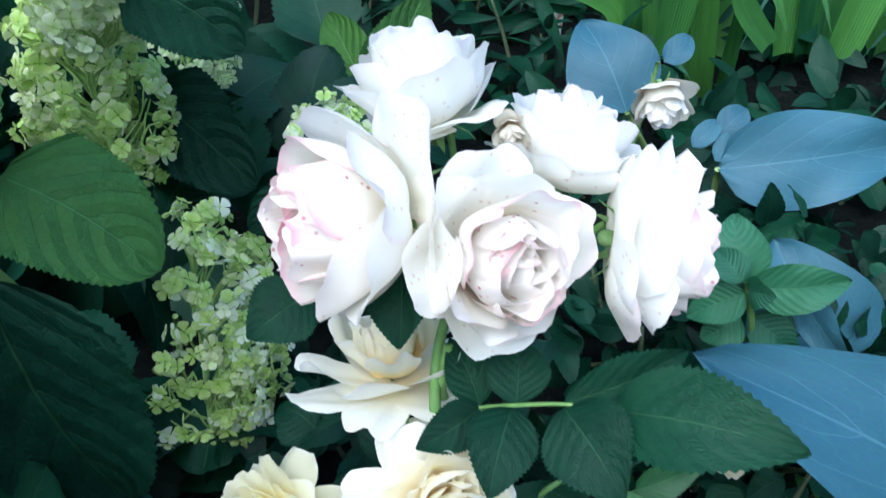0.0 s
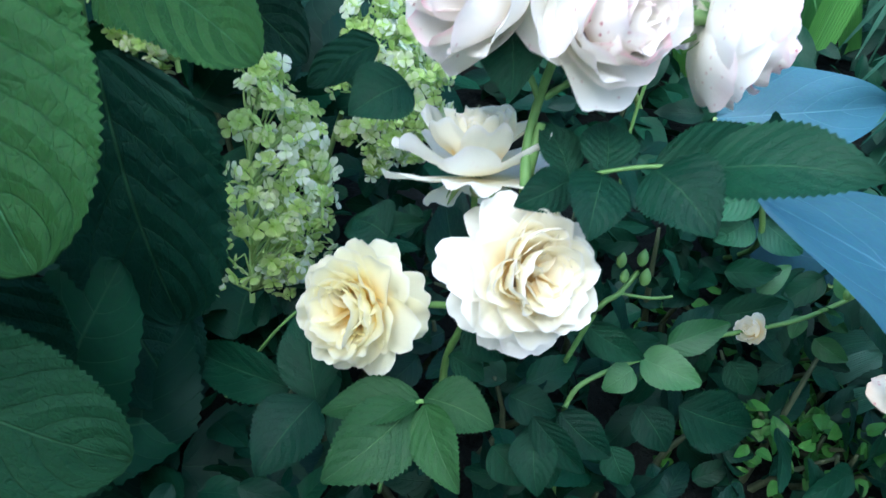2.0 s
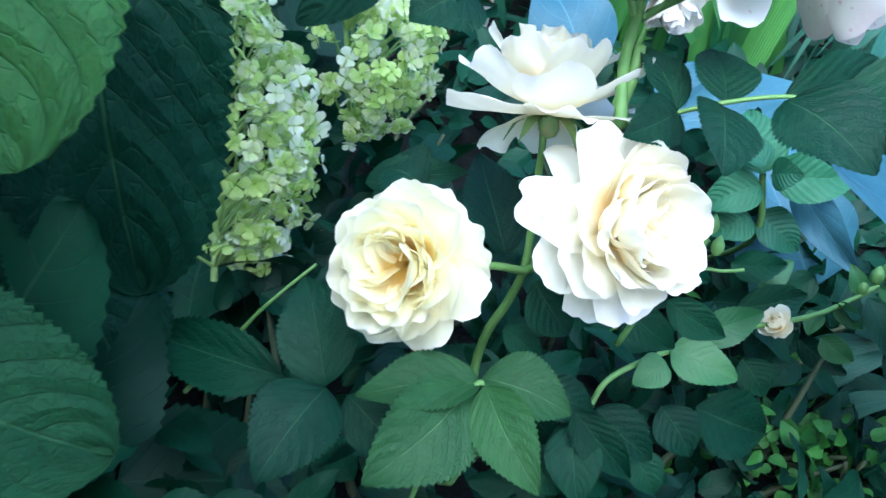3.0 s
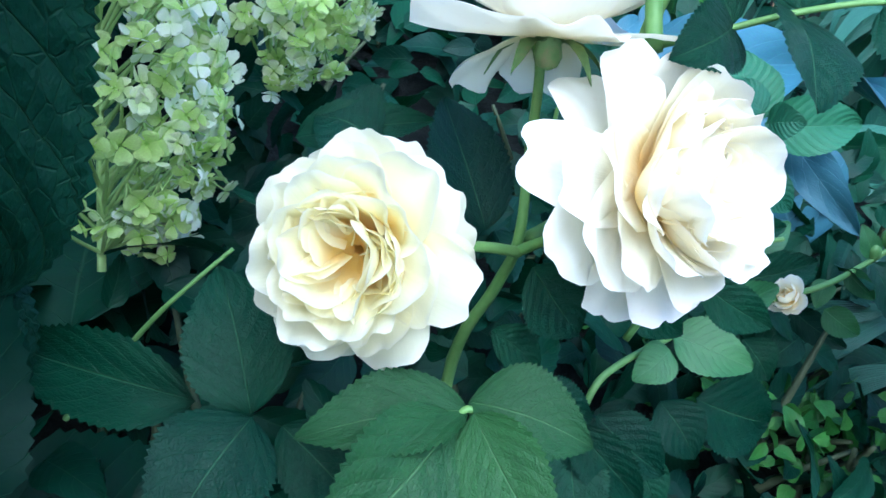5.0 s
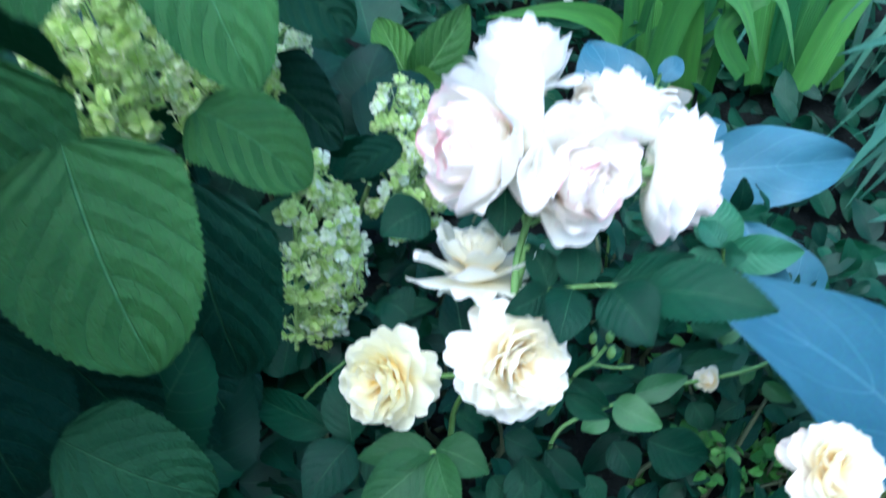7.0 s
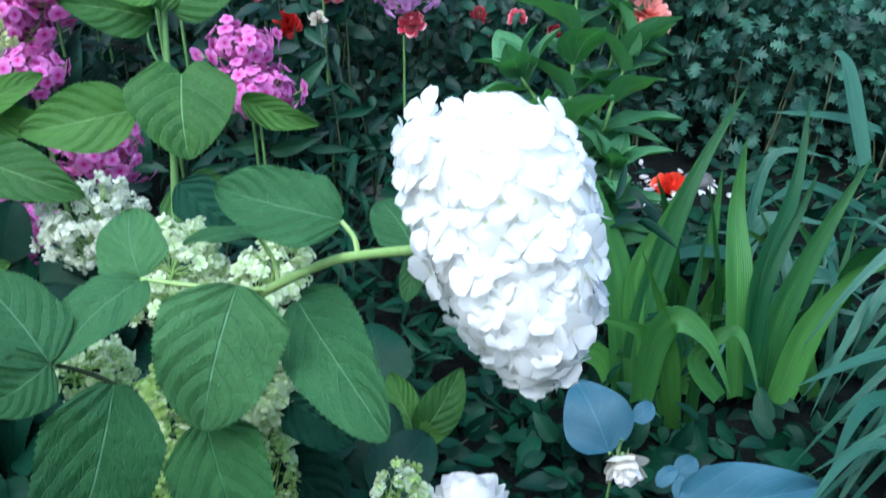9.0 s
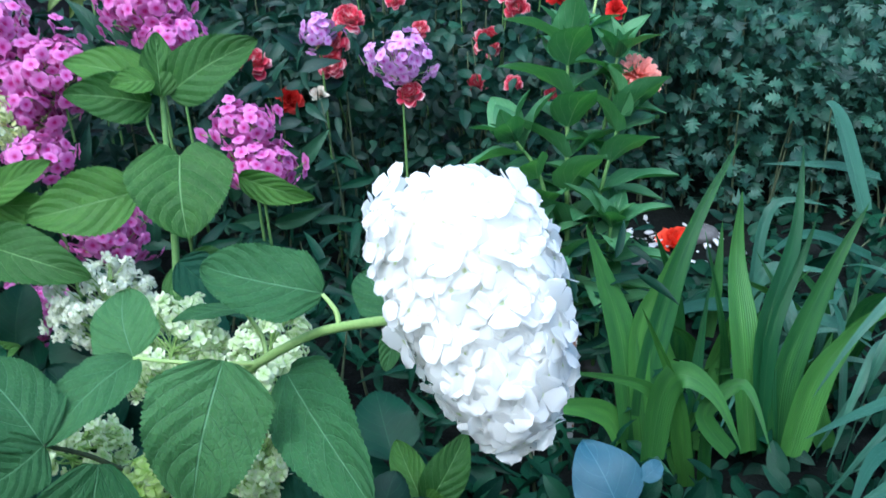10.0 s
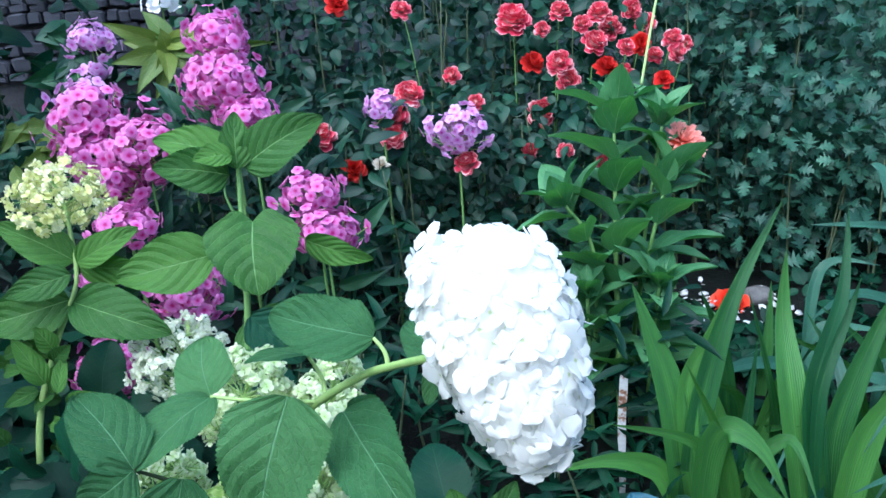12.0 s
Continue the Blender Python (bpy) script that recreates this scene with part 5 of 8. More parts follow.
tagged(scatter_many("blossom", main_core, WHITE_FLORETS, inner_poses, WHITE_FLORET), kind="stuff")
for k, m in enumerate(head_poses(rng, SHOULDER[0], SHOULDER[1], 0.066, 0.058, 0.026, 36, 0.85, 0.35)):
    put("floret", FLORET_MESHES[k % 5], main_core, m)

panicle(hydrangea, (-0.1467, 0.4170, 0.2043), (-0.0564, 0.5155, 0.8550), 0.1720, 0.1000, 0.0145, 74, 6, (GREEN_FLORET, YOUNG_FLORET, YOUNG_FLORET, PALE_FLORET), 41, "greenish white flower head on forked pale stalks", (0.85, -0.25, 0.15))
panicle(hydrangea, (-0.0707, 0.5261, 0.2266), (-0.1633, 0.4339, 0.8860), 0.1480, 0.1150, 0.0140, 72, 6, (GREEN_FLORET, YOUNG_FLORET, YOUNG_FLORET, PALE_FLORET), 42, "greenish white flower head on forked pale stalks", (0.85, -0.25, 0.2))
panicle(hydrangea, (-0.2321, 0.5502, 0.3097), (-0.2170, 0.4957, 0.8409), 0.1702, 0.0900, 0.0155, 84, 6, (GREEN_FLORET, YOUNG_FLORET, YOUNG_FLORET), 43, "lime and white flower head")
panicle(hydrangea, (-0.2092, 0.7265, 0.2352), (0.4195, 0.5340, 0.7341), 0.1400, 0.0640, 0.0150, 46, 6, (MIXED_FLORET,), 40, "white and green flower head", joined=True)
panicle(hydrangea, (-0.2558, 0.3706, 0.4325), (0.0216, 0.5004, 0.8655), 0.1783, 0.0800, 0.0160, 80, 6, (YOUNG_FLORET, YOUNG_FLORET, GREEN_FLORET), 39, "lime-green flower head")
panicle(hydrangea, (-0.2119, 0.6182, 0.4672), (0.2309, 0.3917, 0.8907), 0.1900, 0.0740, 0.0160, 70, 7, (MIXED_FLORET,), 44, "white and green flower head", joined=True)
panicle(hydrangea, (-0.2044, 0.5412, 0.4220), (-0.0109, 0.2115, 0.9773), 0.1500, 0.0640, 0.0160, 56, 7, (MIXED_FLORET,), 45, "white and green flower head", joined=True)
panicle(hydrangea, (-0.3275, 0.6589, 0.4716), (0.2992, 0.1994, 0.9331), 0.1150, 0.1150, 0.0165, 64, 7, (MIXED_FLORET,), 46, "white and green flower head", joined=True)
panicle(hydrangea, (-0.5632, 0.9930, 0.3748), (0.2015, 0.2020, 0.9584), 0.1300, 0.1580, 0.0165, 90, 7, (CREAM_FLORET,), 47, "cream white flower head", joined=True)
panicle(hydrangea, (-0.3236, 0.4228, 0.5071), (0.5098, 0.1640, 0.8445), 0.0450, 0.0760, 0.0135, 34, 6, (MIXED_FLORET,), 48, "white and green flower head", joined=True)
flower_head(hydrangea, (-0.1904, 1.0399, 0.0100), (-0.0794, 0.3003, 0.9505), 0.0490, 0.0685, 0.0215, 30, LIME_FLORET, 49, label="small unopened green head")
stem(hydrangea, [(-0.1708, 0.4340, 0.1856), (-0.2008, 0.4740, 0.0656), (-0.251, 0.534, 0.0)], [.0022, .003, .004], PALE_STEM_SKIN)
stem(hydrangea, [(-0.0893, 0.5201, 0.1968), (-0.1193, 0.5601, 0.0768), (-0.169, 0.620, 0.0)], [.0022, .003, .004], PALE_STEM_SKIN)
stem(hydrangea, [(-0.2487, 0.5620, 0.2928), (-0.2787, 0.6020, 0.1728), (-0.329, 0.662, 0.0)], [.0022, .003, .004], PALE_STEM_SKIN)
stem(hydrangea, [(-0.2314, 0.6190, 0.4342), (-0.2614, 0.6590, 0.3142), (-0.311, 0.719, 0.0)], [.0022, .003, .004], PALE_STEM_SKIN)
rng = random.Random(31)
for k in range(44):                                # leaves added out of view beside the bed, to block sky light
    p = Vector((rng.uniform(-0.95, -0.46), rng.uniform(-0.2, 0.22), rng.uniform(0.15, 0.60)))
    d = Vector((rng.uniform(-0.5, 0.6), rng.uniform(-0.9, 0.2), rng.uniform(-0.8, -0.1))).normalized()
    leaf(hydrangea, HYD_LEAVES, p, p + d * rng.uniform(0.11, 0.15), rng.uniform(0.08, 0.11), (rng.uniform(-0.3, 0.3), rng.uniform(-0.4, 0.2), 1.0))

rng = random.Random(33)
for k in range(48):                                # unseen leaves added higher up, placed to shade the lower left
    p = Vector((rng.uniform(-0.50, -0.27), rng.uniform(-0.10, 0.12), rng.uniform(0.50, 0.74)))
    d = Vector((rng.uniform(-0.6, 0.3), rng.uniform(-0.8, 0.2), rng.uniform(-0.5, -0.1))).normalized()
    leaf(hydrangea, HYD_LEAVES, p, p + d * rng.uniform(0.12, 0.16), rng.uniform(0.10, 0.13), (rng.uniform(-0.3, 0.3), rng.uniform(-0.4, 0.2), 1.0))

shoot = thing("hydrangea_shrub", (-0.4, 1.0, 0.0), "upright hydrangea shoot with fresh heart-shaped leaves", "hydrangea")
stem(shoot, [(-0.3787, 0.8900, 0.7646), (-0.3782, 0.8757, 0.7182), (-0.3753, 0.8519, 0.6406), (-0.3704, 0.8236, 0.5474), (-0.3703, 0.7947, 0.4545), (-0.3763, 0.7734, 0.3203), (-0.3846, 0.7741, 0.0000)], [0.003, 0.0035, 0.004, 0.005, 0.005, 0.006, 0.006], STEM_SKIN)
leaf(shoot, HYD_HEART, (-0.3496, 0.8274, 0.6534), (-0.3300, 0.7608, 0.5668), 0.1359, (0.2856, -0.7269, 0.6245))
leaf(shoot, HYD_FRESH, (-0.3701, 0.8777, 0.7216), (-0.2507, 0.8913, 0.7858), 0.0790, (-0.0372, -0.9615, 0.2724))
leaf(shoot, HYD_FRESH, (-0.3921, 0.8718, 0.7112), (-0.4837, 0.8255, 0.7342), 0.0688, (0.4905, -0.8083, 0.3257))
leaf(shoot, HYD_FRESH, (-0.3932, 0.8988, 0.7306), (-0.5087, 0.8944, 0.7624), 0.0658, (0.1826, -0.8140, 0.5514))
leaf(shoot, HYD_FRESH, (-0.3763, 0.8660, 0.7202), (-0.3835, 0.8996, 0.7974), 0.0508, (0.4938, -0.7793, 0.3859))
leaf(shoot, HYD_FRESH, (-0.3765, 0.8520, 0.7433), (-0.4233, 0.8249, 0.7424), 0.0407, (0.3759, -0.6692, 0.6410))
leaf(shoot, HYD_FRESH, (-0.2913, 0.8740, 0.6106), (-0.1882, 0.8577, 0.5849), 0.0452, (-0.1453, -0.9883, 0.0461))
leaf(shoot, HYD_FRESH, (-0.4227, 0.8541, 0.5985), (-0.5566, 0.8100, 0.5775), 0.0931, (0.2001, -0.8441, 0.4975))
stem(shoot, [(-0.3704, 0.8236, 0.5474), (-0.3992, 0.8326, 0.5878), (-0.4227, 0.8541, 0.5985)], 0.0018, STEM_SKIN, name="leaf_stalk")
stem(shoot, [(-0.3753, 0.8519, 0.6406), (-0.3932, 0.8523, 0.6828), (-0.3978, 0.8707, 0.7100)], 0.0018, STEM_SKIN, name="leaf_stalk")
leaf(shoot, HYD_FRESH, (-0.3716, 0.8326, 0.5089), (-0.3059, 0.8015, 0.4508), 0.0981, (0.1221, -0.8115, 0.5715))
shoot_b = thing("hydrangea_shrub", (-0.75, 1.0, 0.0), "hydrangea shoot with a round lime flower head", "hydrangea")
stem(shoot_b, [(-0.7551, 1.0394, 0.6478), (-0.7448, 1.0262, 0.6014), (-0.7346, 0.9988, 0.5092), (-0.7705, 0.9637, 0.4105), (-0.8024, 0.9177, 0.2750), (-0.8420, 0.9143, 0.0000)], [0.003, 0.0035, 0.004, 0.005, 0.006, 0.006], PALE_STEM_SKIN)
panicle(shoot_b, (-0.7598, 1.0389, 0.6481), (-0.0374, -0.1671, 0.9852), 0.1050, 0.1440, 0.0190, 66, 5, (PALE_LIME_FLORET, PALE_LIME_FLORET, CREAM_LIME_FLORET), 50, "round pale lime flower head")
leaf(shoot_b, HYD_FRESH, (-0.7291, 0.9706, 0.4841), (-0.5484, 0.9364, 0.4381), 0.0946, (0.0254, -0.7515, 0.6592))
leaf(shoot_b, HYD_FRESH, (-0.7448, 0.9892, 0.4823), (-0.8897, 0.9411, 0.4527), 0.0967, (0.2093, -0.8854, 0.4151))
leaf(shoot_b, HYD_FRESH, (-0.7366, 1.0094, 0.5442), (-0.8574, 0.9955, 0.6152), 0.0725, (0.3883, -0.7675, 0.5100))
leaf(shoot_b, HYD_FRESH, (-0.7219, 0.9910, 0.5469), (-0.6182, 1.0193, 0.5969), 0.0553, (0.0454, -0.9068, 0.4191))
leaf(shoot_b, HYD_FRESH, (-0.7215, 0.9664, 0.5354), (-0.8179, 0.9258, 0.5107), 0.0575, (0.2399, -0.8520, 0.4653))
leaf(shoot_b, HYD_FRESH, (-0.7292, 1.0079, 0.5364), (-0.6130, 1.0201, 0.5297), 0.0635, (0.0973, -0.9884, -0.1166))
leaf(shoot_b, HYD_FRESH, (-0.7638, 0.9431, 0.4093), (-0.7837, 0.9336, 0.4544), 0.0375, (0.6439, -0.7549, 0.1244))
leaf(shoot_b, HYD_FRESH, (-0.7643, 0.9374, 0.3913), (-0.7242, 0.9315, 0.4243), 0.0329, (-0.0345, -0.9902, -0.1353))
leaf(shoot_b, HYD_FRESH, (-0.7674, 0.9076, 0.3645), (-0.8085, 0.9068, 0.4461), 0.0416, (0.5799, -0.7633, 0.2848))
leaf(shoot_b, HYD_FRESH, (-0.7199, 0.8834, 0.3357), (-0.6453, 0.8786, 0.3583), 0.0456, (-0.1477, -0.9475, 0.2835))
rng = random.Random(52)
for k in range(26):                                # young side leaves along its foot
    p = Vector((-0.80, 0.93, 0.28)) + Vector((rng.uniform(-0.10, 0.07), rng.uniform(-0.05, 0.05), rng.uniform(-0.14, 0.16)))
    d = Vector((rng.uniform(-1, 1), rng.uniform(-0.7, 0.2), rng.uniform(-0.3, 0.7))).normalized()
    leaf(shoot_b, HYD_FRESH, p, p + d * rng.uniform(0.045, 0.075), rng.uniform(0.024, 0.036), (rng.uniform(-0.3, 0.4), -0.8, 0.6))
# ---------------------------------------------------------------- waxy blue-leaved plant
blue_plant = thing("blue_leaved_plant", (0.38, 0.62, 0.0), "low plant with broad waxy blue-green leaves", "garden plant")
leaf(blue_plant, BLUE_LEAVES, (0.410, 0.268, 0.128), (0.1489, 0.3115, 0.2927), 0.125, (0.3564, -0.5866, 0.7272))
leaf(blue_plant, BLUE_LEAVES, (0.3513, 0.4707, 0.0847), (0.2990, 0.5450, 0.1639), 0.1152, (-0.1640, -0.7711, 0.6152))
leaf(blue_plant, BLUE_LEAVES, (0.3019, 0.7032, 0.1136), (0.5028, 0.7220, 0.1363), 0.1033, (-0.0015, -0.7633, 0.6460))
leaf(blue_plant, BLUE_LEAVES, (0.2281, 0.8100, 0.1101), (0.1810, 0.8992, 0.1759), 0.1096, (-0.1585, -0.6393, 0.7524))
leaf(blue_plant, BLUE_LEAVES, (0.2917, 0.4781, 0.1781), (0.3262, 0.4101, 0.1456), 0.0324, (-0.7954, -0.5378, 0.2796))
leaf(blue_plant, BLUE_SMALL, (0.3035, 0.7274, 0.1397), (0.3322, 0.7449, 0.1588), 0.0316, (-0.0877, -0.6666, 0.7403))
leaf(blue_plant, BLUE_SMALL, (0.3334, 0.7187, 0.1307), (0.3621, 0.7362, 0.1498), 0.0344, (-0.1102, -0.6461, 0.7552))
leaf(blue_plant, BLUE_SMALL, (0.2990, 0.7091, 0.1199), (0.3277, 0.7265, 0.1391), 0.0287, (-0.1008, -0.6548, 0.7490))
leaf(blue_plant, BLUE_SMALL, (0.2470, 0.7777, 0.1930), (0.2757, 0.7952, 0.2122), 0.0287, (-0.0154, -0.7265, 0.6870))
leaf(blue_plant, BLUE_SMALL, (0.2760, 0.7189, 0.1302), (0.3047, 0.7364, 0.1494), 0.0230, (-0.0807, -0.6728, 0.7354))
stem(blue_plant, [(0.410, 0.268, 0.128), (0.42, 0.33, 0.0)], [.003, .005], PALE_STEM_SKIN, name="leaf_stalk")
stem(blue_plant, [(0.3513, 0.4707, 0.0847), (0.361, 0.521, 0.0)], [.003, .005], PALE_STEM_SKIN, name="leaf_stalk")
stem(blue_plant, [(0.3019, 0.7032, 0.1136), (0.331, 0.753, 0.0)], [.003, .005], PALE_STEM_SKIN, name="leaf_stalk")
stem(blue_plant, [(0.2281, 0.8100, 0.1101), (0.287, 0.860, 0.0)], [.003, .005], PALE_STEM_SKIN, name="leaf_stalk")
mint = thing("wrinkled_leaf_plant", (0.28, 0.6, 0.0), "young plant with wrinkled bright green toothed leaves", "garden plant")
leaf(mint, MINT_LEAVES, (0.2458, 0.4631, 0.1926), (0.2408, 0.5055, 0.2234), 0.0464, (-0.3607, -0.5757, 0.7338))
leaf(mint, MINT_LEAVES, (0.2462, 0.4532, 0.1967), (0.3146, 0.4493, 0.2080), 0.0402, (-0.1340, -0.8464, 0.5154))
leaf(mint, MINT_LEAVES, (0.2458, 0.4574, 0.1865), (0.2079, 0.4596, 0.1591), 0.0340, (-0.4694, -0.6516, 0.5959))
leaf(mint, MINT_LEAVES, (0.2404, 0.4448, 0.2023), (0.2526, 0.4282, 0.2139), 0.0254, (-0.8522, -0.4876, 0.1897))
leaf(mint, MINT_LEAVES, (0.2364, 0.4490, 0.2067), (0.2227, 0.4803, 0.2108), 0.0251, (-0.4038, -0.2894, 0.8679))
leaf(mint, MINT_LEAVES, (0.2576, 0.4594, 0.1595), (0.2923, 0.4416, 0.1408), 0.0346, (-0.1009, -0.8072, 0.5816))
leaf(mint, MINT_LEAVES, (0.2490, 0.4595, 0.1594), (0.2220, 0.4544, 0.1390), 0.0348, (-0.3817, -0.6432, 0.6638))
stem(mint, [(0.2467, 0.4631, 0.1926), (0.2630, 0.4608, 0.1317), (0.3000, 0.6000, 0.0000)], 0.0025, STEM_SKIN)
seedling = thing("seedling", (0.0, 0.95, 0.0), "young plant with two bright green leaves", "garden plant")
leaf(seedling, HYD_FRESH, (-0.0488, 0.7509, 0.1742), (0.0058, 0.7997, 0.2586), 0.0650, (0.1312, -0.8926, 0.4312))
leaf(seedling, HYD_FRESH, (-0.0570, 0.7609, 0.1710), (-0.1011, 0.8673, 0.1982), 0.0559, (-0.4013, -0.3793, 0.8337))
leaf(seedling, HYD_FRESH, (-0.0529, 0.7529, 0.1770), (-0.0150, 0.7361, 0.1881), 0.0381, (-0.4644, -0.8066, 0.3656))
stem(seedling, [(-0.0514, 0.7530, 0.1771), (-0.0463, 0.7526, 0.1256), (-0.0463, 0.7726, 0.0000)], 0.003, STEM_SKIN)
# ---------------------------------------------------------------- sword-leaved clumps
sword = thing("sword_leaf_clump", (0.45, 1.1, 0.0), "clump of upright green sword-shaped leaves", "gladiolus")
blade(sword, [(0.2847, 1.0183, 0.0660), (0.2650, 1.0743, 0.2542), (0.2335, 1.1030, 0.3589), (0.2045, 1.1261, 0.4448)], 0.0682, (0.2638, -0.8885, 0.3754), SWORD_SKIN)
blade(sword, [(0.2896, 1.0188, 0.0657), (0.3180, 1.0741, 0.2325), (0.3810, 1.1388, 0.4159), (0.4850, 1.2481, 0.5568)], 0.0616, (0.2638, -0.8885, 0.3754), SWORD_SKIN)
blade(sword, [(0.3039, 1.0174, 0.0556), (0.2942, 1.0774, 0.2525), (0.3405, 1.1142, 0.3528), (0.3867, 1.1496, 0.4483)], 0.0529, (0.2638, -0.8885, 0.3754), SWORD_SKIN)
blade(sword, [(0.4889, 1.0397, 0.0542), (0.4741, 1.0963, 0.2422), (0.4769, 1.1842, 0.3540), (0.4868, 1.2213, 0.4696)], 0.0717, (0.2638, -0.8885, 0.3754), SWORD_SKIN)
blade(sword, [(0.5181, 1.0428, 0.0525), (0.5130, 1.1004, 0.2399), (0.6013, 1.2565, 0.3679), (0.6360, 1.3587, 0.5135)], 0.0613, (0.2638, -0.8885, 0.3754), SWORD_SKIN)
blade(sword, [(0.5375, 1.0449, 0.0514), (0.5505, 1.0869, 0.1816), (0.6174, 1.1405, 0.3274), (0.6935, 1.1892, 0.4540)], 0.0729, (0.2638, -0.8885, 0.3754), SWORD_SKIN)
blade(sword, [(0.5083, 1.0418, 0.0531), (0.5162, 1.0826, 0.2491), (0.5745, 1.1476, 0.3673), (0.6005, 1.1707, 0.4313)], 0.0351, (0.2638, -0.8885, 0.3754), SWORD_SKIN)
blade(sword, [(0.5393, 0.9988, 0.0722), (0.5896, 1.0462, 0.2047), (0.6955, 1.0910, 0.3070)], 0.0794, (0.2638, -0.8885, 0.3754), SWORD_SKIN)
blade(sword, [(0.3046, 0.9741, 0.0857), (0.3153, 0.9794, 0.2004), (0.3440, 0.9755, 0.2443), (0.3923, 0.9520, 0.2173), (0.4261, 0.9028, 0.1475)], 0.0678, (0.2638, -0.8885, 0.3754), SWORD_SKIN)
blade(sword, [(0.2657, 1.0221, 0.0858), (0.2377, 1.0337, 0.1342), (0.1588, 1.0120, 0.1637), (0.0432, 0.9844, 0.1547)], 0.0524, (0.2638, -0.8885, 0.3754), SWORD_SKIN)
blade(sword, [(0.4135, 1.0752, 0.0287), (0.4498, 1.1660, 0.1367), (0.5048, 1.2091, 0.2535), (0.4993, 1.2807, 0.1470)], 0.0507, (0.2638, -0.8885, 0.3754), SWORD_SKIN)
blade(sword, [(0.4844, 1.3246, 0.1244), (0.5019, 1.3605, 0.2331), (0.5128, 1.3974, 0.3476)], 0.0358, (0.2638, -0.8885, 0.3754), SWORD_SKIN)
blade(sword, [(0.3850, 1.1281, 0.0405), (0.3769, 1.2032, 0.1156), (0.3682, 1.2279, 0.1986)], 0.0770, (0.2638, -0.8885, 0.3754), SWORD_SKIN)
blade(sword, [(0.4225, 0.9459, 0.1178), (0.3787, 0.9602, 0.1813), (0.4373, 0.9621, 0.2319), (0.4536, 0.8623, 0.1758)], 0.0428, (0.2638, -0.8885, 0.3754), SWORD_SKIN)
blade(sword, [(0.6250, 1.0541, 0.0464), (0.5982, 1.0803, 0.1415), (0.6781, 1.2118, 0.1935)], 0.0601, (0.2638, -0.8885, 0.3754), SWORD_SKIN)
rng = random.Random(12)
for k in range(22):                                # inner and outer blades of the clumps
    cx, cy = rng.choice(((0.36, 1.06), (0.52, 1.12), (0.62, 1.2), (0.44, 1.25), (0.75, 1.3)))
    foot = Vector((cx + rng.uniform(-0.05, 0.05), cy + rng.uniform(-0.05, 0.05), 0.0))
    lean = Vector((rng.uniform(-0.5, 0.6), rng.uniform(-0.4, 0.4), 1.0)).normalized()
    h = rng.uniform(0.22, 0.5)
    droop = rng.uniform(0.0, 0.35) * h
    mid, top = foot + lean * h * 0.55, foot + lean * h + Vector((lean.x * h * 0.5, lean.y * h * 0.4, -droop))
    blade(sword, [foot, foot.lerp(mid, 0.5), mid, top], rng.uniform(0.034, 0.056), (rng.uniform(-0.6, 0.6), -1.0, 0.15), SWORD_SKIN)

strap = thing("strap_leaf_clump", (0.85, 1.5, 0.0), "clump of arching grey-green strap leaves", "lily")
blade(strap, [(0.5600, 1.3569, 0.0289), (0.6114, 1.4185, 0.2066), (0.6716, 1.4038, 0.2374), (0.7553, 1.3906, 0.2294)], 0.0421, (0.2156, -0.6310, 0.7452), STRAP_SKIN)
blade(strap, [(0.6005, 1.4277, 0.0709), (0.6430, 1.5115, 0.3239), (0.7559, 1.4793, 0.3450)], 0.0337, (0.2156, -0.6310, 0.7452), STRAP_SKIN)
blade(strap, [(0.8861, 1.5588, 0.3795), (0.7578, 1.5040, 0.4239), (0.5895, 1.4386, 0.4496)], 0.0307, (0.2156, -0.6310, 0.7452), STRAP_SKIN)
blade(strap, [(0.5227, 1.3082, 0.0564), (0.5710, 1.3473, 0.1633), (0.4232, 1.2893, 0.2046), (0.3130, 1.2029, 0.1399)], 0.0449, (0.2156, -0.6310, 0.7452), STRAP_SKIN)
blade(strap, [(0.8700, 1.5066, 0.2179), (0.7075, 1.4567, 0.2913), (0.5848, 1.3795, 0.2612)], 0.0331, (0.2156, -0.6310, 0.7452), STRAP_SKIN)
blade(strap, [(0.7754, 1.2643, 0.1545), (0.6262, 1.2615, 0.2044), (0.5611, 1.2450, 0.1772)], 0.0324, (0.2156, -0.6310, 0.7452), STRAP_SKIN)
blade(strap, [(0.8038, 1.4332, 0.3473), (0.7489, 1.4819, 0.5259), (0.7178, 1.4889, 0.5606)], 0.0574, (0.2156, -0.6310, 0.7452), STRAP_SKIN)
rng = random.Random(14)
for k in range(30):                                # arching straps
    foot = Vector((rng.uniform(0.55, 1.15), rng.uniform(0.75, 1.5), 0.0))
    a = rng.uniform(0, 6.28)
    out = Vector((math.cos(a), math.sin(a), 0.0))
    r, h = rng.uniform(0.15, 0.3), rng.uniform(0.12, 0.3)
    blade(strap, [foot, foot + out * r * 0.3 + Vector((0, 0, h * 0.8)), foot + out * r * 0.75 + Vector((0, 0, h)), foot + out * r * 1.3 + Vector((0, 0, h * 0.55))], rng.uniform(0.018, 0.03), out * 0.4 + Vector((0, -0.2, 1.0)), STRAP_SKIN)

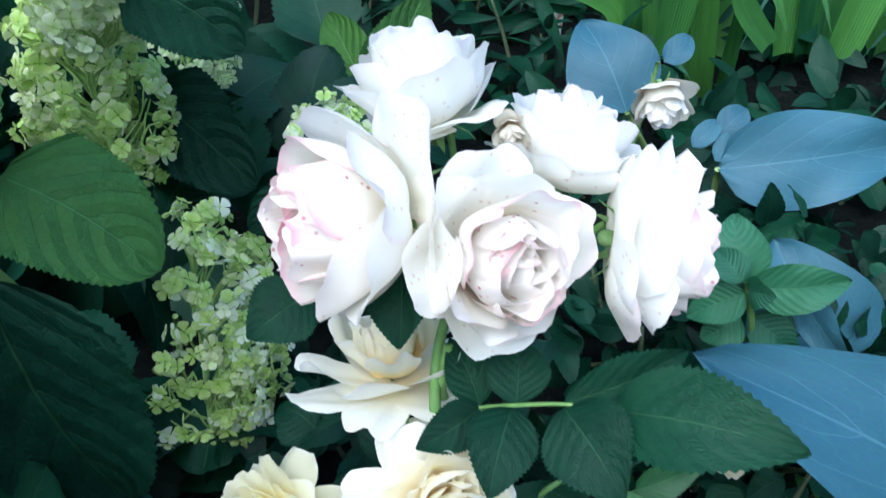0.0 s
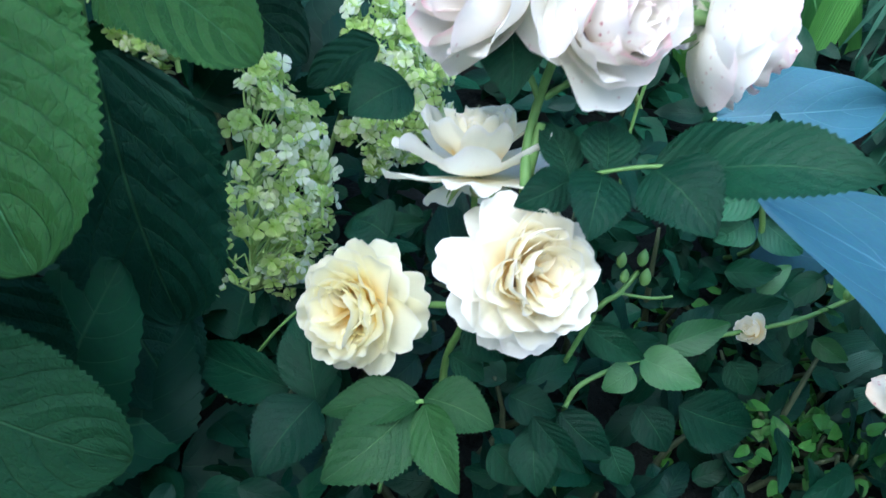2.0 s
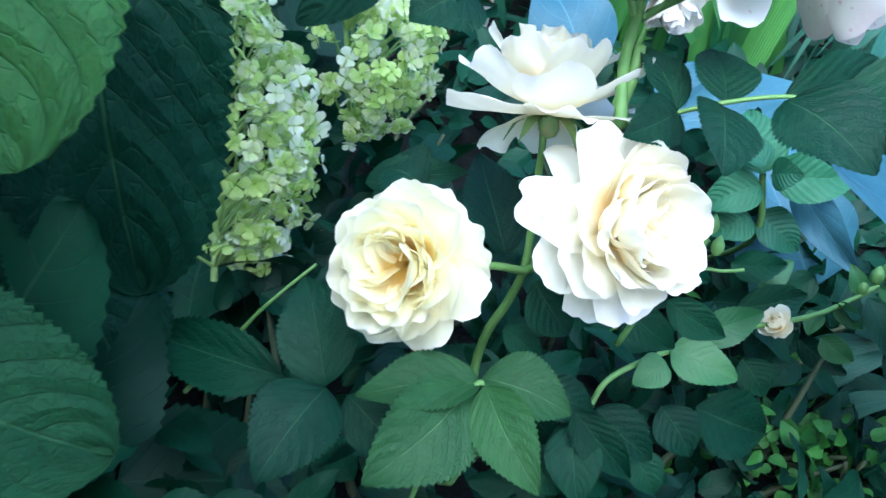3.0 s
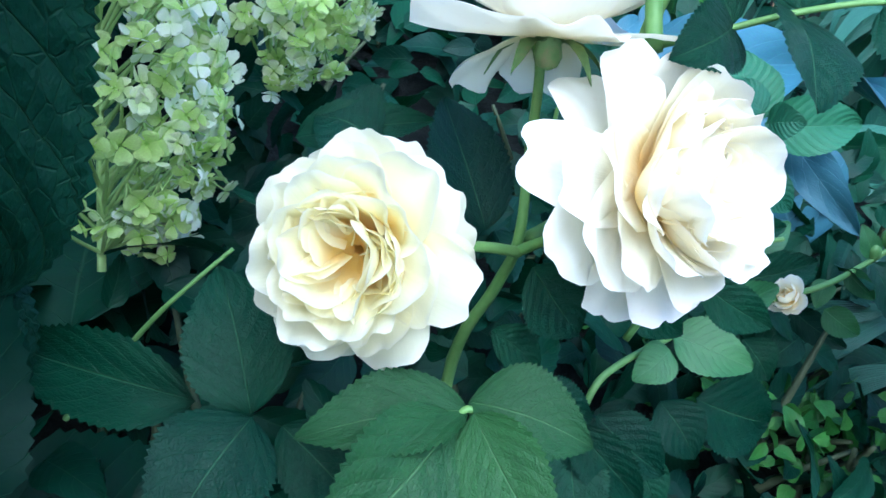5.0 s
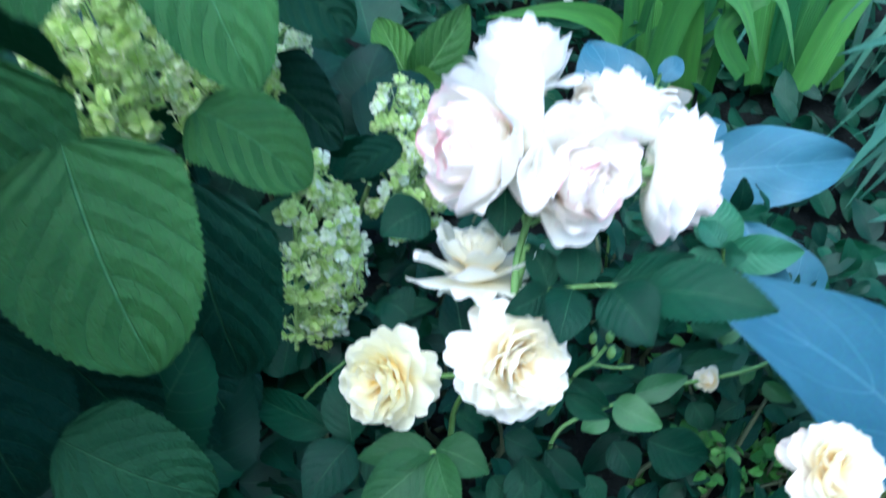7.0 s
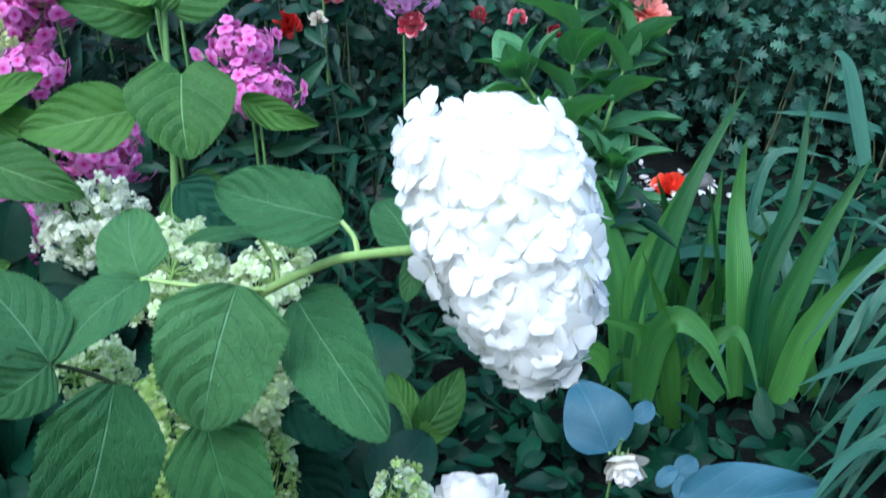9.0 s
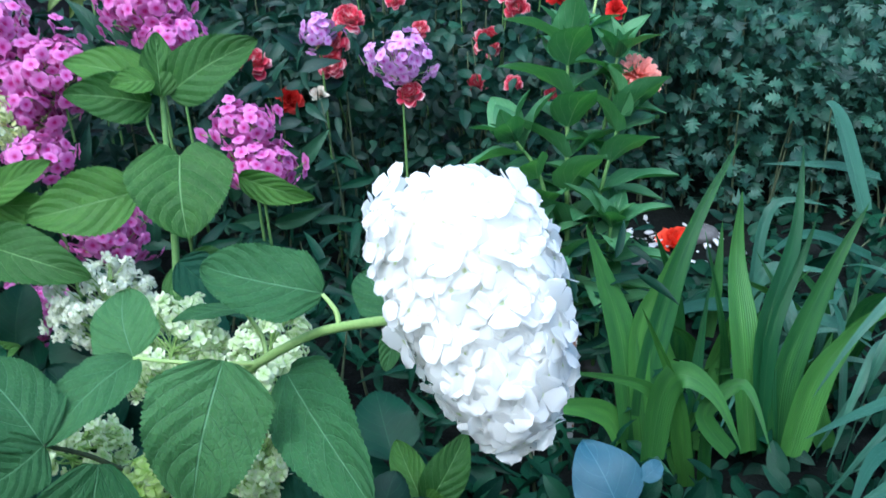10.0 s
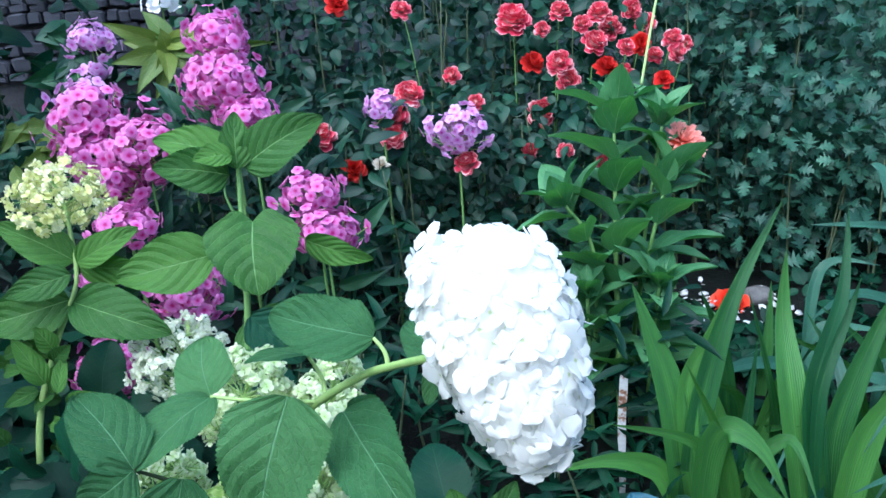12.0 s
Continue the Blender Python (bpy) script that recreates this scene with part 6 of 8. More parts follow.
blade(strap, [(0.6986, 0.7462, 0.1201), (0.5581, 0.7410, 0.1974), (0.4399, 0.6454, 0.1504)], 0.0297, (0.0519, -0.2263, 0.9727), STRAP_SKIN)
blade(strap, [(0.7205, 0.8522, 0.1810), (0.5862, 0.8142, 0.2132), (0.5020, 0.7165, 0.1634)], 0.0349, (0.0519, -0.2263, 0.9727), STRAP_SKIN)
blade(strap, [(0.7736, 0.9986, 0.2125), (0.6273, 0.9335, 0.2074), (0.4991, 0.8658, 0.1987)], 0.0295, (0.0519, -0.2263, 0.9727), STRAP_SKIN)
blade(strap, [(0.6747, 0.6544, 0.0788), (0.5745, 0.6673, 0.0960), (0.5100, 0.6599, 0.0855)], 0.0297, (0.0519, -0.2263, 0.9727), STRAP_SKIN)
blade(strap, [(0.3361, 0.4284, 0.035), (0.3564, 0.4131, 0.07), (0.3881, 0.3959, 0.095)], 0.0371, (-0.1378, -0.3500, 0.9300), STRAP_SKIN)
blade(strap, [(0.3302, 0.3963, 0.035), (0.3615, 0.3942, 0.07), (0.4513, 0.4176, 0.095)], 0.0268, (-0.1378, -0.3500, 0.9300), STRAP_SKIN)
blade(strap, [(0.4388, 0.4983, 0.035), (0.468, 0.4995, 0.07), (0.5434, 0.5171, 0.095)], 0.0282, (-0.1378, -0.3500, 0.9300), STRAP_SKIN)
blade(strap, [(0.4687, 0.6139, 0.035), (0.4947, 0.5905, 0.07), (0.5761, 0.5633, 0.095)], 0.0282, (-0.1378, -0.3500, 0.9300), STRAP_SKIN)
blade(strap, [(0.3214, 0.3608, 0.035), (0.3453, 0.3525, 0.07), (0.3866, 0.3357, 0.095)], 0.0273, (-0.1378, -0.3500, 0.9300), STRAP_SKIN)
rng = random.Random(15)
for k in range(16):                                # long straps that hang over from the clump behind
    foot = Vector((rng.uniform(0.74, 0.95), rng.uniform(0.75, 1.15), 0.0))
    tip = Vector((rng.uniform(0.42, 0.64), foot.y - rng.uniform(0.05, 0.22), rng.uniform(0.04, 0.2)))
    crown = foot.lerp(tip, 0.42) + Vector((0, 0, rng.uniform(0.16, 0.28)))
    blade(strap, [foot, foot.lerp(crown, 0.6) + Vector((0.02, 0, 0.05)), crown, crown.lerp(tip, 0.55) + Vector((0, 0, 0.03)), tip], rng.uniform(0.030, 0.044), (-0.35, -0.45, 0.85), STRAP_SKIN)

# ---------------------------------------------------------------- zinnia
zinnia = thing("zinnia", (0.2, 1.36, 0.05), "zinnia with pairs of broad pointed leaves and one salmon flower", "zinnia")


def zinnia_shoot(points, radii, pairs, size, seed, first=0.35, crown=4):
    """A zinnia stem that bears crossed pairs of clasping leaves and ends in a cup of upright young ones."""
    rng = random.Random(seed)
    pts = [Vector(p) for p in points]
    stem(zinnia, [tuple(p) for p in pts], radii, STEM_SKIN)
    lengths = [(pts[i + 1] - pts[i]).length for i in range(len(pts) - 1)]
    turn = rng.uniform(0, 90)

    def at(t):
        d = t * sum(lengths)
        for i, w in enumerate(lengths):
            if d <= w or i == len(lengths) - 1:
                return pts[i].lerp(pts[i + 1], min(1.0, d / w)), (pts[i + 1] - pts[i]).normalized()
            d -= w

    for k in range(pairs + crown):
        young = k >= pairs
        t = 1.0 if young else first + (1 - first) * (k / max(1, pairs - 0.5)) ** 0.85
        p, up = at(t)
        fr = frame_from(up, turn + 88 * k)
        for side in (0, 180):
            j = k - pairs + 1
            lean = radians((66 - 12 * j if young else 84 - 18 * t) + rng.uniform(-12, 12))
            long = size * ((0.96 - 0.13 * j) if young else (1.0 - 0.12 * t)) * rng.uniform(0.85, 1.12)
            m = fr @ pose(0, 0, 0, 0, 0, side + rng.uniform(-14, 14))
            out, high = (m.to_3x3() @ Vector((1, 0, 0))), (m.to_3x3() @ Vector((0, 0, 1)))
            d = out * math.sin(lean) + high * math.cos(lean)
            face = high * math.sin(lean) - out * math.cos(lean)
            leaf(zinnia, ZINNIA_LEAVES, p + out * 0.003, p + out * 0.003 + d * long, long * rng.uniform(0.54, 0.66), face)


zinnia_shoot([(0.2006, 1.2429, 0.0), (0.1993, 1.2966, 0.2153), (0.1987, 1.3606, 0.4212), (0.2005, 1.4113, 0.5837), (0.2010, 1.4400, 0.6800)], [0.006, 0.006, 0.005, 0.004, 0.003], 8, 0.165, 71, 0.30, 5)
zinnia_shoot([(0.2300, 1.3690, 0.0), (0.2390, 1.3800, 0.25), (0.2666, 1.3711, 0.4282), (0.3000, 1.3950, 0.5600)], [0.005, 0.005, 0.004, 0.003], 6, 0.150, 72, 0.35, 5)
zinnia_shoot([(0.1390, 1.3470, 0.0), (0.1550, 1.3400, 0.22), (0.1538, 1.3533, 0.4300), (0.1000, 1.3600, 0.5250)], [0.005, 0.005, 0.004, 0.003], 6, 0.150, 73, 0.35, 5)
zinnia_shoot([(0.2400, 1.4500, 0.10), (0.2650, 1.4500, 0.42), (0.2950, 1.4350, 0.6650)], [0.005, 0.004, 0.003], 4, 0.130, 74, 0.50, 5)
zinnia_shoot([(0.1500, 1.3250, 0.0), (0.1450, 1.3150, 0.18), (0.1380, 1.3050, 0.3500)], [0.004, 0.004, 0.003], 5, 0.130, 75, 0.30)
zinnia_shoot([(0.2550, 1.3300, 0.0), (0.2650, 1.3200, 0.20), (0.2780, 1.3100, 0.3700)], [0.004, 0.004, 0.003], 5, 0.130, 76, 0.30)
stem(zinnia, [(0.3165, 1.4369, 0.6204), (0.3095, 1.4194, 0.5666), (0.2666, 1.3711, 0.4282)], [0.003, 0.003, 0.003], STEM_SKIN)
bloom(zinnia, (0.3394, 1.4444, 0.6353), (0.2060, -0.5268, 0.8247), 0.0499, 61, "zinnia", SALMON_PETAL, SALMON_PETAL, name="zinnia_bloom", label="salmon pink zinnia bloom", detail=0.6, fall=0)
# ---------------------------------------------------------------- phlox
phlox_pink = thing("phlox", (-0.5, 1.5, 0.0), "tall phlox with domed magenta-pink flower heads", "phlox", "pink phlox")
flower_head(phlox_pink, (-0.6493, 1.5790, 0.8834), (0.0611, -0.0334, 0.9976), 0.1124, 0.1312, 0.0325, 97, PINK_PHLOX, 200, templates=PHLOX_FLORETS, low=0.72, wild=0.5, lump=0.9, apart=True)
stem(phlox_pink, [(-0.6493, 1.5790, 0.8834), (-0.623, 1.579, 0.1)], [.0025, .004])
flower_head(phlox_pink, (-0.6320, 1.5289, 0.7832), (0.0611, -0.0334, 0.9976), 0.1483, 0.1817, 0.0321, 182, PINK_PHLOX, 201, templates=PHLOX_FLORETS, low=0.72, wild=0.5, lump=0.9, apart=True)
stem(phlox_pink, [(-0.6320, 1.5289, 0.7832), (-0.607, 1.529, 0.1)], [.0025, .004])
flower_head(phlox_pink, (-0.5680, 1.4852, 0.7190), (0.0611, -0.0334, 0.9976), 0.0851, 0.1276, 0.0316, 76, PINK_PHLOX, 202, templates=PHLOX_FLORETS, low=0.72, wild=0.5, lump=0.9, apart=True)
stem(phlox_pink, [(-0.5680, 1.4852, 0.7190), (-0.545, 1.485, 0.1)], [.0025, .004])
phlox_pink_a = thing("phlox", (-0.933, 1.542, 0.0), "tall phlox with domed magenta-pink flower heads", "phlox", "pink phlox")
flower_head(phlox_pink_a, (-0.9720, 1.5417, 0.7216), (0.0611, -0.0334, 0.9976), 0.1283, 0.1684, 0.0334, 135, PINK_PHLOX, 203, templates=PHLOX_FLORETS, low=0.72, wild=0.5, lump=0.9, apart=True)
stem(phlox_pink_a, [(-0.9720, 1.5417, 0.7216), (-0.933, 1.542, 0.1)], [.0025, .004])
flower_head(phlox_pink_a, (-0.9380, 1.5006, 0.6437), (0.0611, -0.0334, 0.9976), 0.1143, 0.1733, 0.0330, 127, PINK_PHLOX, 204, templates=PHLOX_FLORETS, low=0.72, wild=0.5, lump=0.9, apart=True)
stem(phlox_pink_a, [(-0.9380, 1.5006, 0.6437), (-0.900, 1.501, 0.1)], [.0025, .004])
phlox_pink_b = thing("phlox", (-0.784, 1.487, 0.0), "tall phlox with domed magenta-pink flower heads", "phlox", "pink phlox")
flower_head(phlox_pink_b, (-0.8165, 1.4872, 0.6544), (0.0611, -0.0334, 0.9976), 0.1374, 0.1443, 0.0325, 131, PINK_PHLOX, 205, templates=PHLOX_FLORETS, low=0.72, wild=0.5, lump=0.9, apart=True)
stem(phlox_pink_b, [(-0.8165, 1.4872, 0.6544), (-0.784, 1.487, 0.1)], [.0025, .004])
flower_head(phlox_pink_b, (-0.8853, 1.4676, 0.5845), (0.0611, -0.0334, 0.9976), 0.1256, 0.1451, 0.0327, 119, PINK_PHLOX, 206, templates=PHLOX_FLORETS, low=0.72, wild=0.5, lump=0.9, apart=True)
stem(phlox_pink_b, [(-0.8853, 1.4676, 0.5845), (-0.850, 1.468, 0.1)], [.0025, .004])
flower_head(phlox_pink_b, (-0.8331, 1.3869, 0.5078), (0.0611, -0.0334, 0.9976), 0.0790, 0.1404, 0.0316, 77, PINK_PHLOX, 207, templates=PHLOX_FLORETS, low=0.72, wild=0.5, lump=0.9, apart=True)
stem(phlox_pink_b, [(-0.8331, 1.3869, 0.5078), (-0.800, 1.387, 0.1)], [.0025, .004])
phlox_pink_c = thing("phlox", (-0.661, 1.312, 0.0), "tall phlox with domed magenta-pink flower heads", "phlox", "pink phlox")
flower_head(phlox_pink_c, (-0.6887, 1.3115, 0.3776), (0.0611, -0.0334, 0.9976), 0.1300, 0.1427, 0.0307, 137, PINK_PHLOX, 208, templates=PHLOX_FLORETS, low=0.72, wild=0.5, lump=0.9, apart=True)
stem(phlox_pink_c, [(-0.6887, 1.3115, 0.3776), (-0.661, 1.312, 0.1)], [.0025, .004])
flower_head(phlox_pink_c, (-0.8194, 1.2045, 0.2546), (0.0611, -0.0334, 0.9976), 0.1033, 0.1326, 0.0299, 107, PINK_PHLOX, 209, templates=PHLOX_FLORETS, low=0.72, wild=0.5, lump=0.9, apart=True)
stem(phlox_pink_c, [(-0.8194, 1.2045, 0.2546), (-0.787, 1.204, 0.1)], [.0025, .004])
flower_head(phlox_pink_c, (-0.8900, 1.3485, 0.4066), (0.0611, -0.0334, 0.9976), 0.0365, 0.0766, 0.0316, 30, PINK_PHLOX, 212, templates=PHLOX_FLORETS, low=0.72, wild=0.5, lump=0.9, apart=True)
stem(phlox_pink_c, [(-0.8900, 1.3485, 0.4066), (-0.854, 1.348, 0.1)], [.0025, .004])
phlox_pink_d = thing("phlox", (-0.403, 1.401, 0.0), "tall phlox with domed magenta-pink flower heads", "phlox", "pink phlox")
flower_head(phlox_pink_d, (-0.4198, 1.4012, 0.5596), (0.0611, -0.0334, 0.9976), 0.0827, 0.1303, 0.0307, 79, PINK_PHLOX, 210, templates=PHLOX_FLORETS, low=0.72, wild=0.5, lump=0.9, apart=True)
stem(phlox_pink_d, [(-0.4198, 1.4012, 0.5596), (-0.403, 1.401, 0.1)], [.0025, .004])
flower_head(phlox_pink_d, (-0.3906, 1.3507, 0.4874), (0.0611, -0.0334, 0.9976), 0.1045, 0.1403, 0.0302, 112, PINK_PHLOX, 211, templates=PHLOX_FLORETS, low=0.72, wild=0.5, lump=0.9, apart=True)
stem(phlox_pink_d, [(-0.3906, 1.3507, 0.4874), (-0.375, 1.351, 0.1)], [.0025, .004])
phlox_lilac = thing("phlox", (-0.8, 1.9, 0.05), "phlox with lilac purple flower heads and yellowing leaves", "phlox")
flower_head(phlox_lilac, (-1.1699, 1.9872, 0.8766), (0.0611, -0.0334, 0.9976), 0.0932, 0.1320, 0.0326, 56, LILAC_PHLOX, 230, templates=PHLOX_FLORETS, low=0.62, wild=0.5, lump=0.8, apart=True)
stem(phlox_lilac, [(-1.1699, 1.9872, 0.8766), (-1.123, 1.987, 0.1)], [.0025, .004])
flower_head(phlox_lilac, (-1.0783, 1.7489, 0.7520), (0.0611, -0.0334, 0.9976), 0.0851, 0.1276, 0.0298, 60, LILAC_PHLOX, 231, templates=PHLOX_FLORETS, low=0.62, wild=0.5, lump=0.8, apart=True)
stem(phlox_lilac, [(-1.0783, 1.7489, 0.7520), (-1.035, 1.749, 0.1)], [.0025, .004])
flower_head(phlox_lilac, (-0.9371, 1.9051, 0.8593), (0.0611, -0.0334, 0.9976), 0.0743, 0.0817, 0.0312, 30, LILAC_PHLOX, 232, templates=PHLOX_FLORETS, low=0.62, wild=0.5, lump=0.8, apart=True)
stem(phlox_lilac, [(-0.9371, 1.9051, 0.8593), (-0.900, 1.905, 0.1)], [.0025, .004])
flower_head(phlox_lilac, (-1.1535, 1.9627, 0.7911), (0.0611, -0.0334, 0.9976), 0.0466, 0.0621, 0.0326, 20, LILAC_PHLOX, 233, templates=PHLOX_FLORETS, low=0.62, wild=0.5, lump=0.8, apart=True)
stem(phlox_lilac, [(-1.1535, 1.9627, 0.7911), (-1.107, 1.963, 0.1)], [.0025, .004])
flower_head(phlox_lilac, (-0.1434, 1.7397, 0.6232), (0.0611, -0.0334, 0.9976), 0.1160, 0.1501, 0.0286, 103, LILAC_PHLOX, 234, templates=PHLOX_FLORETS, low=0.62, wild=0.5, lump=0.8, apart=True)
stem(phlox_lilac, [(-0.1434, 1.7397, 0.6232), (-0.138, 1.740, 0.1)], [.0025, .004])
flower_head(phlox_lilac, (-0.3250, 1.7368, 0.6858), (0.0611, -0.0334, 0.9976), 0.0819, 0.0819, 0.0286, 40, LILAC_PHLOX, 235, templates=PHLOX_FLORETS, low=0.62, wild=0.5, lump=0.8, apart=True)
stem(phlox_lilac, [(-0.3250, 1.7368, 0.6858), (-0.312, 1.737, 0.1)], [.0025, .004])
flower_head(phlox_lilac, (-0.8828, 1.8368, 0.9575), (0.0611, -0.0334, 0.9976), 0.0400, 0.0900, 0.0360, 14, WHITE_PHLOX, 236, templates=PHLOX_FLORETS, low=0.62, wild=0.5, lump=0.8, apart=True)
stem(phlox_lilac, [(-0.8828, 1.8368, 0.9575), (-0.848, 1.837, 0.1)], [.0025, .004])
leaf(phlox_lilac, LIME_LEAVES, (-0.8345, 1.7022, 0.8445), (-0.9271, 1.6118, 0.8278), 0.0451, (0.6864, -0.7210, 0.0952))
leaf(phlox_lilac, LIME_LEAVES, (-0.8263, 1.7051, 0.8505), (-0.8822, 1.6261, 0.7542), 0.0496, (0.2410, -0.8143, 0.5280))
leaf(phlox_lilac, LIME_LEAVES, (-0.8181, 1.7080, 0.8564), (-0.8515, 1.6558, 0.7358), 0.0475, (0.6741, -0.7275, 0.1278))
leaf(phlox_lilac, LIME_LEAVES, (-0.8340, 1.7083, 0.8638), (-0.9468, 1.6384, 0.9211), 0.0465, (0.4232, -0.8751, -0.2345))
leaf(phlox_lilac, LIME_LEAVES, (-0.8264, 1.7031, 0.8440), (-0.8247, 1.6785, 0.9001), 0.0498, (0.7654, -0.5804, -0.2782))
leaf(phlox_lilac, LIME_LEAVES, (-0.8182, 1.7059, 0.8500), (-0.7685, 1.6845, 0.7952), 0.0458, (0.1286, -0.8783, 0.4605))
leaf(phlox_lilac, LIME_LEAVES, (-0.8342, 1.7063, 0.8574), (-0.6196, 1.6701, 0.8935), 0.0490, (-0.2106, -0.9203, 0.3295))
leaf(phlox_lilac, LIME_LEAVES, (-0.8259, 1.7091, 0.8634), (-0.5599, 1.6970, 0.8544), 0.0475, (-0.0522, -0.9717, -0.2306))
leaf(phlox_lilac, LIME_LEAVES, (-0.8184, 1.7039, 0.8436), (-0.9296, 1.6887, 0.8726), 0.0469, (0.2089, -0.9258, 0.3150))
leaf(phlox_lilac, LIME_LEAVES, (-0.8343, 1.7043, 0.8509), (-0.7923, 1.6121, 0.7752), 0.0496, (0.5986, -0.3280, 0.7308))
leaf(phlox_lilac, LIME_LEAVES, (-0.8261, 1.7071, 0.8569), (-0.6854, 1.6755, 0.8351), 0.0456, (-0.2045, -0.9744, 0.0938))
leaf(phlox_lilac, LIME_LEAVES, (-0.8179, 1.7100, 0.8629), (-0.8811, 1.7157, 0.9404), 0.0495, (0.4981, -0.7345, 0.4609))
leaf(phlox_lilac, PHLOX_LEAVES, (-1.2371, 2.0042, 0.7883), (-1.1984, 1.9493, 0.7659), 0.0746, (-0.2386, -0.5060, 0.8289))
leaf(phlox_lilac, PHLOX_LEAVES, (-1.2017, 2.0382, 0.8835), (-1.2696, 1.9418, 0.7699), 0.0731, (0.5231, -0.7782, 0.3475))
leaf(phlox_lilac, PHLOX_LEAVES, (-1.2043, 2.0343, 0.8722), (-1.2660, 1.9775, 0.8834), 0.0723, (0.6809, -0.7312, 0.0411))
leaf(phlox_lilac, PHLOX_LEAVES, (-1.2400, 2.0348, 0.8879), (-1.3206, 1.9701, 0.8812), 0.0797, (0.5357, -0.7138, 0.4511))
leaf(phlox_lilac, PHLOX_LEAVES, (-1.2194, 2.0308, 0.8667), (-1.1947, 1.9905, 0.8969), 0.0728, (0.3131, -0.4389, -0.8422))
leaf(phlox_lilac, PHLOX_LEAVES, (-1.2893, 2.0301, 0.8923), (-1.1790, 1.9885, 0.8845), 0.0756, (-0.2983, -0.8671, 0.3989))
leaf(phlox_lilac, PHLOX_LEAVES, (-1.1979, 2.0028, 0.7682), (-1.3077, 1.9369, 0.7692), 0.0723, (0.5124, -0.8518, 0.1092))
leaf(phlox_lilac, PHLOX_LEAVES, (-1.2292, 2.0278, 0.8612), (-1.1659, 1.9655, 0.8052), 0.0818, (-0.3628, -0.7992, 0.4793))
leaf(phlox_lilac, PHLOX_LEAVES, (-1.2057, 2.0263, 0.8470), (-1.2890, 1.9792, 0.8979), 0.0775, (0.3259, -0.8973, -0.2978))
leaf(phlox_lilac, PHLOX_LEAVES, (-1.2971, 2.0166, 0.8519), (-1.2361, 1.9930, 0.9214), 0.0735, (0.3143, -0.7801, -0.5410))
leaf(phlox_lilac, PHLOX_LEAVES, (-1.2671, 2.0194, 0.8490), (-1.1915, 1.9735, 0.8409), 0.0736, (-0.4396, -0.7964, 0.4154))
leaf(phlox_lilac, PHLOX_LEAVES, (-1.2526, 2.0042, 0.7943), (-1.3579, 1.9309, 0.7698), 0.0823, (0.5836, -0.7031, -0.4062))
leaf(phlox_lilac, LIME_LEAVES, (-1.0717, 1.5788, 0.7108), (-1.0451, 1.5084, 0.6435), 0.0354, (0.1825, -0.6431, 0.7437))
leaf(phlox_lilac, LIME_LEAVES, (-1.1065, 1.5755, 0.7142), (-1.1376, 1.5049, 0.6688), 0.0380, (0.9241, -0.3799, -0.0415))
leaf(phlox_lilac, LIME_LEAVES, (-1.0580, 1.5718, 0.6831), (-0.9936, 1.5078, 0.6211), 0.0351, (-0.0890, -0.7375, 0.6695))
leaf(phlox_lilac, LIME_LEAVES, (-1.0602, 1.5647, 0.6609), (-0.9520, 1.5163, 0.6320), 0.0342, (-0.1853, -0.7754, 0.6037))
leaf(phlox_lilac, LIME_LEAVES, (-1.0811, 1.5736, 0.6978), (-1.1405, 1.5136, 0.6980), 0.0350, (0.6612, -0.6536, 0.3683))
leaf(phlox_lilac, LIME_LEAVES, (-1.0699, 1.5781, 0.7079), (-1.0170, 1.5115, 0.6423), 0.0379, (-0.1668, -0.7561, 0.6328))
leaf(phlox_lilac, LIME_LEAVES, (-1.1399, 1.5438, 0.6253), (-1.0354, 1.4928, 0.5894), 0.0373, (-0.3696, -0.9051, 0.2101))
leaf(phlox_lilac, LIME_LEAVES, (-1.0633, 1.5549, 0.6308), (-1.0840, 1.4837, 0.5796), 0.0345, (0.8214, -0.4704, 0.3224))
leaf(phlox_lilac, LIME_LEAVES, (-1.1592, 1.5667, 0.7068), (-1.1661, 1.4949, 0.6479), 0.0362, (0.9043, -0.3191, 0.2835))
leaf(phlox_lilac, LIME_LEAVES, (-1.0524, 1.5741, 0.6881), (-1.0592, 1.5020, 0.6285), 0.0380, (0.9253, -0.2900, 0.2446))
leaf(phlox_lilac, LIME_LEAVES, (-1.1139, 1.5561, 0.6547), (-0.9953, 1.5168, 0.6507), 0.0351, (-0.2578, -0.8271, 0.4994))
leaf(phlox_lilac, LIME_LEAVES, (-1.0758, 1.5578, 0.6450), (-1.1221, 1.4905, 0.6163), 0.0339, (0.7698, -0.6098, 0.1887))
leaf(phlox_lilac, LIME_LEAVES, (-1.0625, 1.5791, 0.7081), (-0.9508, 1.5327, 0.6842), 0.0338, (-0.2751, -0.8715, 0.4059))
leaf(phlox_lilac, LIME_LEAVES, (-1.1678, 1.5352, 0.6087), (-1.0913, 1.4743, 0.5521), 0.0379, (-0.2622, -0.8129, 0.5201))
leaf(phlox_pink, PHLOX_LEAVES, (-0.6419, 1.5753, 0.6991), (-0.5717, 1.5556, 0.6758), 0.0374, (-0.3046, -0.9450, -0.1191))
leaf(phlox_pink, PHLOX_LEAVES, (-1.0068, 1.3337, 0.0661), (-1.0716, 1.3357, 0.1659), 0.0371, (0.1941, -0.9702, 0.1451))
leaf(phlox_pink, PHLOX_LEAVES, (-0.4057, 1.4676, 0.2589), (-0.4458, 1.4354, 0.2388), 0.0349, (0.5623, -0.8079, 0.1763))
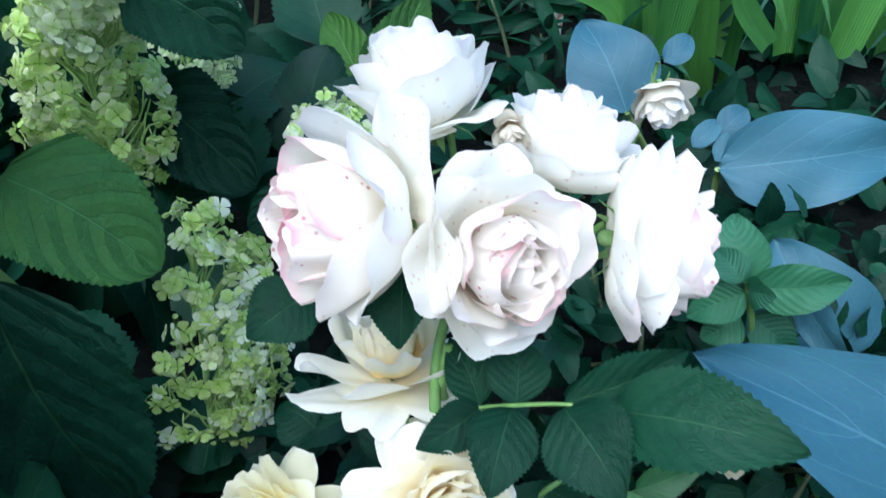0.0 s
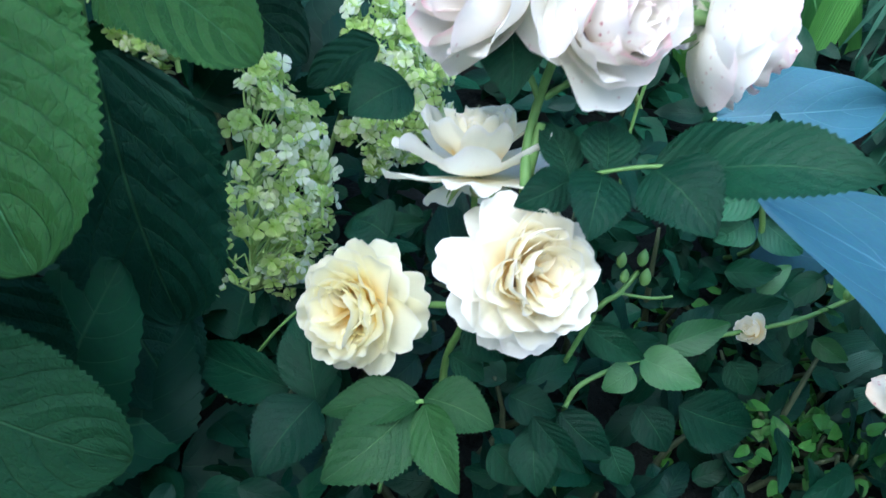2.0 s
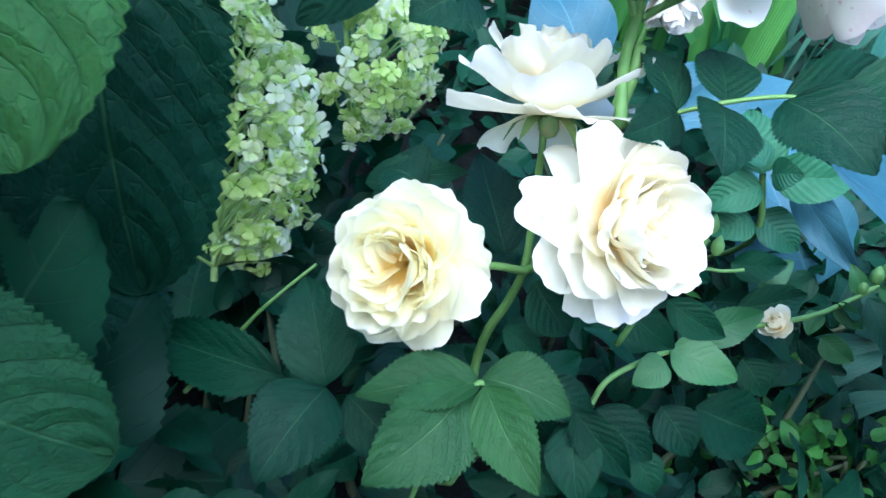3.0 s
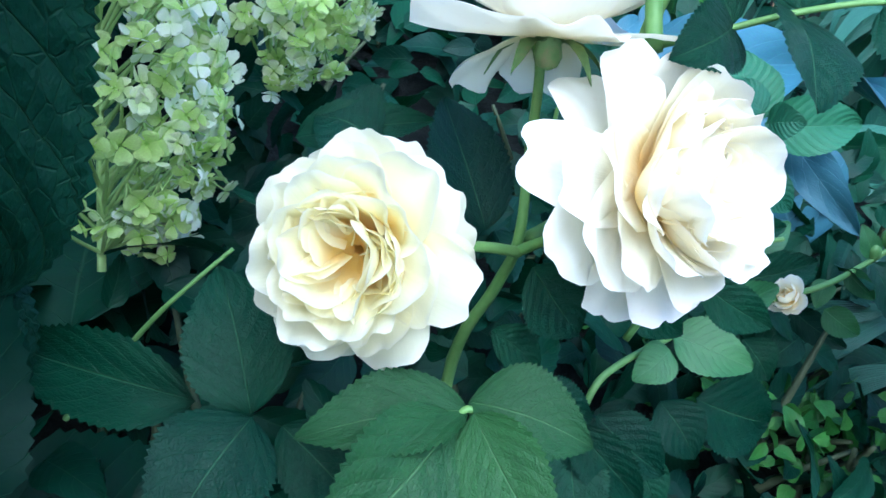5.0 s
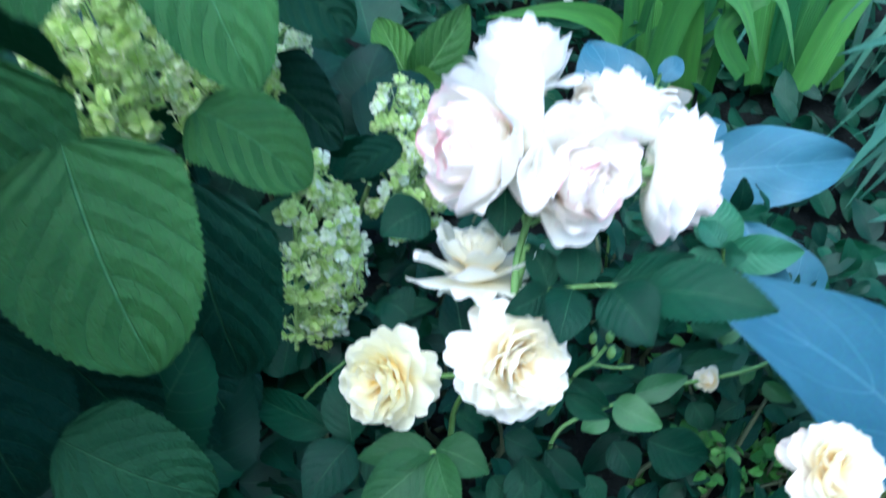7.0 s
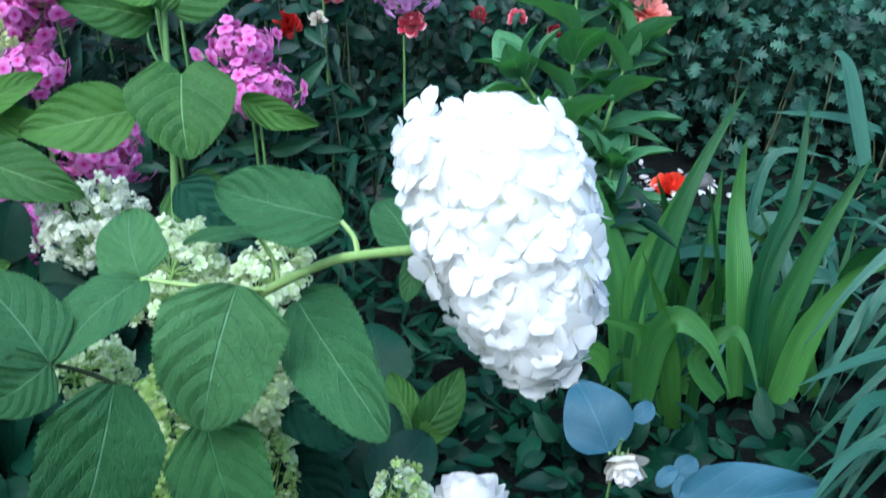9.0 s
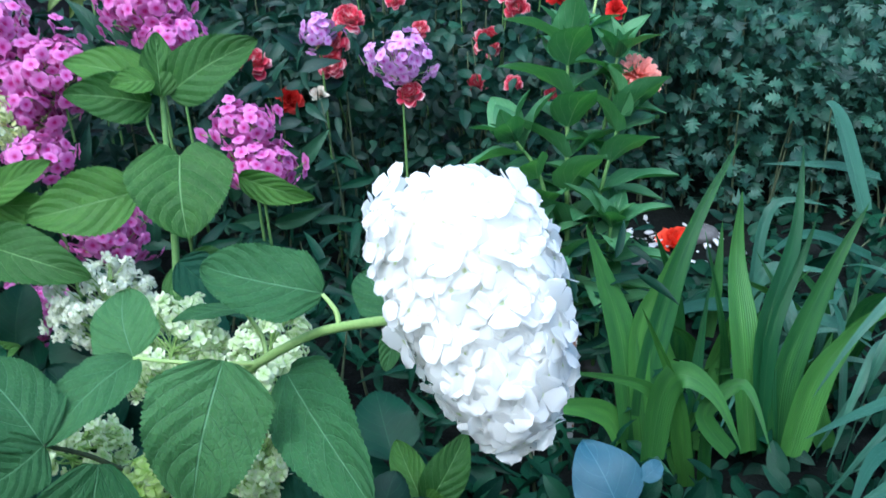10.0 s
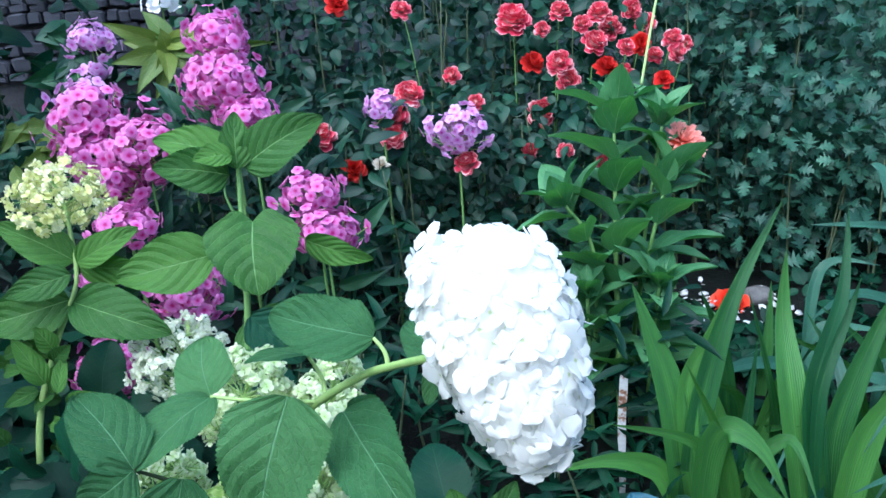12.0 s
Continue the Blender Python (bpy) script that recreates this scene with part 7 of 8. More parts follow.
leaf(phlox_pink, PHLOX_LEAVES, (-0.5315, 1.4771, 0.3393), (-0.6024, 1.4462, 0.3356), 0.0427, (0.1779, -0.5068, 0.8435))
leaf(phlox_pink, PHLOX_LEAVES, (-0.8862, 1.4631, 0.4348), (-0.9334, 1.4310, 0.4180), 0.0395, (0.6063, -0.7425, -0.2848))
leaf(phlox_pink, PHLOX_LEAVES, (-0.9198, 1.3585, 0.1115), (-1.0158, 1.3419, 0.1639), 0.0405, (0.1370, -0.9886, -0.0623))
leaf(phlox_pink, PHLOX_LEAVES, (-0.4131, 1.4984, 0.3607), (-0.3993, 1.5146, 0.4754), 0.0338, (0.0354, -0.9901, 0.1360))
leaf(phlox_pink, PHLOX_LEAVES, (-0.8455, 1.3782, 0.1454), (-0.7286, 1.3863, 0.1929), 0.0348, (0.0853, -0.9955, -0.0406))
leaf(phlox_pink, PHLOX_LEAVES, (-0.4232, 1.5008, 0.3726), (-0.3105, 1.5032, 0.4035), 0.0333, (-0.0254, -0.9853, 0.1688))
leaf(phlox_pink, PHLOX_LEAVES, (-0.9623, 1.3655, 0.1509), (-0.9783, 1.3349, 0.1266), 0.0332, (0.5566, -0.6752, 0.4841))
leaf(phlox_pink, PHLOX_LEAVES, (-0.4926, 1.4908, 0.3680), (-0.4926, 1.5056, 0.4834), 0.0370, (0.6808, -0.7265, 0.0931))
leaf(phlox_pink, PHLOX_LEAVES, (-0.3593, 1.5246, 0.4239), (-0.2811, 1.5417, 0.5156), 0.0333, (0.0263, -0.9866, 0.1609))
leaf(phlox_pink, PHLOX_LEAVES, (-0.3526, 1.5108, 0.3769), (-0.4525, 1.4966, 0.4385), 0.0371, (0.0543, -0.9886, -0.1406))
leaf(phlox_pink, PHLOX_LEAVES, (-0.3569, 1.5121, 0.3827), (-0.3888, 1.5220, 0.4949), 0.0348, (0.5241, -0.8224, 0.2212))
leaf(phlox_pink, PHLOX_LEAVES, (-0.6281, 1.5623, 0.6516), (-0.7129, 1.5556, 0.7317), 0.0341, (0.4135, -0.8325, 0.3688))
leaf(phlox_pink, PHLOX_LEAVES, (-0.5973, 1.5750, 0.6805), (-0.5166, 1.5915, 0.7695), 0.0350, (-0.0304, -0.9774, 0.2090))
leaf(phlox_pink, PHLOX_LEAVES, (-0.7251, 1.5450, 0.6344), (-0.7911, 1.5453, 0.7294), 0.0368, (-0.0203, -0.9997, -0.0109))
leaf(phlox_pink, PHLOX_LEAVES, (-0.8837, 1.4825, 0.4963), (-0.9787, 1.4604, 0.5305), 0.0358, (0.2003, -0.9767, -0.0770))
leaf(phlox_pink, PHLOX_LEAVES, (-0.5639, 1.5819, 0.6892), (-0.4512, 1.5895, 0.7369), 0.0332, (0.0484, -0.9978, 0.0450))
leaf(phlox_pink, PHLOX_LEAVES, (-0.6739, 1.5602, 0.6631), (-0.7200, 1.5659, 0.7676), 0.0401, (-0.1966, -0.9799, -0.0335))
leaf(phlox_pink, PHLOX_LEAVES, (-0.8147, 1.4080, 0.2291), (-0.6976, 1.4130, 0.2665), 0.0335, (-0.0748, -0.9307, 0.3579))
leaf(phlox_pink, PHLOX_LEAVES, (-0.8428, 1.3533, 0.0641), (-0.8712, 1.3645, 0.1793), 0.0333, (0.5607, -0.7993, 0.2161))
leaf(phlox_pink, PHLOX_LEAVES, (-0.6429, 1.5656, 0.6680), (-0.6664, 1.5326, 0.6393), 0.0332, (0.5514, -0.7364, 0.3921))
leaf(phlox_pink, PHLOX_LEAVES, (-0.8191, 1.3578, 0.0692), (-0.9035, 1.3311, 0.0847), 0.0366, (0.3152, -0.5455, 0.7766))
leaf(phlox_pink, PHLOX_LEAVES, (-0.4635, 1.5143, 0.4320), (-0.5377, 1.4833, 0.4295), 0.0332, (0.3673, -0.8983, 0.2410))
leaf(phlox_pink, PHLOX_LEAVES, (-0.6463, 1.4381, 0.2591), (-0.7030, 1.4065, 0.2478), 0.0389, (0.1746, -0.5944, 0.7850))
leaf(phlox_pink, PHLOX_LEAVES, (-0.6815, 1.5605, 0.6670), (-0.5794, 1.5739, 0.7375), 0.0332, (0.1739, -0.9826, -0.0651))
leaf(phlox_pink, PHLOX_LEAVES, (-0.4288, 1.4872, 0.3310), (-0.5002, 1.4561, 0.3270), 0.0333, (0.3769, -0.8952, 0.2376))
leaf(phlox_pink, PHLOX_LEAVES, (-0.7547, 1.4321, 0.2828), (-0.7716, 1.4447, 0.3978), 0.0336, (0.2875, -0.9466, 0.1457))
leaf(phlox_pink, PHLOX_LEAVES, (-0.8925, 1.4725, 0.4674), (-0.7751, 1.4796, 0.5116), 0.0332, (0.0281, -0.9960, 0.0851))
leaf(phlox_pink, PHLOX_LEAVES, (-0.6635, 1.5517, 0.6315), (-0.6946, 1.5186, 0.6053), 0.0402, (0.1275, -0.6867, 0.7157))
leaf(phlox_pink, PHLOX_LEAVES, (-0.9193, 1.4754, 0.4876), (-0.9844, 1.4761, 0.5834), 0.0333, (0.3702, -0.8925, 0.2578))
leaf(phlox_pink, PHLOX_LEAVES, (-1.0274, 1.3644, 0.1732), (-1.0998, 1.3356, 0.1769), 0.0332, (0.3617, -0.8616, 0.3560))
leaf(phlox_pink, PHLOX_LEAVES, (-0.9819, 1.3551, 0.1250), (-0.8662, 1.3552, 0.1473), 0.0332, (-0.0685, -0.9310, 0.3587))
leaf(phlox_pink, PHLOX_LEAVES, (-0.8638, 1.4744, 0.4623), (-0.9604, 1.4551, 0.5062), 0.0429, (0.4435, -0.4380, 0.7819))
leaf(phlox_pink, PHLOX_LEAVES, (-0.9573, 1.5208, 0.6486), (-0.9691, 1.4888, 0.6181), 0.0346, (0.3972, -0.7053, 0.5872))
leaf(phlox_pink, PHLOX_LEAVES, (-0.8685, 1.3858, 0.1788), (-0.9222, 1.3547, 0.1679), 0.0343, (0.3142, -0.7472, 0.5856))
leaf(phlox_pink, PHLOX_LEAVES, (-1.0208, 1.4593, 0.4758), (-1.1120, 1.4354, 0.5030), 0.0397, (0.3671, -0.5547, 0.7467))
leaf(phlox_pink, PHLOX_LEAVES, (-0.8655, 1.4079, 0.2489), (-0.9520, 1.3815, 0.2661), 0.0334, (0.3418, -0.8178, 0.4630))
leaf(phlox_pink, PHLOX_LEAVES, (-0.4295, 1.4588, 0.2397), (-0.5297, 1.4374, 0.2785), 0.0343, (0.3720, -0.7483, 0.5493))
leaf(phlox_pink, PHLOX_LEAVES, (-0.6617, 1.4425, 0.2793), (-0.6462, 1.4592, 0.3950), 0.0345, (0.0749, -0.9883, 0.1331))
leaf(phlox_pink, PHLOX_LEAVES, (-0.6102, 1.5635, 0.6484), (-0.6282, 1.5309, 0.6185), 0.0359, (0.2115, -0.7219, 0.6589))
leaf(phlox_pink, PHLOX_LEAVES, (-1.0050, 1.3525, 0.1258), (-1.0946, 1.3430, 0.1986), 0.0332, (0.4408, -0.7821, 0.4405))
leaf(phlox_pink, PHLOX_LEAVES, (-0.4483, 1.5047, 0.3949), (-0.5453, 1.4924, 0.4616), 0.0411, (-0.0493, -0.9670, -0.2501))
leaf(phlox_pink, PHLOX_LEAVES, (-0.8053, 1.4433, 0.3389), (-0.6972, 1.4383, 0.3479), 0.0407, (-0.0182, -0.9521, -0.3052))
leaf(phlox_pink, PHLOX_LEAVES, (-0.4078, 1.4857, 0.3180), (-0.2949, 1.4903, 0.3558), 0.0345, (0.0465, -0.9987, -0.0187))
leaf(phlox_pink, PHLOX_LEAVES, (-0.7401, 1.5628, 0.6978), (-0.8104, 1.5615, 0.7892), 0.0369, (0.6025, -0.6566, 0.4538))
leaf(phlox_pink, PHLOX_LEAVES, (-0.7977, 1.5372, 0.6382), (-0.8178, 1.5047, 0.6093), 0.0398, (0.1224, -0.7003, 0.7033))
leaf(phlox_pink, PHLOX_LEAVES, (-0.9869, 1.4657, 0.4829), (-0.9392, 1.4841, 0.5910), 0.0403, (-0.1315, -0.9661, 0.2223))
leaf(phlox_pink, PHLOX_LEAVES, (-0.8566, 1.4369, 0.3387), (-0.9251, 1.4065, 0.3359), 0.0401, (0.3986, -0.8700, -0.2902))
leaf(phlox_pink, PHLOX_LEAVES, (-0.6374, 1.5738, 0.6924), (-0.7164, 1.5432, 0.6931), 0.0337, (0.3473, -0.8896, 0.2965))
leaf(phlox_pink, PHLOX_LEAVES, (-0.6701, 1.5622, 0.6678), (-0.7473, 1.5586, 0.7548), 0.0332, (0.2832, -0.9351, 0.2129))
leaf(phlox_pink, PHLOX_LEAVES, (-0.3609, 1.5259, 0.4286), (-0.3870, 1.4934, 0.4023), 0.0333, (0.3631, -0.7453, 0.5592))
leaf(phlox_pink, PHLOX_LEAVES, (-0.8292, 1.3678, 0.1053), (-0.8957, 1.3694, 0.2049), 0.0351, (0.2396, -0.9548, 0.1759))
leaf(phlox_pink, PHLOX_LEAVES, (-0.8105, 1.4148, 0.2494), (-0.9069, 1.3997, 0.3069), 0.0381, (0.1314, -0.9905, -0.0400))
leaf(phlox_pink, PHLOX_LEAVES, (-0.6698, 1.4421, 0.2814), (-0.7444, 1.4122, 0.2827), 0.0381, (0.3636, -0.9160, -0.1696))
leaf(phlox_pink, PHLOX_LEAVES, (-0.6181, 1.5772, 0.6958), (-0.6616, 1.5835, 0.8009), 0.0394, (-0.2047, -0.9784, -0.0267))
leaf(phlox_pink, PHLOX_LEAVES, (-0.8460, 1.5188, 0.5980), (-0.9192, 1.4881, 0.5963), 0.0332, (0.3808, -0.9170, 0.1190))
leaf(phlox_pink, PHLOX_LEAVES, (-0.5473, 1.4898, 0.3865), (-0.6431, 1.4778, 0.4535), 0.0336, (0.2313, -0.9599, 0.1581))
leaf(phlox_pink, PHLOX_LEAVES, (-0.8131, 1.4737, 0.4400), (-0.7721, 1.4918, 0.5499), 0.0353, (0.6306, -0.7685, -0.1085))
leaf(phlox_pink, PHLOX_LEAVES, (-0.7398, 1.5211, 0.5633), (-0.6832, 1.5391, 0.6668), 0.0379, (-0.1359, -0.9608, 0.2417))
leaf(phlox_pink, PHLOX_LEAVES, (-0.5844, 1.5897, 0.7226), (-0.6318, 1.5562, 0.7014), 0.0336, (0.4378, -0.8332, 0.3379))
leaf(phlox_pink, PHLOX_LEAVES, (-0.3889, 1.5129, 0.3979), (-0.4002, 1.5261, 0.5126), 0.0338, (0.0535, -0.9914, 0.1192))
leaf(phlox_pink, PHLOX_LEAVES, (-0.8531, 1.3703, 0.1231), (-0.7776, 1.3896, 0.2229), 0.0332, (0.2086, -0.9775, 0.0305))
leaf(phlox_pink, PHLOX_LEAVES, (-0.6979, 1.4416, 0.2908), (-0.6022, 1.4312, 0.2874), 0.0417, (-0.0226, -0.4945, 0.8689))
leaf(phlox_pink, PHLOX_LEAVES, (-0.8231, 1.4244, 0.2853), (-0.7135, 1.4373, 0.3511), 0.0340, (0.1665, -0.9823, -0.0857))
leaf(phlox_pink, PHLOX_LEAVES, (-0.5717, 1.4898, 0.3960), (-0.4808, 1.5060, 0.4800), 0.0337, (0.2130, -0.9761, -0.0424))
leaf(phlox_pink, PHLOX_LEAVES, (-0.5923, 1.5794, 0.6925), (-0.5478, 1.5541, 0.6615), 0.0340, (-0.2569, -0.8964, 0.3611))
leaf(phlox_pink, PHLOX_LEAVES, (-0.8760, 1.5185, 0.6089), (-0.7861, 1.5349, 0.6940), 0.0375, (-0.0988, -0.9524, 0.2883))
leaf(phlox_pink, PHLOX_LEAVES, (-1.0136, 1.3373, 0.0804), (-0.9997, 1.3546, 0.1985), 0.0342, (0.6859, -0.7272, 0.0260))
# ---------------------------------------------------------------- red roses
red_rose = thing("rose_bush", (0.0, 2.0, 0.16), "rose bush with many small red and white-striped blooms", "rose bush")
bloom(red_rose, (-0.0078, 1.9705, 0.8713), (0.1071, -0.5716, 0.8135), 0.0495, 300, "rosette", STRIPED_PETAL, STRIPED_PETAL, label="red rose with white petal backs", detail=0.55, fall=0, full=0.75)
bloom(red_rose, (0.0426, 2.0309, 0.7527), (0.3926, -0.6002, 0.6968), 0.0331, 301, "rosette", RED_PETAL, RED_PETAL, label="scarlet red rose", detail=0.55, fall=0, full=0.75)
bloom(red_rose, (0.1054, 1.8593, 0.7641), (0.0323, -0.8461, 0.5321), 0.0339, 302, "rosette", STRIPED_PETAL, STRIPED_PETAL, label="red rose with white petal backs", detail=0.55, fall=0, full=0.75)
bloom(red_rose, (0.1284, 1.9392, 0.7107), (-0.1956, -0.9146, 0.3539), 0.0336, 303, "rosette", STRIPED_PETAL, STRIPED_PETAL, label="red rose with white petal backs", detail=0.55, fall=0, full=0.75)
bloom(red_rose, (0.0619, 1.9922, 0.6233), (0.2853, -0.8496, 0.4436), 0.0423, 304, "rosette", STRIPED_PETAL, STRIPED_PETAL, label="red rose with white petal backs", detail=0.55, fall=0, full=0.75)
bloom(red_rose, (0.1965, 1.8837, 0.8095), (0.3529, -0.6612, 0.6621), 0.0339, 305, "rosette", STRIPED_PETAL, STRIPED_PETAL, label="red rose with white petal backs", detail=0.55, fall=0, full=0.75)
bloom(red_rose, (0.2120, 2.0023, 0.8752), (-0.0869, -0.5881, 0.8041), 0.0318, 306, "rosette", STRIPED_PETAL, STRIPED_PETAL, label="red rose with white petal backs", detail=0.55, fall=0, full=0.75)
bloom(red_rose, (0.2471, 2.0788, 0.8319), (-0.0683, -0.6259, 0.7769), 0.0367, 307, "rosette", STRIPED_PETAL, STRIPED_PETAL, label="red rose with white petal backs", detail=0.55, fall=0, full=0.75)
bloom(red_rose, (0.2722, 1.8867, 0.7919), (0.3857, -0.7318, 0.5619), 0.0237, 308, "rosette", STRIPED_PETAL, STRIPED_PETAL, label="red rose with white petal backs", detail=0.55, fall=0, full=0.75)
bloom(red_rose, (0.3186, 1.9907, 0.7897), (0.2545, -0.8945, 0.3676), 0.0283, 309, "rosette", RED_PETAL, RED_PETAL, label="scarlet red rose", detail=0.55, fall=0, full=0.75)
bloom(red_rose, (0.3371, 2.0896, 0.8339), (-0.2046, -0.8936, 0.3996), 0.0330, 310, "rosette", STRIPED_PETAL, STRIPED_PETAL, label="red rose with white petal backs", detail=0.55, fall=0, full=0.75)
bloom(red_rose, (0.3600, 1.8712, 0.7097), (0.0686, -0.7663, 0.6388), 0.0255, 311, "rosette", RED_PETAL, RED_PETAL, label="scarlet red rose", detail=0.55, fall=0, full=0.75)
bloom(red_rose, (0.2306, 1.9659, 0.7390), (0.3792, -0.5480, 0.7456), 0.0319, 312, "rosette", RED_PETAL, RED_PETAL, label="scarlet red rose", detail=0.55, fall=0, full=0.75)
bloom(red_rose, (0.2815, 2.0447, 0.7147), (0.0774, -0.5914, 0.8026), 0.0275, 313, "rosette", STRIPED_PETAL, STRIPED_PETAL, label="red rose with white petal backs", detail=0.55, fall=0, full=0.75)
bloom(red_rose, (0.3830, 1.9030, 0.8055), (-0.1846, -0.7343, 0.6533), 0.0272, 314, "rosette", STRIPED_PETAL, STRIPED_PETAL, label="red rose with white petal backs", detail=0.55, fall=0, full=0.75)
bloom(red_rose, (0.4125, 1.9976, 0.7632), (0.2416, -0.8763, 0.4169), 0.0267, 315, "rosette", STRIPED_PETAL, STRIPED_PETAL, label="red rose with white petal backs", detail=0.55, fall=0, full=0.75)
bloom(red_rose, (0.4478, 2.0836, 0.7772), (0.4065, -0.8516, 0.3309), 0.0220, 316, "rosette", STRIPED_PETAL, STRIPED_PETAL, label="red rose with white petal backs", detail=0.55, fall=0, full=0.75)
bloom(red_rose, (0.1628, 1.8895, 0.8515), (-0.0758, -0.8197, 0.5678), 0.0237, 317, "rosette", STRIPED_PETAL, STRIPED_PETAL, label="red rose with white petal backs", detail=0.55, fall=0, full=0.75)
bloom(red_rose, (0.1112, 2.0001, 0.8850), (-0.1012, -0.6426, 0.7595), 0.0285, 318, "rosette", STRIPED_PETAL, STRIPED_PETAL, label="red rose with white petal backs", detail=0.55, fall=0, full=0.75)
bloom(red_rose, (0.3647, 2.0649, 0.7533), (0.3156, -0.5384, 0.7814), 0.0256, 319, "rosette", STRIPED_PETAL, STRIPED_PETAL, label="red rose with white petal backs", detail=0.55, fall=0, full=0.75)
bloom(red_rose, (-0.2594, 1.7753, 0.7161), (0.2720, -0.6578, 0.7023), 0.0369, 320, "rosette", STRIPED_PETAL, STRIPED_PETAL, label="red rose with white petal backs", detail=0.55, fall=0, full=0.75)
bloom(red_rose, (-0.3018, 1.7533, 0.6620), (-0.1835, -0.8544, 0.4861), 0.0369, 321, "rosette", STRIPED_PETAL, STRIPED_PETAL, label="red rose with white petal backs", detail=0.55, fall=0, full=0.75)
bloom(red_rose, (-0.3030, 1.7389, 0.6160), (0.0148, -0.9350, 0.3543), 0.0335, 322, "rosette", STRIPED_PETAL, STRIPED_PETAL, label="red rose with white petal backs", detail=0.55, fall=0, full=0.75)
bloom(red_rose, (-0.3966, 1.7045, 0.5424), (0.4320, -0.7810, 0.4511), 0.0335, 323, "rosette", RED_PETAL, RED_PETAL, label="scarlet red rose", detail=0.55, fall=0, full=0.75)
bloom(red_rose, (-0.4739, 1.7217, 0.6285), (0.1258, -0.6791, 0.7232), 0.0369, 324, "rosette", STRIPED_PETAL, STRIPED_PETAL, label="red rose with white petal backs", detail=0.55, fall=0, full=0.75)
bloom(red_rose, (-0.1266, 1.7390, 0.5466), (-0.1642, -0.5801, 0.7978), 0.0335, 325, "rosette", STRIPED_PETAL, STRIPED_PETAL, label="red rose with white petal backs", detail=0.55, fall=0, full=0.75)
bloom(red_rose, (-0.2752, 1.8338, 0.9105), (0.1745, -0.6294, 0.7572), 0.0268, 326, "rosette", STRIPED_PETAL, STRIPED_PETAL, label="red rose with white petal backs", detail=0.55, fall=0, full=0.75)
bloom(red_rose, (-0.4321, 1.8214, 0.9327), (0.4132, -0.7481, 0.5192), 0.0302, 327, "rosette", RED_PETAL, RED_PETAL, label="scarlet red rose", detail=0.55, fall=0, full=0.75)
bloom(red_rose, (-0.1000, 1.7848, 0.6832), (-0.0415, -0.9293, 0.3670), 0.0218, 328, "rosette", STRIPED_PETAL, STRIPED_PETAL, label="red rose with white petal backs", detail=0.55, fall=0, full=0.75)
bloom(red_rose, (-0.1586, 1.7982, 0.7498), (-0.1596, -0.8886, 0.4300), 0.0235, 329, "rosette", STRIPED_PETAL, STRIPED_PETAL, label="red rose with white petal backs", detail=0.55, fall=0, full=0.75)
bloom(red_rose, (0.0301, 1.8899, 0.5400), (0.3214, -0.6949, 0.6432), 0.0231, 330, "rosette", STRIPED_PETAL, STRIPED_PETAL, label="red rose with white petal backs", detail=0.55, fall=0, full=0.75)
bloom(red_rose, (0.0737, 1.9452, 0.4975), (0.2867, -0.5584, 0.7785), 0.0256, 331, "rosette", STRIPED_PETAL, STRIPED_PETAL, label="red rose with white petal backs", detail=0.55, fall=0, full=0.75)
bloom(red_rose, (0.1139, 1.7883, 0.5560), (-0.1271, -0.6098, 0.7823), 0.0237, 332, "rosette", STRIPED_PETAL, STRIPED_PETAL, label="red rose with white petal backs", detail=0.55, fall=0, full=0.75)
bloom(red_rose, (0.2155, 1.9024, 0.5010), (-0.0235, -0.7727, 0.6344), 0.0213, 333, "rosette", STRIPED_PETAL, STRIPED_PETAL, label="red rose with white petal backs", detail=0.55, fall=0, full=0.75)
bloom(red_rose, (0.3071, 2.0892, 0.8719), (0.4263, -0.8295, 0.3607), 0.0292, 334, "rosette", STRIPED_PETAL, STRIPED_PETAL, label="red rose with white petal backs", detail=0.55, fall=0, full=0.75)
bloom(red_rose, (0.0658, 1.8713, 0.8440), (0.1841, -0.9078, 0.3770), 0.0202, 335, "rosette", STRIPED_PETAL, STRIPED_PETAL, label="red rose with white petal backs", detail=0.55, fall=0, full=0.75)
bloom(red_rose, (-0.3320, 1.7154, 0.5518), (0.1076, -0.5792, 0.8081), 0.0275, 340, "loose", FADED_PETAL, FADED_PETAL, label="spent whitish bloom", detail=0.55, full=0.7)
stem(red_rose, [(-0.0091, 2.0225, 0.8696), (-0.008, 2.063, 0.670), (-0.006, 2.1, 0.14)], [.0015, .002, .003], STEM_SKIN)
stem(red_rose, [(0.1091, 2.0006, 0.7520), (0.098, 2.041, 0.552), (0.076, 2.1, 0.14)], [.0015, .002, .003], STEM_SKIN)
stem(red_rose, [(0.0617, 1.9564, 0.6285), (0.056, 1.996, 0.428), (0.043, 2.1, 0.14)], [.0015, .002, .003], STEM_SKIN)
stem(red_rose, [(0.2155, 2.0515, 0.8736), (0.194, 2.091, 0.674), (0.151, 2.1, 0.14)], [.0015, .002, .003], STEM_SKIN)
stem(red_rose, [(0.2871, 2.0317, 0.7815), (0.258, 2.072, 0.581), (0.201, 2.1, 0.14)], [.0015, .002, .003], STEM_SKIN)
stem(red_rose, [(0.3328, 2.0541, 0.8356), (0.299, 2.094, 0.636), (0.233, 2.1, 0.14)], [.0015, .002, .003], STEM_SKIN)
stem(red_rose, [(0.2342, 2.0107, 0.7349), (0.211, 2.051, 0.535), (0.164, 2.1, 0.14)], [.0015, .002, .003], STEM_SKIN)
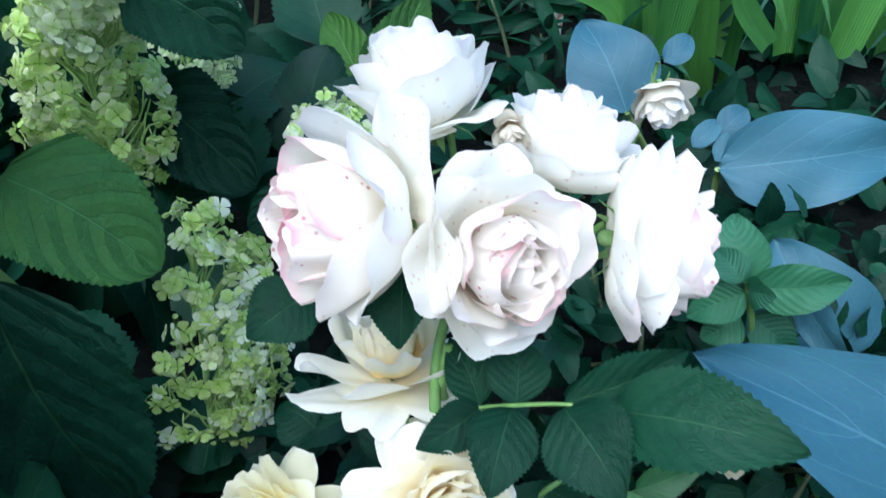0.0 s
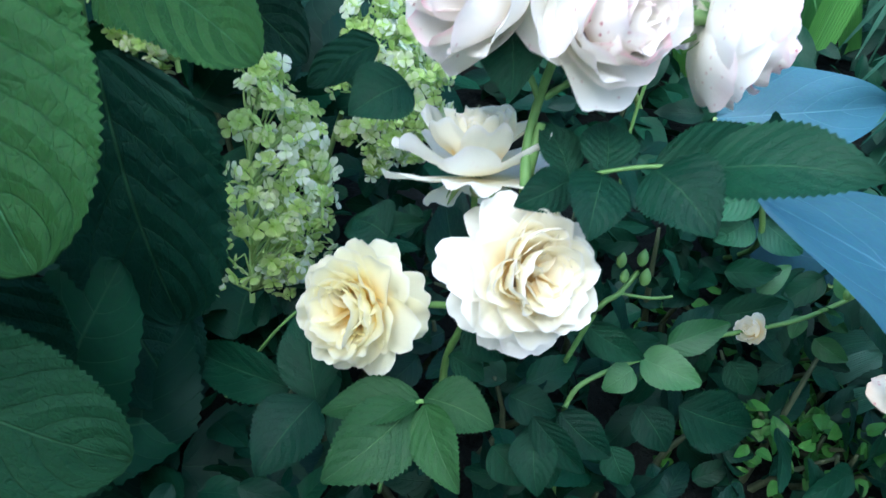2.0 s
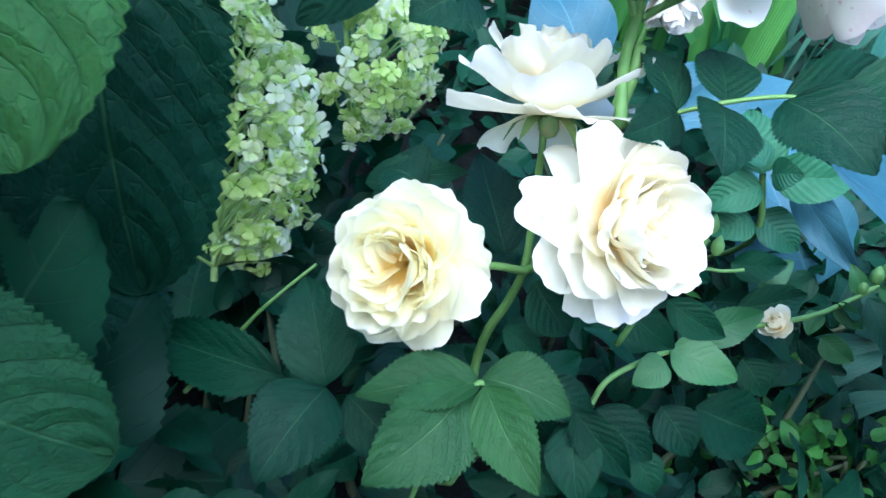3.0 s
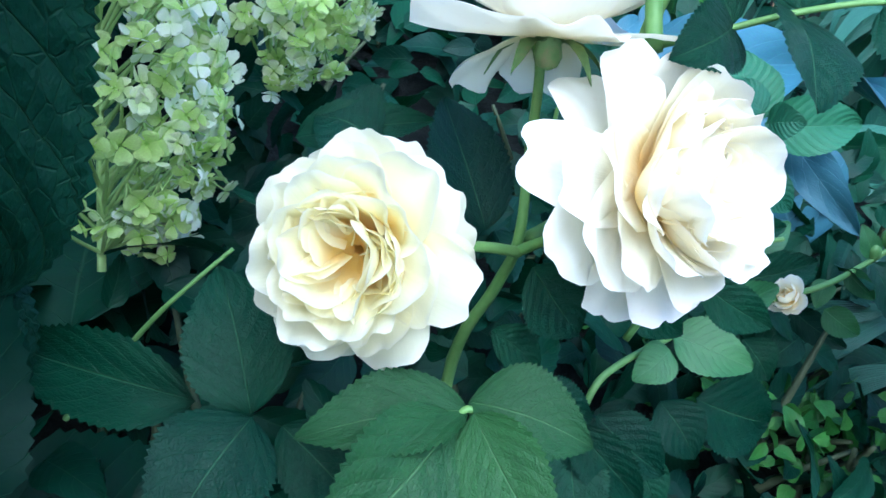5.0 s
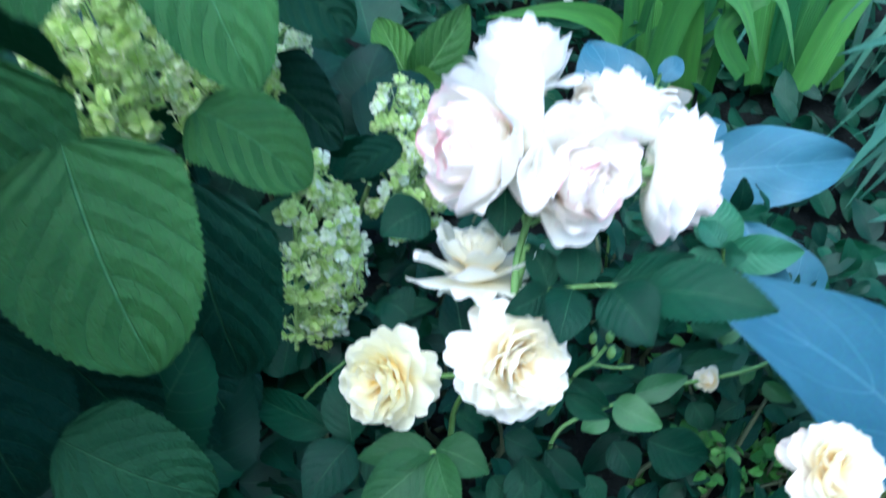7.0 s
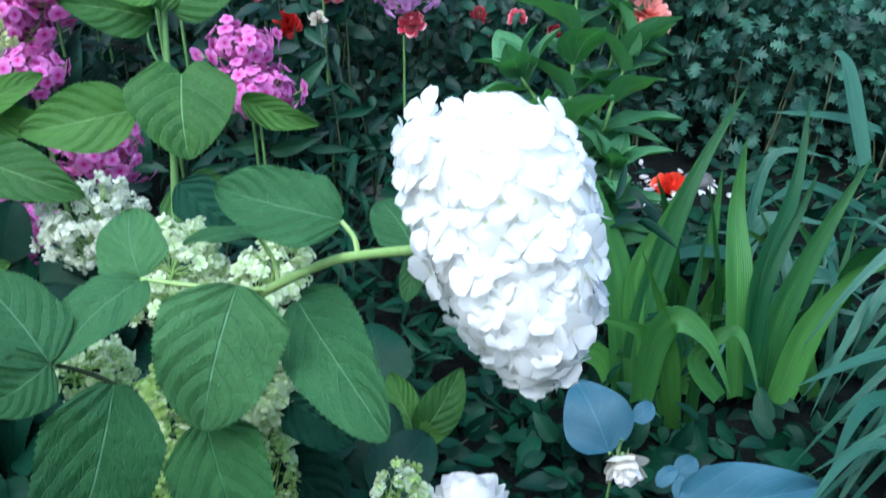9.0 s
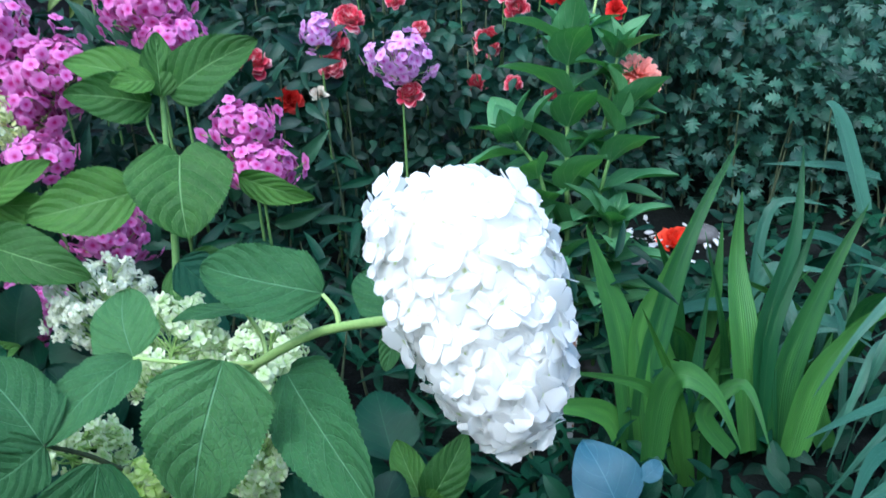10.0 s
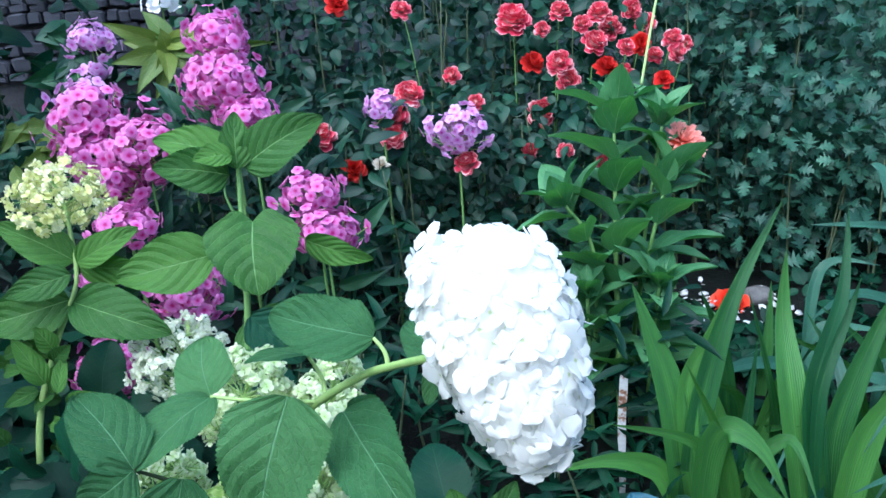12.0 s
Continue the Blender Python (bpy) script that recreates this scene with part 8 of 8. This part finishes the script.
stem(red_rose, [(0.4056, 2.0507, 0.7959), (0.365, 2.091, 0.596), (0.284, 2.1, 0.14)], [.0015, .002, .003], STEM_SKIN)
stem(red_rose, [(0.4422, 2.0502, 0.7796), (0.398, 2.090, 0.580), (0.310, 2.1, 0.14)], [.0015, .002, .003], STEM_SKIN)
stem(red_rose, [(0.1124, 2.0419, 0.8838), (0.101, 2.082, 0.684), (0.079, 2.1, 0.14)], [.0015, .002, .003], STEM_SKIN)
stem(red_rose, [(-0.2837, 1.9354, 0.6981), (-0.255, 1.975, 0.498), (-0.199, 2.1, 0.14)], [.0015, .002, .003], STEM_SKIN)
stem(red_rose, [(-0.3307, 1.8961, 0.5901), (-0.298, 1.936, 0.390), (-0.231, 2.1, 0.14)], [.0015, .002, .003], STEM_SKIN)
stem(red_rose, [(-0.5150, 1.8776, 0.6036), (-0.464, 1.918, 0.404), (-0.361, 2.1, 0.14)], [.0015, .002, .003], STEM_SKIN)
stem(red_rose, [(-0.3007, 1.9985, 0.9077), (-0.271, 2.038, 0.708), (-0.210, 2.1, 0.14)], [.0015, .002, .003], STEM_SKIN)
stem(red_rose, [(-0.1118, 1.9456, 0.6626), (-0.101, 1.986, 0.463), (-0.078, 2.1, 0.14)], [.0015, .002, .003], STEM_SKIN)
stem(red_rose, [(0.3425, 1.8710, 0.9210), (0.3199, 1.8365, 0.8191), (0.2969, 1.7980, 0.7043)], 0.003, PALE_STEM_SKIN)
# ---------------------------------------------------------------- small things on the ground
geranium = thing("geranium", (0.53, 1.88, 0.12), "small scarlet geranium flower close to the soil", "geranium")
bloom(geranium, (0.5441, 1.8580, 0.1209), (0.1076, -0.5792, 0.8081), 0.0535, 401, "rosette", SCARLET_PETAL, SCARLET_PETAL, name="geranium_bloom", label="scarlet geranium bloom", detail=0.55, full=0.7)
stem(geranium, [(0.5437, 1.8536, 0.1067), (0.544, 1.854, 0.1)], [.002, .003])
def garden_stake(top, foot):
    """A flat bar, chipped at its upper end, that narrows towards the soil."""
    ob = thing("garden_stake", foot, "thin metal garden stake with flaking white paint over rust", "stake")
    t, f = Vector(top), Vector(foot)
    V, F, n = [], [], 14
    for j in range(n + 1):
        v = j / n
        p = (f - Vector((0, 0, 0.05))).lerp(t, v) + Vector((0.0015 * math.sin(7 * v), 0, 0))
        w = 0.0048 + 0.0026 * min(1.0, v * 1.6) + 0.0005 * math.sin(23 * v)
        cut = 0.006 if j == n else 0.0
        for x, y in ((-1, -0.4), (-0.8, -0.5), (0.8, -0.5), (1, -0.4), (1, 0.4), (0.8, 0.5), (-0.8, 0.5), (-1, 0.4)):
            V.append((p.x + x * w, p.y + y * 0.005, p.z + (cut if x < 0 else -cut * 0.4)))
    for j in range(n):
        for i in range(8):
            F.append((j * 8 + i, j * 8 + (i + 1) % 8, (j + 1) * 8 + (i + 1) % 8, (j + 1) * 8 + i))
    F += [tuple(range(8)), tuple(n * 8 + i for i in range(8))]
    me = mesh_of("post", V, F, STAKE_SKIN)
    me.polygons.foreach_set("use_smooth", [False] * len(me.polygons))
    put("post", me, ob, Matrix.Identity(4))
    return ob


garden_stake((0.1950, 1.1600, 0.2450), (0.1900, 1.1350, 0.0100))

def stone(place, size, seed):
    bm = bmesh.new()
    bmesh.ops.create_icosphere(bm, subdivisions=3, radius=1.0)
    for v in bm.verts:
        d = 1 + 0.28 * noise.noise(v.co * 1.3 + Vector((seed, 0, 0))) + 0.1 * noise.noise(v.co * 4 + Vector((0, seed, 0)))
        v.co = Vector((v.co.x * size[0], v.co.y * size[1], v.co.z * size[2])) * d
    me = bpy.data.meshes.new("stone")
    bm.to_mesh(me)
    bm.free()
    me.polygons.foreach_set("use_smooth", [True] * len(me.polygons))
    me.materials.append(STONE_SKIN)
    ob = new("stone", me)
    ob.matrix_basis = pose(*place, 0, 0, seed * 40)
    return tagged(ob, "grey field stone half sunk in the soil", "stone", "stones in the bed")


for k, (x, y, s) in enumerate(((0.28, 1.35, 0.05), (0.30, 1.62, 0.045), (0.42, 1.78, 0.05), (-0.2, 1.75, 0.06), (-0.1, 1.6, 0.05), (0.62, 1.9, 0.05), (-0.33, 1.62, 0.045))):
    stone((x, y, ground_height(x, y) + s * 0.2), (s, s * 0.8, s * 0.6), k)

# ---------------------------------------------------------------- undergrowth and far foliage
def box(x0, x1, y0, y1, z0, z1):
    """A random place in a bank of foliage with ragged sides and an uneven top."""
    rag = 0.13 * min(x1 - x0, y1 - y0)

    def place(r):
        x, y, z = r.uniform(x0, x1), r.uniform(y0, y1), r.uniform(z0, z1)
        bulge = noise.noise(Vector((x * 2.1, y * 2.1, z * 2.1 + x0)))
        top = 0.86 + 0.30 * noise.noise(Vector((x * 1.7 + 9.0, y * 1.7, 0.0)))
        return Vector((x + rag * bulge + r.gauss(0, rag * 0.4), y + rag * bulge + r.gauss(0, rag * 0.4), z0 + (z - z0) * (top if z1 - z0 > 0.3 else 1.0)))
    return place


def mass(name, label, category, regions, size, templates, mat, face, seed, aspect=0.55, spread=0.7, droop=0.3, stems=14):
    """A bank of foliage: leaves over stems that reach the ground."""
    rng = random.Random(seed)
    x, y = regions[0][1][0], regions[0][1][2]
    ob = thing(name, (x, y, 0.0), label, category)
    mats, V, F = [], [], []
    for count, b in regions:
        inside = box(*b)
        mats += leaf_cloud(rng, count, inside, size, face, spread, aspect, droop)
        for _ in range(max(3, count // stems)):
            p = inside(rng)
            foot = Vector((p.x + rng.uniform(-0.06, 0.06), p.y + rng.uniform(-0.05, 0.05), ground_height(p.x, p.y) - 0.01))
            v, f = tube_arrays([foot, foot.lerp(p, 0.5) + Vector((rng.uniform(-0.02, 0.02), 0, 0)), p], [0.004, 0.003, 0.0015], 5, 3)
            F += [tuple(i + len(V) for i in q) for q in f]
            V += v
    leaves = scatter_many("foliage", ob, templates, mats, mat)
    tagged(leaves, kind="stuff")
    tagged(put("stem", mesh_of("stem", V, F, WOOD_STEM_SKIN), ob, Matrix.Identity(4)), kind="stuff")
    return ob


# Dark-toned leaves that fill the shadows low between the plants.
mass("rose_undergrowth", "shade-darkened lower leaves of the rose bush near the soil", "rose bush", [(420, (-0.14, 0.45, 0.34, 0.6, 0.02, 0.15)), (420, (0.05, 0.7, 0.28, 0.6, 0.0, 0.09)), (120, (-0.2, 0.12, 0.2, 0.4, 0.0, 0.1)), (220, (-0.08, 0.45, 0.12, 0.30, 0.0, 0.06))], 0.042, T_BROAD, SHADED_UNDER_SKIN, (0, -0.5, 0.8), 1)
mass("hydrangea_undergrowth", "shade-darkened inner leaves of the hydrangea", "hydrangea", [(150, (-0.75, -0.1, 0.58, 0.95, 0.03, 0.19)), (80, (-0.6, -0.15, 0.2, 0.45, 0.0, 0.14)), (80, (-0.9, -0.45, 0.8, 1.1, 0.1, 0.29)), (80, (-1.0, -0.45, 0.1, 0.6, 0.05, 0.35))], 0.12, T_WIDE, SHADED_UNDER_SKIN, (0, -0.6, 0.7), 2, 0.8)
mass("weed_patch", "low light-green weeds on the soil", "weed", [(260, (0.16, 0.62, 0.30, 0.5, 0.0, 0.05)), (120, (0.2, 0.34, 0.30, 0.36, 0.03, 0.07))], 0.017, T_OVATE, LIGHT_UNDER_SKIN, (0, -0.3, 0.9), 3, 0.7)
mass("lily_foliage", "narrow shade-darkened leaves of lilies", "lily", [(900, (-0.5, 0.3, 1.1, 1.8, 0.05, 0.45)), (260, (-0.1, 0.4, 1.0, 1.4, 0.0, 0.16))], 0.085, T_LANCE, SHADED_UNDER_SKIN, (0, -0.5, 0.7), 4, 0.2, 0.6, stems=30)
mass("rose_foliage", "dense dark green leaves of the red rose bush", "rose bush", [(6000, (-1.0, 0.8, 2.05, 2.6, 0.2, 1.4)), (1200, (-0.5, 0.35, 1.8, 2.05, 0.25, 0.75))], 0.045, T_OVATE, FAR_SKIN, (0, -0.7, 0.5), 5, 0.62, 0.6, stems=60)
mass("chrysanthemum_bank", "tall bank of chrysanthemums with lobed grey-green leaves", "chrysanthemum", [(10500, (0.5, 2.4, 2.1, 3.0, 0.16, 1.15)), (2000, (0.55, 2.2, 1.95, 2.2, 0.16, 0.8))], 0.050, T_LOBED, HEDGE_SKIN, (0, -0.6, 0.6), 6, 1.0, 0.55, stems=90)
mass("phlox_foliage", "dark lance-shaped phlox leaves under the heads", "phlox", [(1500, (-1.4, -0.3, 1.5, 2.2, 0.1, 0.8))], 0.08, T_LANCE, FAR_SKIN, (0, -0.6, 0.6), 7, 0.3, 0.6, stems=60)
mass("far_shrubs", "dark shrubs behind the bed", "shrub", [(5200, (-0.75, 3.2, 2.9, 3.7, 0.2, 2.3)), (350, (-2.2, -0.7, 2.5, 3.2, 0.2, 0.62))], 0.09, T_OVATE, FAR_SKIN, (0, -0.7, 0.4), 8, 0.6, 0.6, stems=120)
# Shrubs added out of view round the bed; they hold back low sky light.
mass("unseen_shrubs", "unseen green shrubs added round the bed to block low sky light", "shrub", [(2600, (-2.7, -1.6, -1.6, 3.0, 0.1, 2.1)), (1800, (2.5, 3.6, -1.6, 3.0, 0.1, 1.8)), (4200, (-2.6, 3.3, -2.1, -1.1, 0.1, 2.5)), (900, (1.2, 2.6, 0.2, 1.9, 0.02, 0.28)), (500, (-1.9, -0.9, 0.1, 1.5, 0.02, 0.4))], 0.14, T_OVATE, SHADED_UNDER_SKIN, (0, -0.2, 0.8), 9, 0.6, 0.8, stems=60)
mass("ground_cover", "shade-darkened low leaves covering the soil among the blades", "ground cover", [(420, (0.25, 1.15, 0.75, 1.6, 0.0, 0.09)), (160, (-0.1, 0.35, 0.7, 1.05, 0.0, 0.08)), (700, (0.62, 1.7, 1.35, 2.1, 0.04, 0.17)), (260, (0.15, 0.42, 1.4, 2.05, 0.03, 0.16)), (160, (0.42, 0.64, 1.5, 1.74, 0.05, 0.13)), (220, (0.4, 1.2, 0.42, 1.0, 0.0, 0.07))], 0.055, T_OVATE, SHADED_UNDER_SKIN, (0, -0.4, 0.9), 11, 0.55, 0.6)
mass("soil_litter", "dry leaf litter and wood chips on the soil", "litter", [(300, (0.1, 0.9, 1.2, 2.0, 0.0, 0.02))], 0.03, T_OVATE, LITTER_SKIN, (0, -0.2, 0.95), 10, 0.6, 0.3)


def rubble_wall():
    """Low wall of rough stones far behind the flowers."""
    wall = tagged(new("wall_back", mesh_of("wall_back", [(x, y, z) for x in (-3.2, -0.9) for y in (3.82, 4.1) for z in (0.0, 2.2)], [(0, 1, 3, 2), (4, 6, 7, 5), (0, 4, 5, 1), (2, 3, 7, 6), (1, 5, 7, 3), (0, 2, 6, 4)], MORTAR_SKIN)), "grey rubble stone wall with dark joints", "wall", kind="structure")
    rng = random.Random(9)
    shapes = []
    for s in range(6):
        bm = bmesh.new()
        bmesh.ops.create_cube(bm, size=1.0)
        bmesh.ops.bevel(bm, geom=bm.edges[:], offset=0.12, segments=1, affect="EDGES")
        for v in bm.verts:
            v.co += Vector([rng.uniform(-0.06, 0.06) for _ in range(3)])
        me = bpy.data.meshes.new("stone")
        bm.to_mesh(me)
        bm.free()
        me.materials.append(WALL_SKIN)
        shapes.append(me)
    z = 0.05
    while z < 2.15:
        h = rng.uniform(0.035, 0.08)
        x = -3.2
        while x < -0.9:
            w = rng.uniform(0.05, 0.15)
            if z > 0.6:
                put("stone", rng.choice(shapes), wall, Matrix.Translation((x + w / 2, 3.80 + rng.uniform(-0.012, 0.012), z + h / 2 + rng.uniform(-0.008, 0.008))) @ Matrix.Rotation(rng.uniform(-0.12, 0.12), 4, "Y") @ Matrix.Diagonal((w * 0.92, 0.09, h * 0.88, 1)))
            x += w
        z += h


rubble_wall()

rng = random.Random(21)
strip = thing("metal_strip", (0.45, 1.8, 0.13), "thin pale grey metal strip lying on the soil", "strip")
put("strip", mesh_of("strip", [(x, y, z) for x in (-0.06, 0.06) for y in (-0.006, 0.006) for z in (-0.002, 0.002)], [(0, 1, 3, 2), (4, 6, 7, 5), (0, 4, 5, 1), (2, 3, 7, 6), (1, 5, 7, 3), (0, 2, 6, 4)], CHIP_SKIN), strip, pose(0.455, 1.80, ground_height(0.455, 1.80) + 0.022, 0, 0, 52))
chip_bed = thing("white_chips", (0.5, 1.8, ground_height(0.5, 1.8)), "white plaster chips scattered on dark soil", "chips")
chip_poses = []
for k in range(70):
    x, y = rng.gauss(0.50, 0.09), rng.gauss(1.86, 0.07)
    s = rng.uniform(0.004, 0.017)
    chip_poses.append(Matrix.Translation((x, y, ground_height(x, y) + 0.012)) @ pose(0, 0, 0, rng.uniform(-30, 30), rng.uniform(-30, 30), rng.uniform(0, 360)) @ Matrix.Diagonal((s, s * 0.7, s * 0.35, 1)))
CHIP = (np.array([(x, y, z * (1.0 if abs(x) < 0.9 else 0.6)) for z in (-0.5, 0.5) for x, y in ((-1, -0.5), (0, -0.9), (1, -0.3), (0.7, 0.7), (-0.6, 0.8))]), [(4, 3, 2, 1, 0), (5, 6, 7, 8, 9)] + [(i, (i + 1) % 5, 5 + (i + 1) % 5, 5 + i) for i in range(5)], None)
tagged(scatter("rubble", chip_bed, CHIP, chip_poses, CHIP_SKIN), kind="stuff")
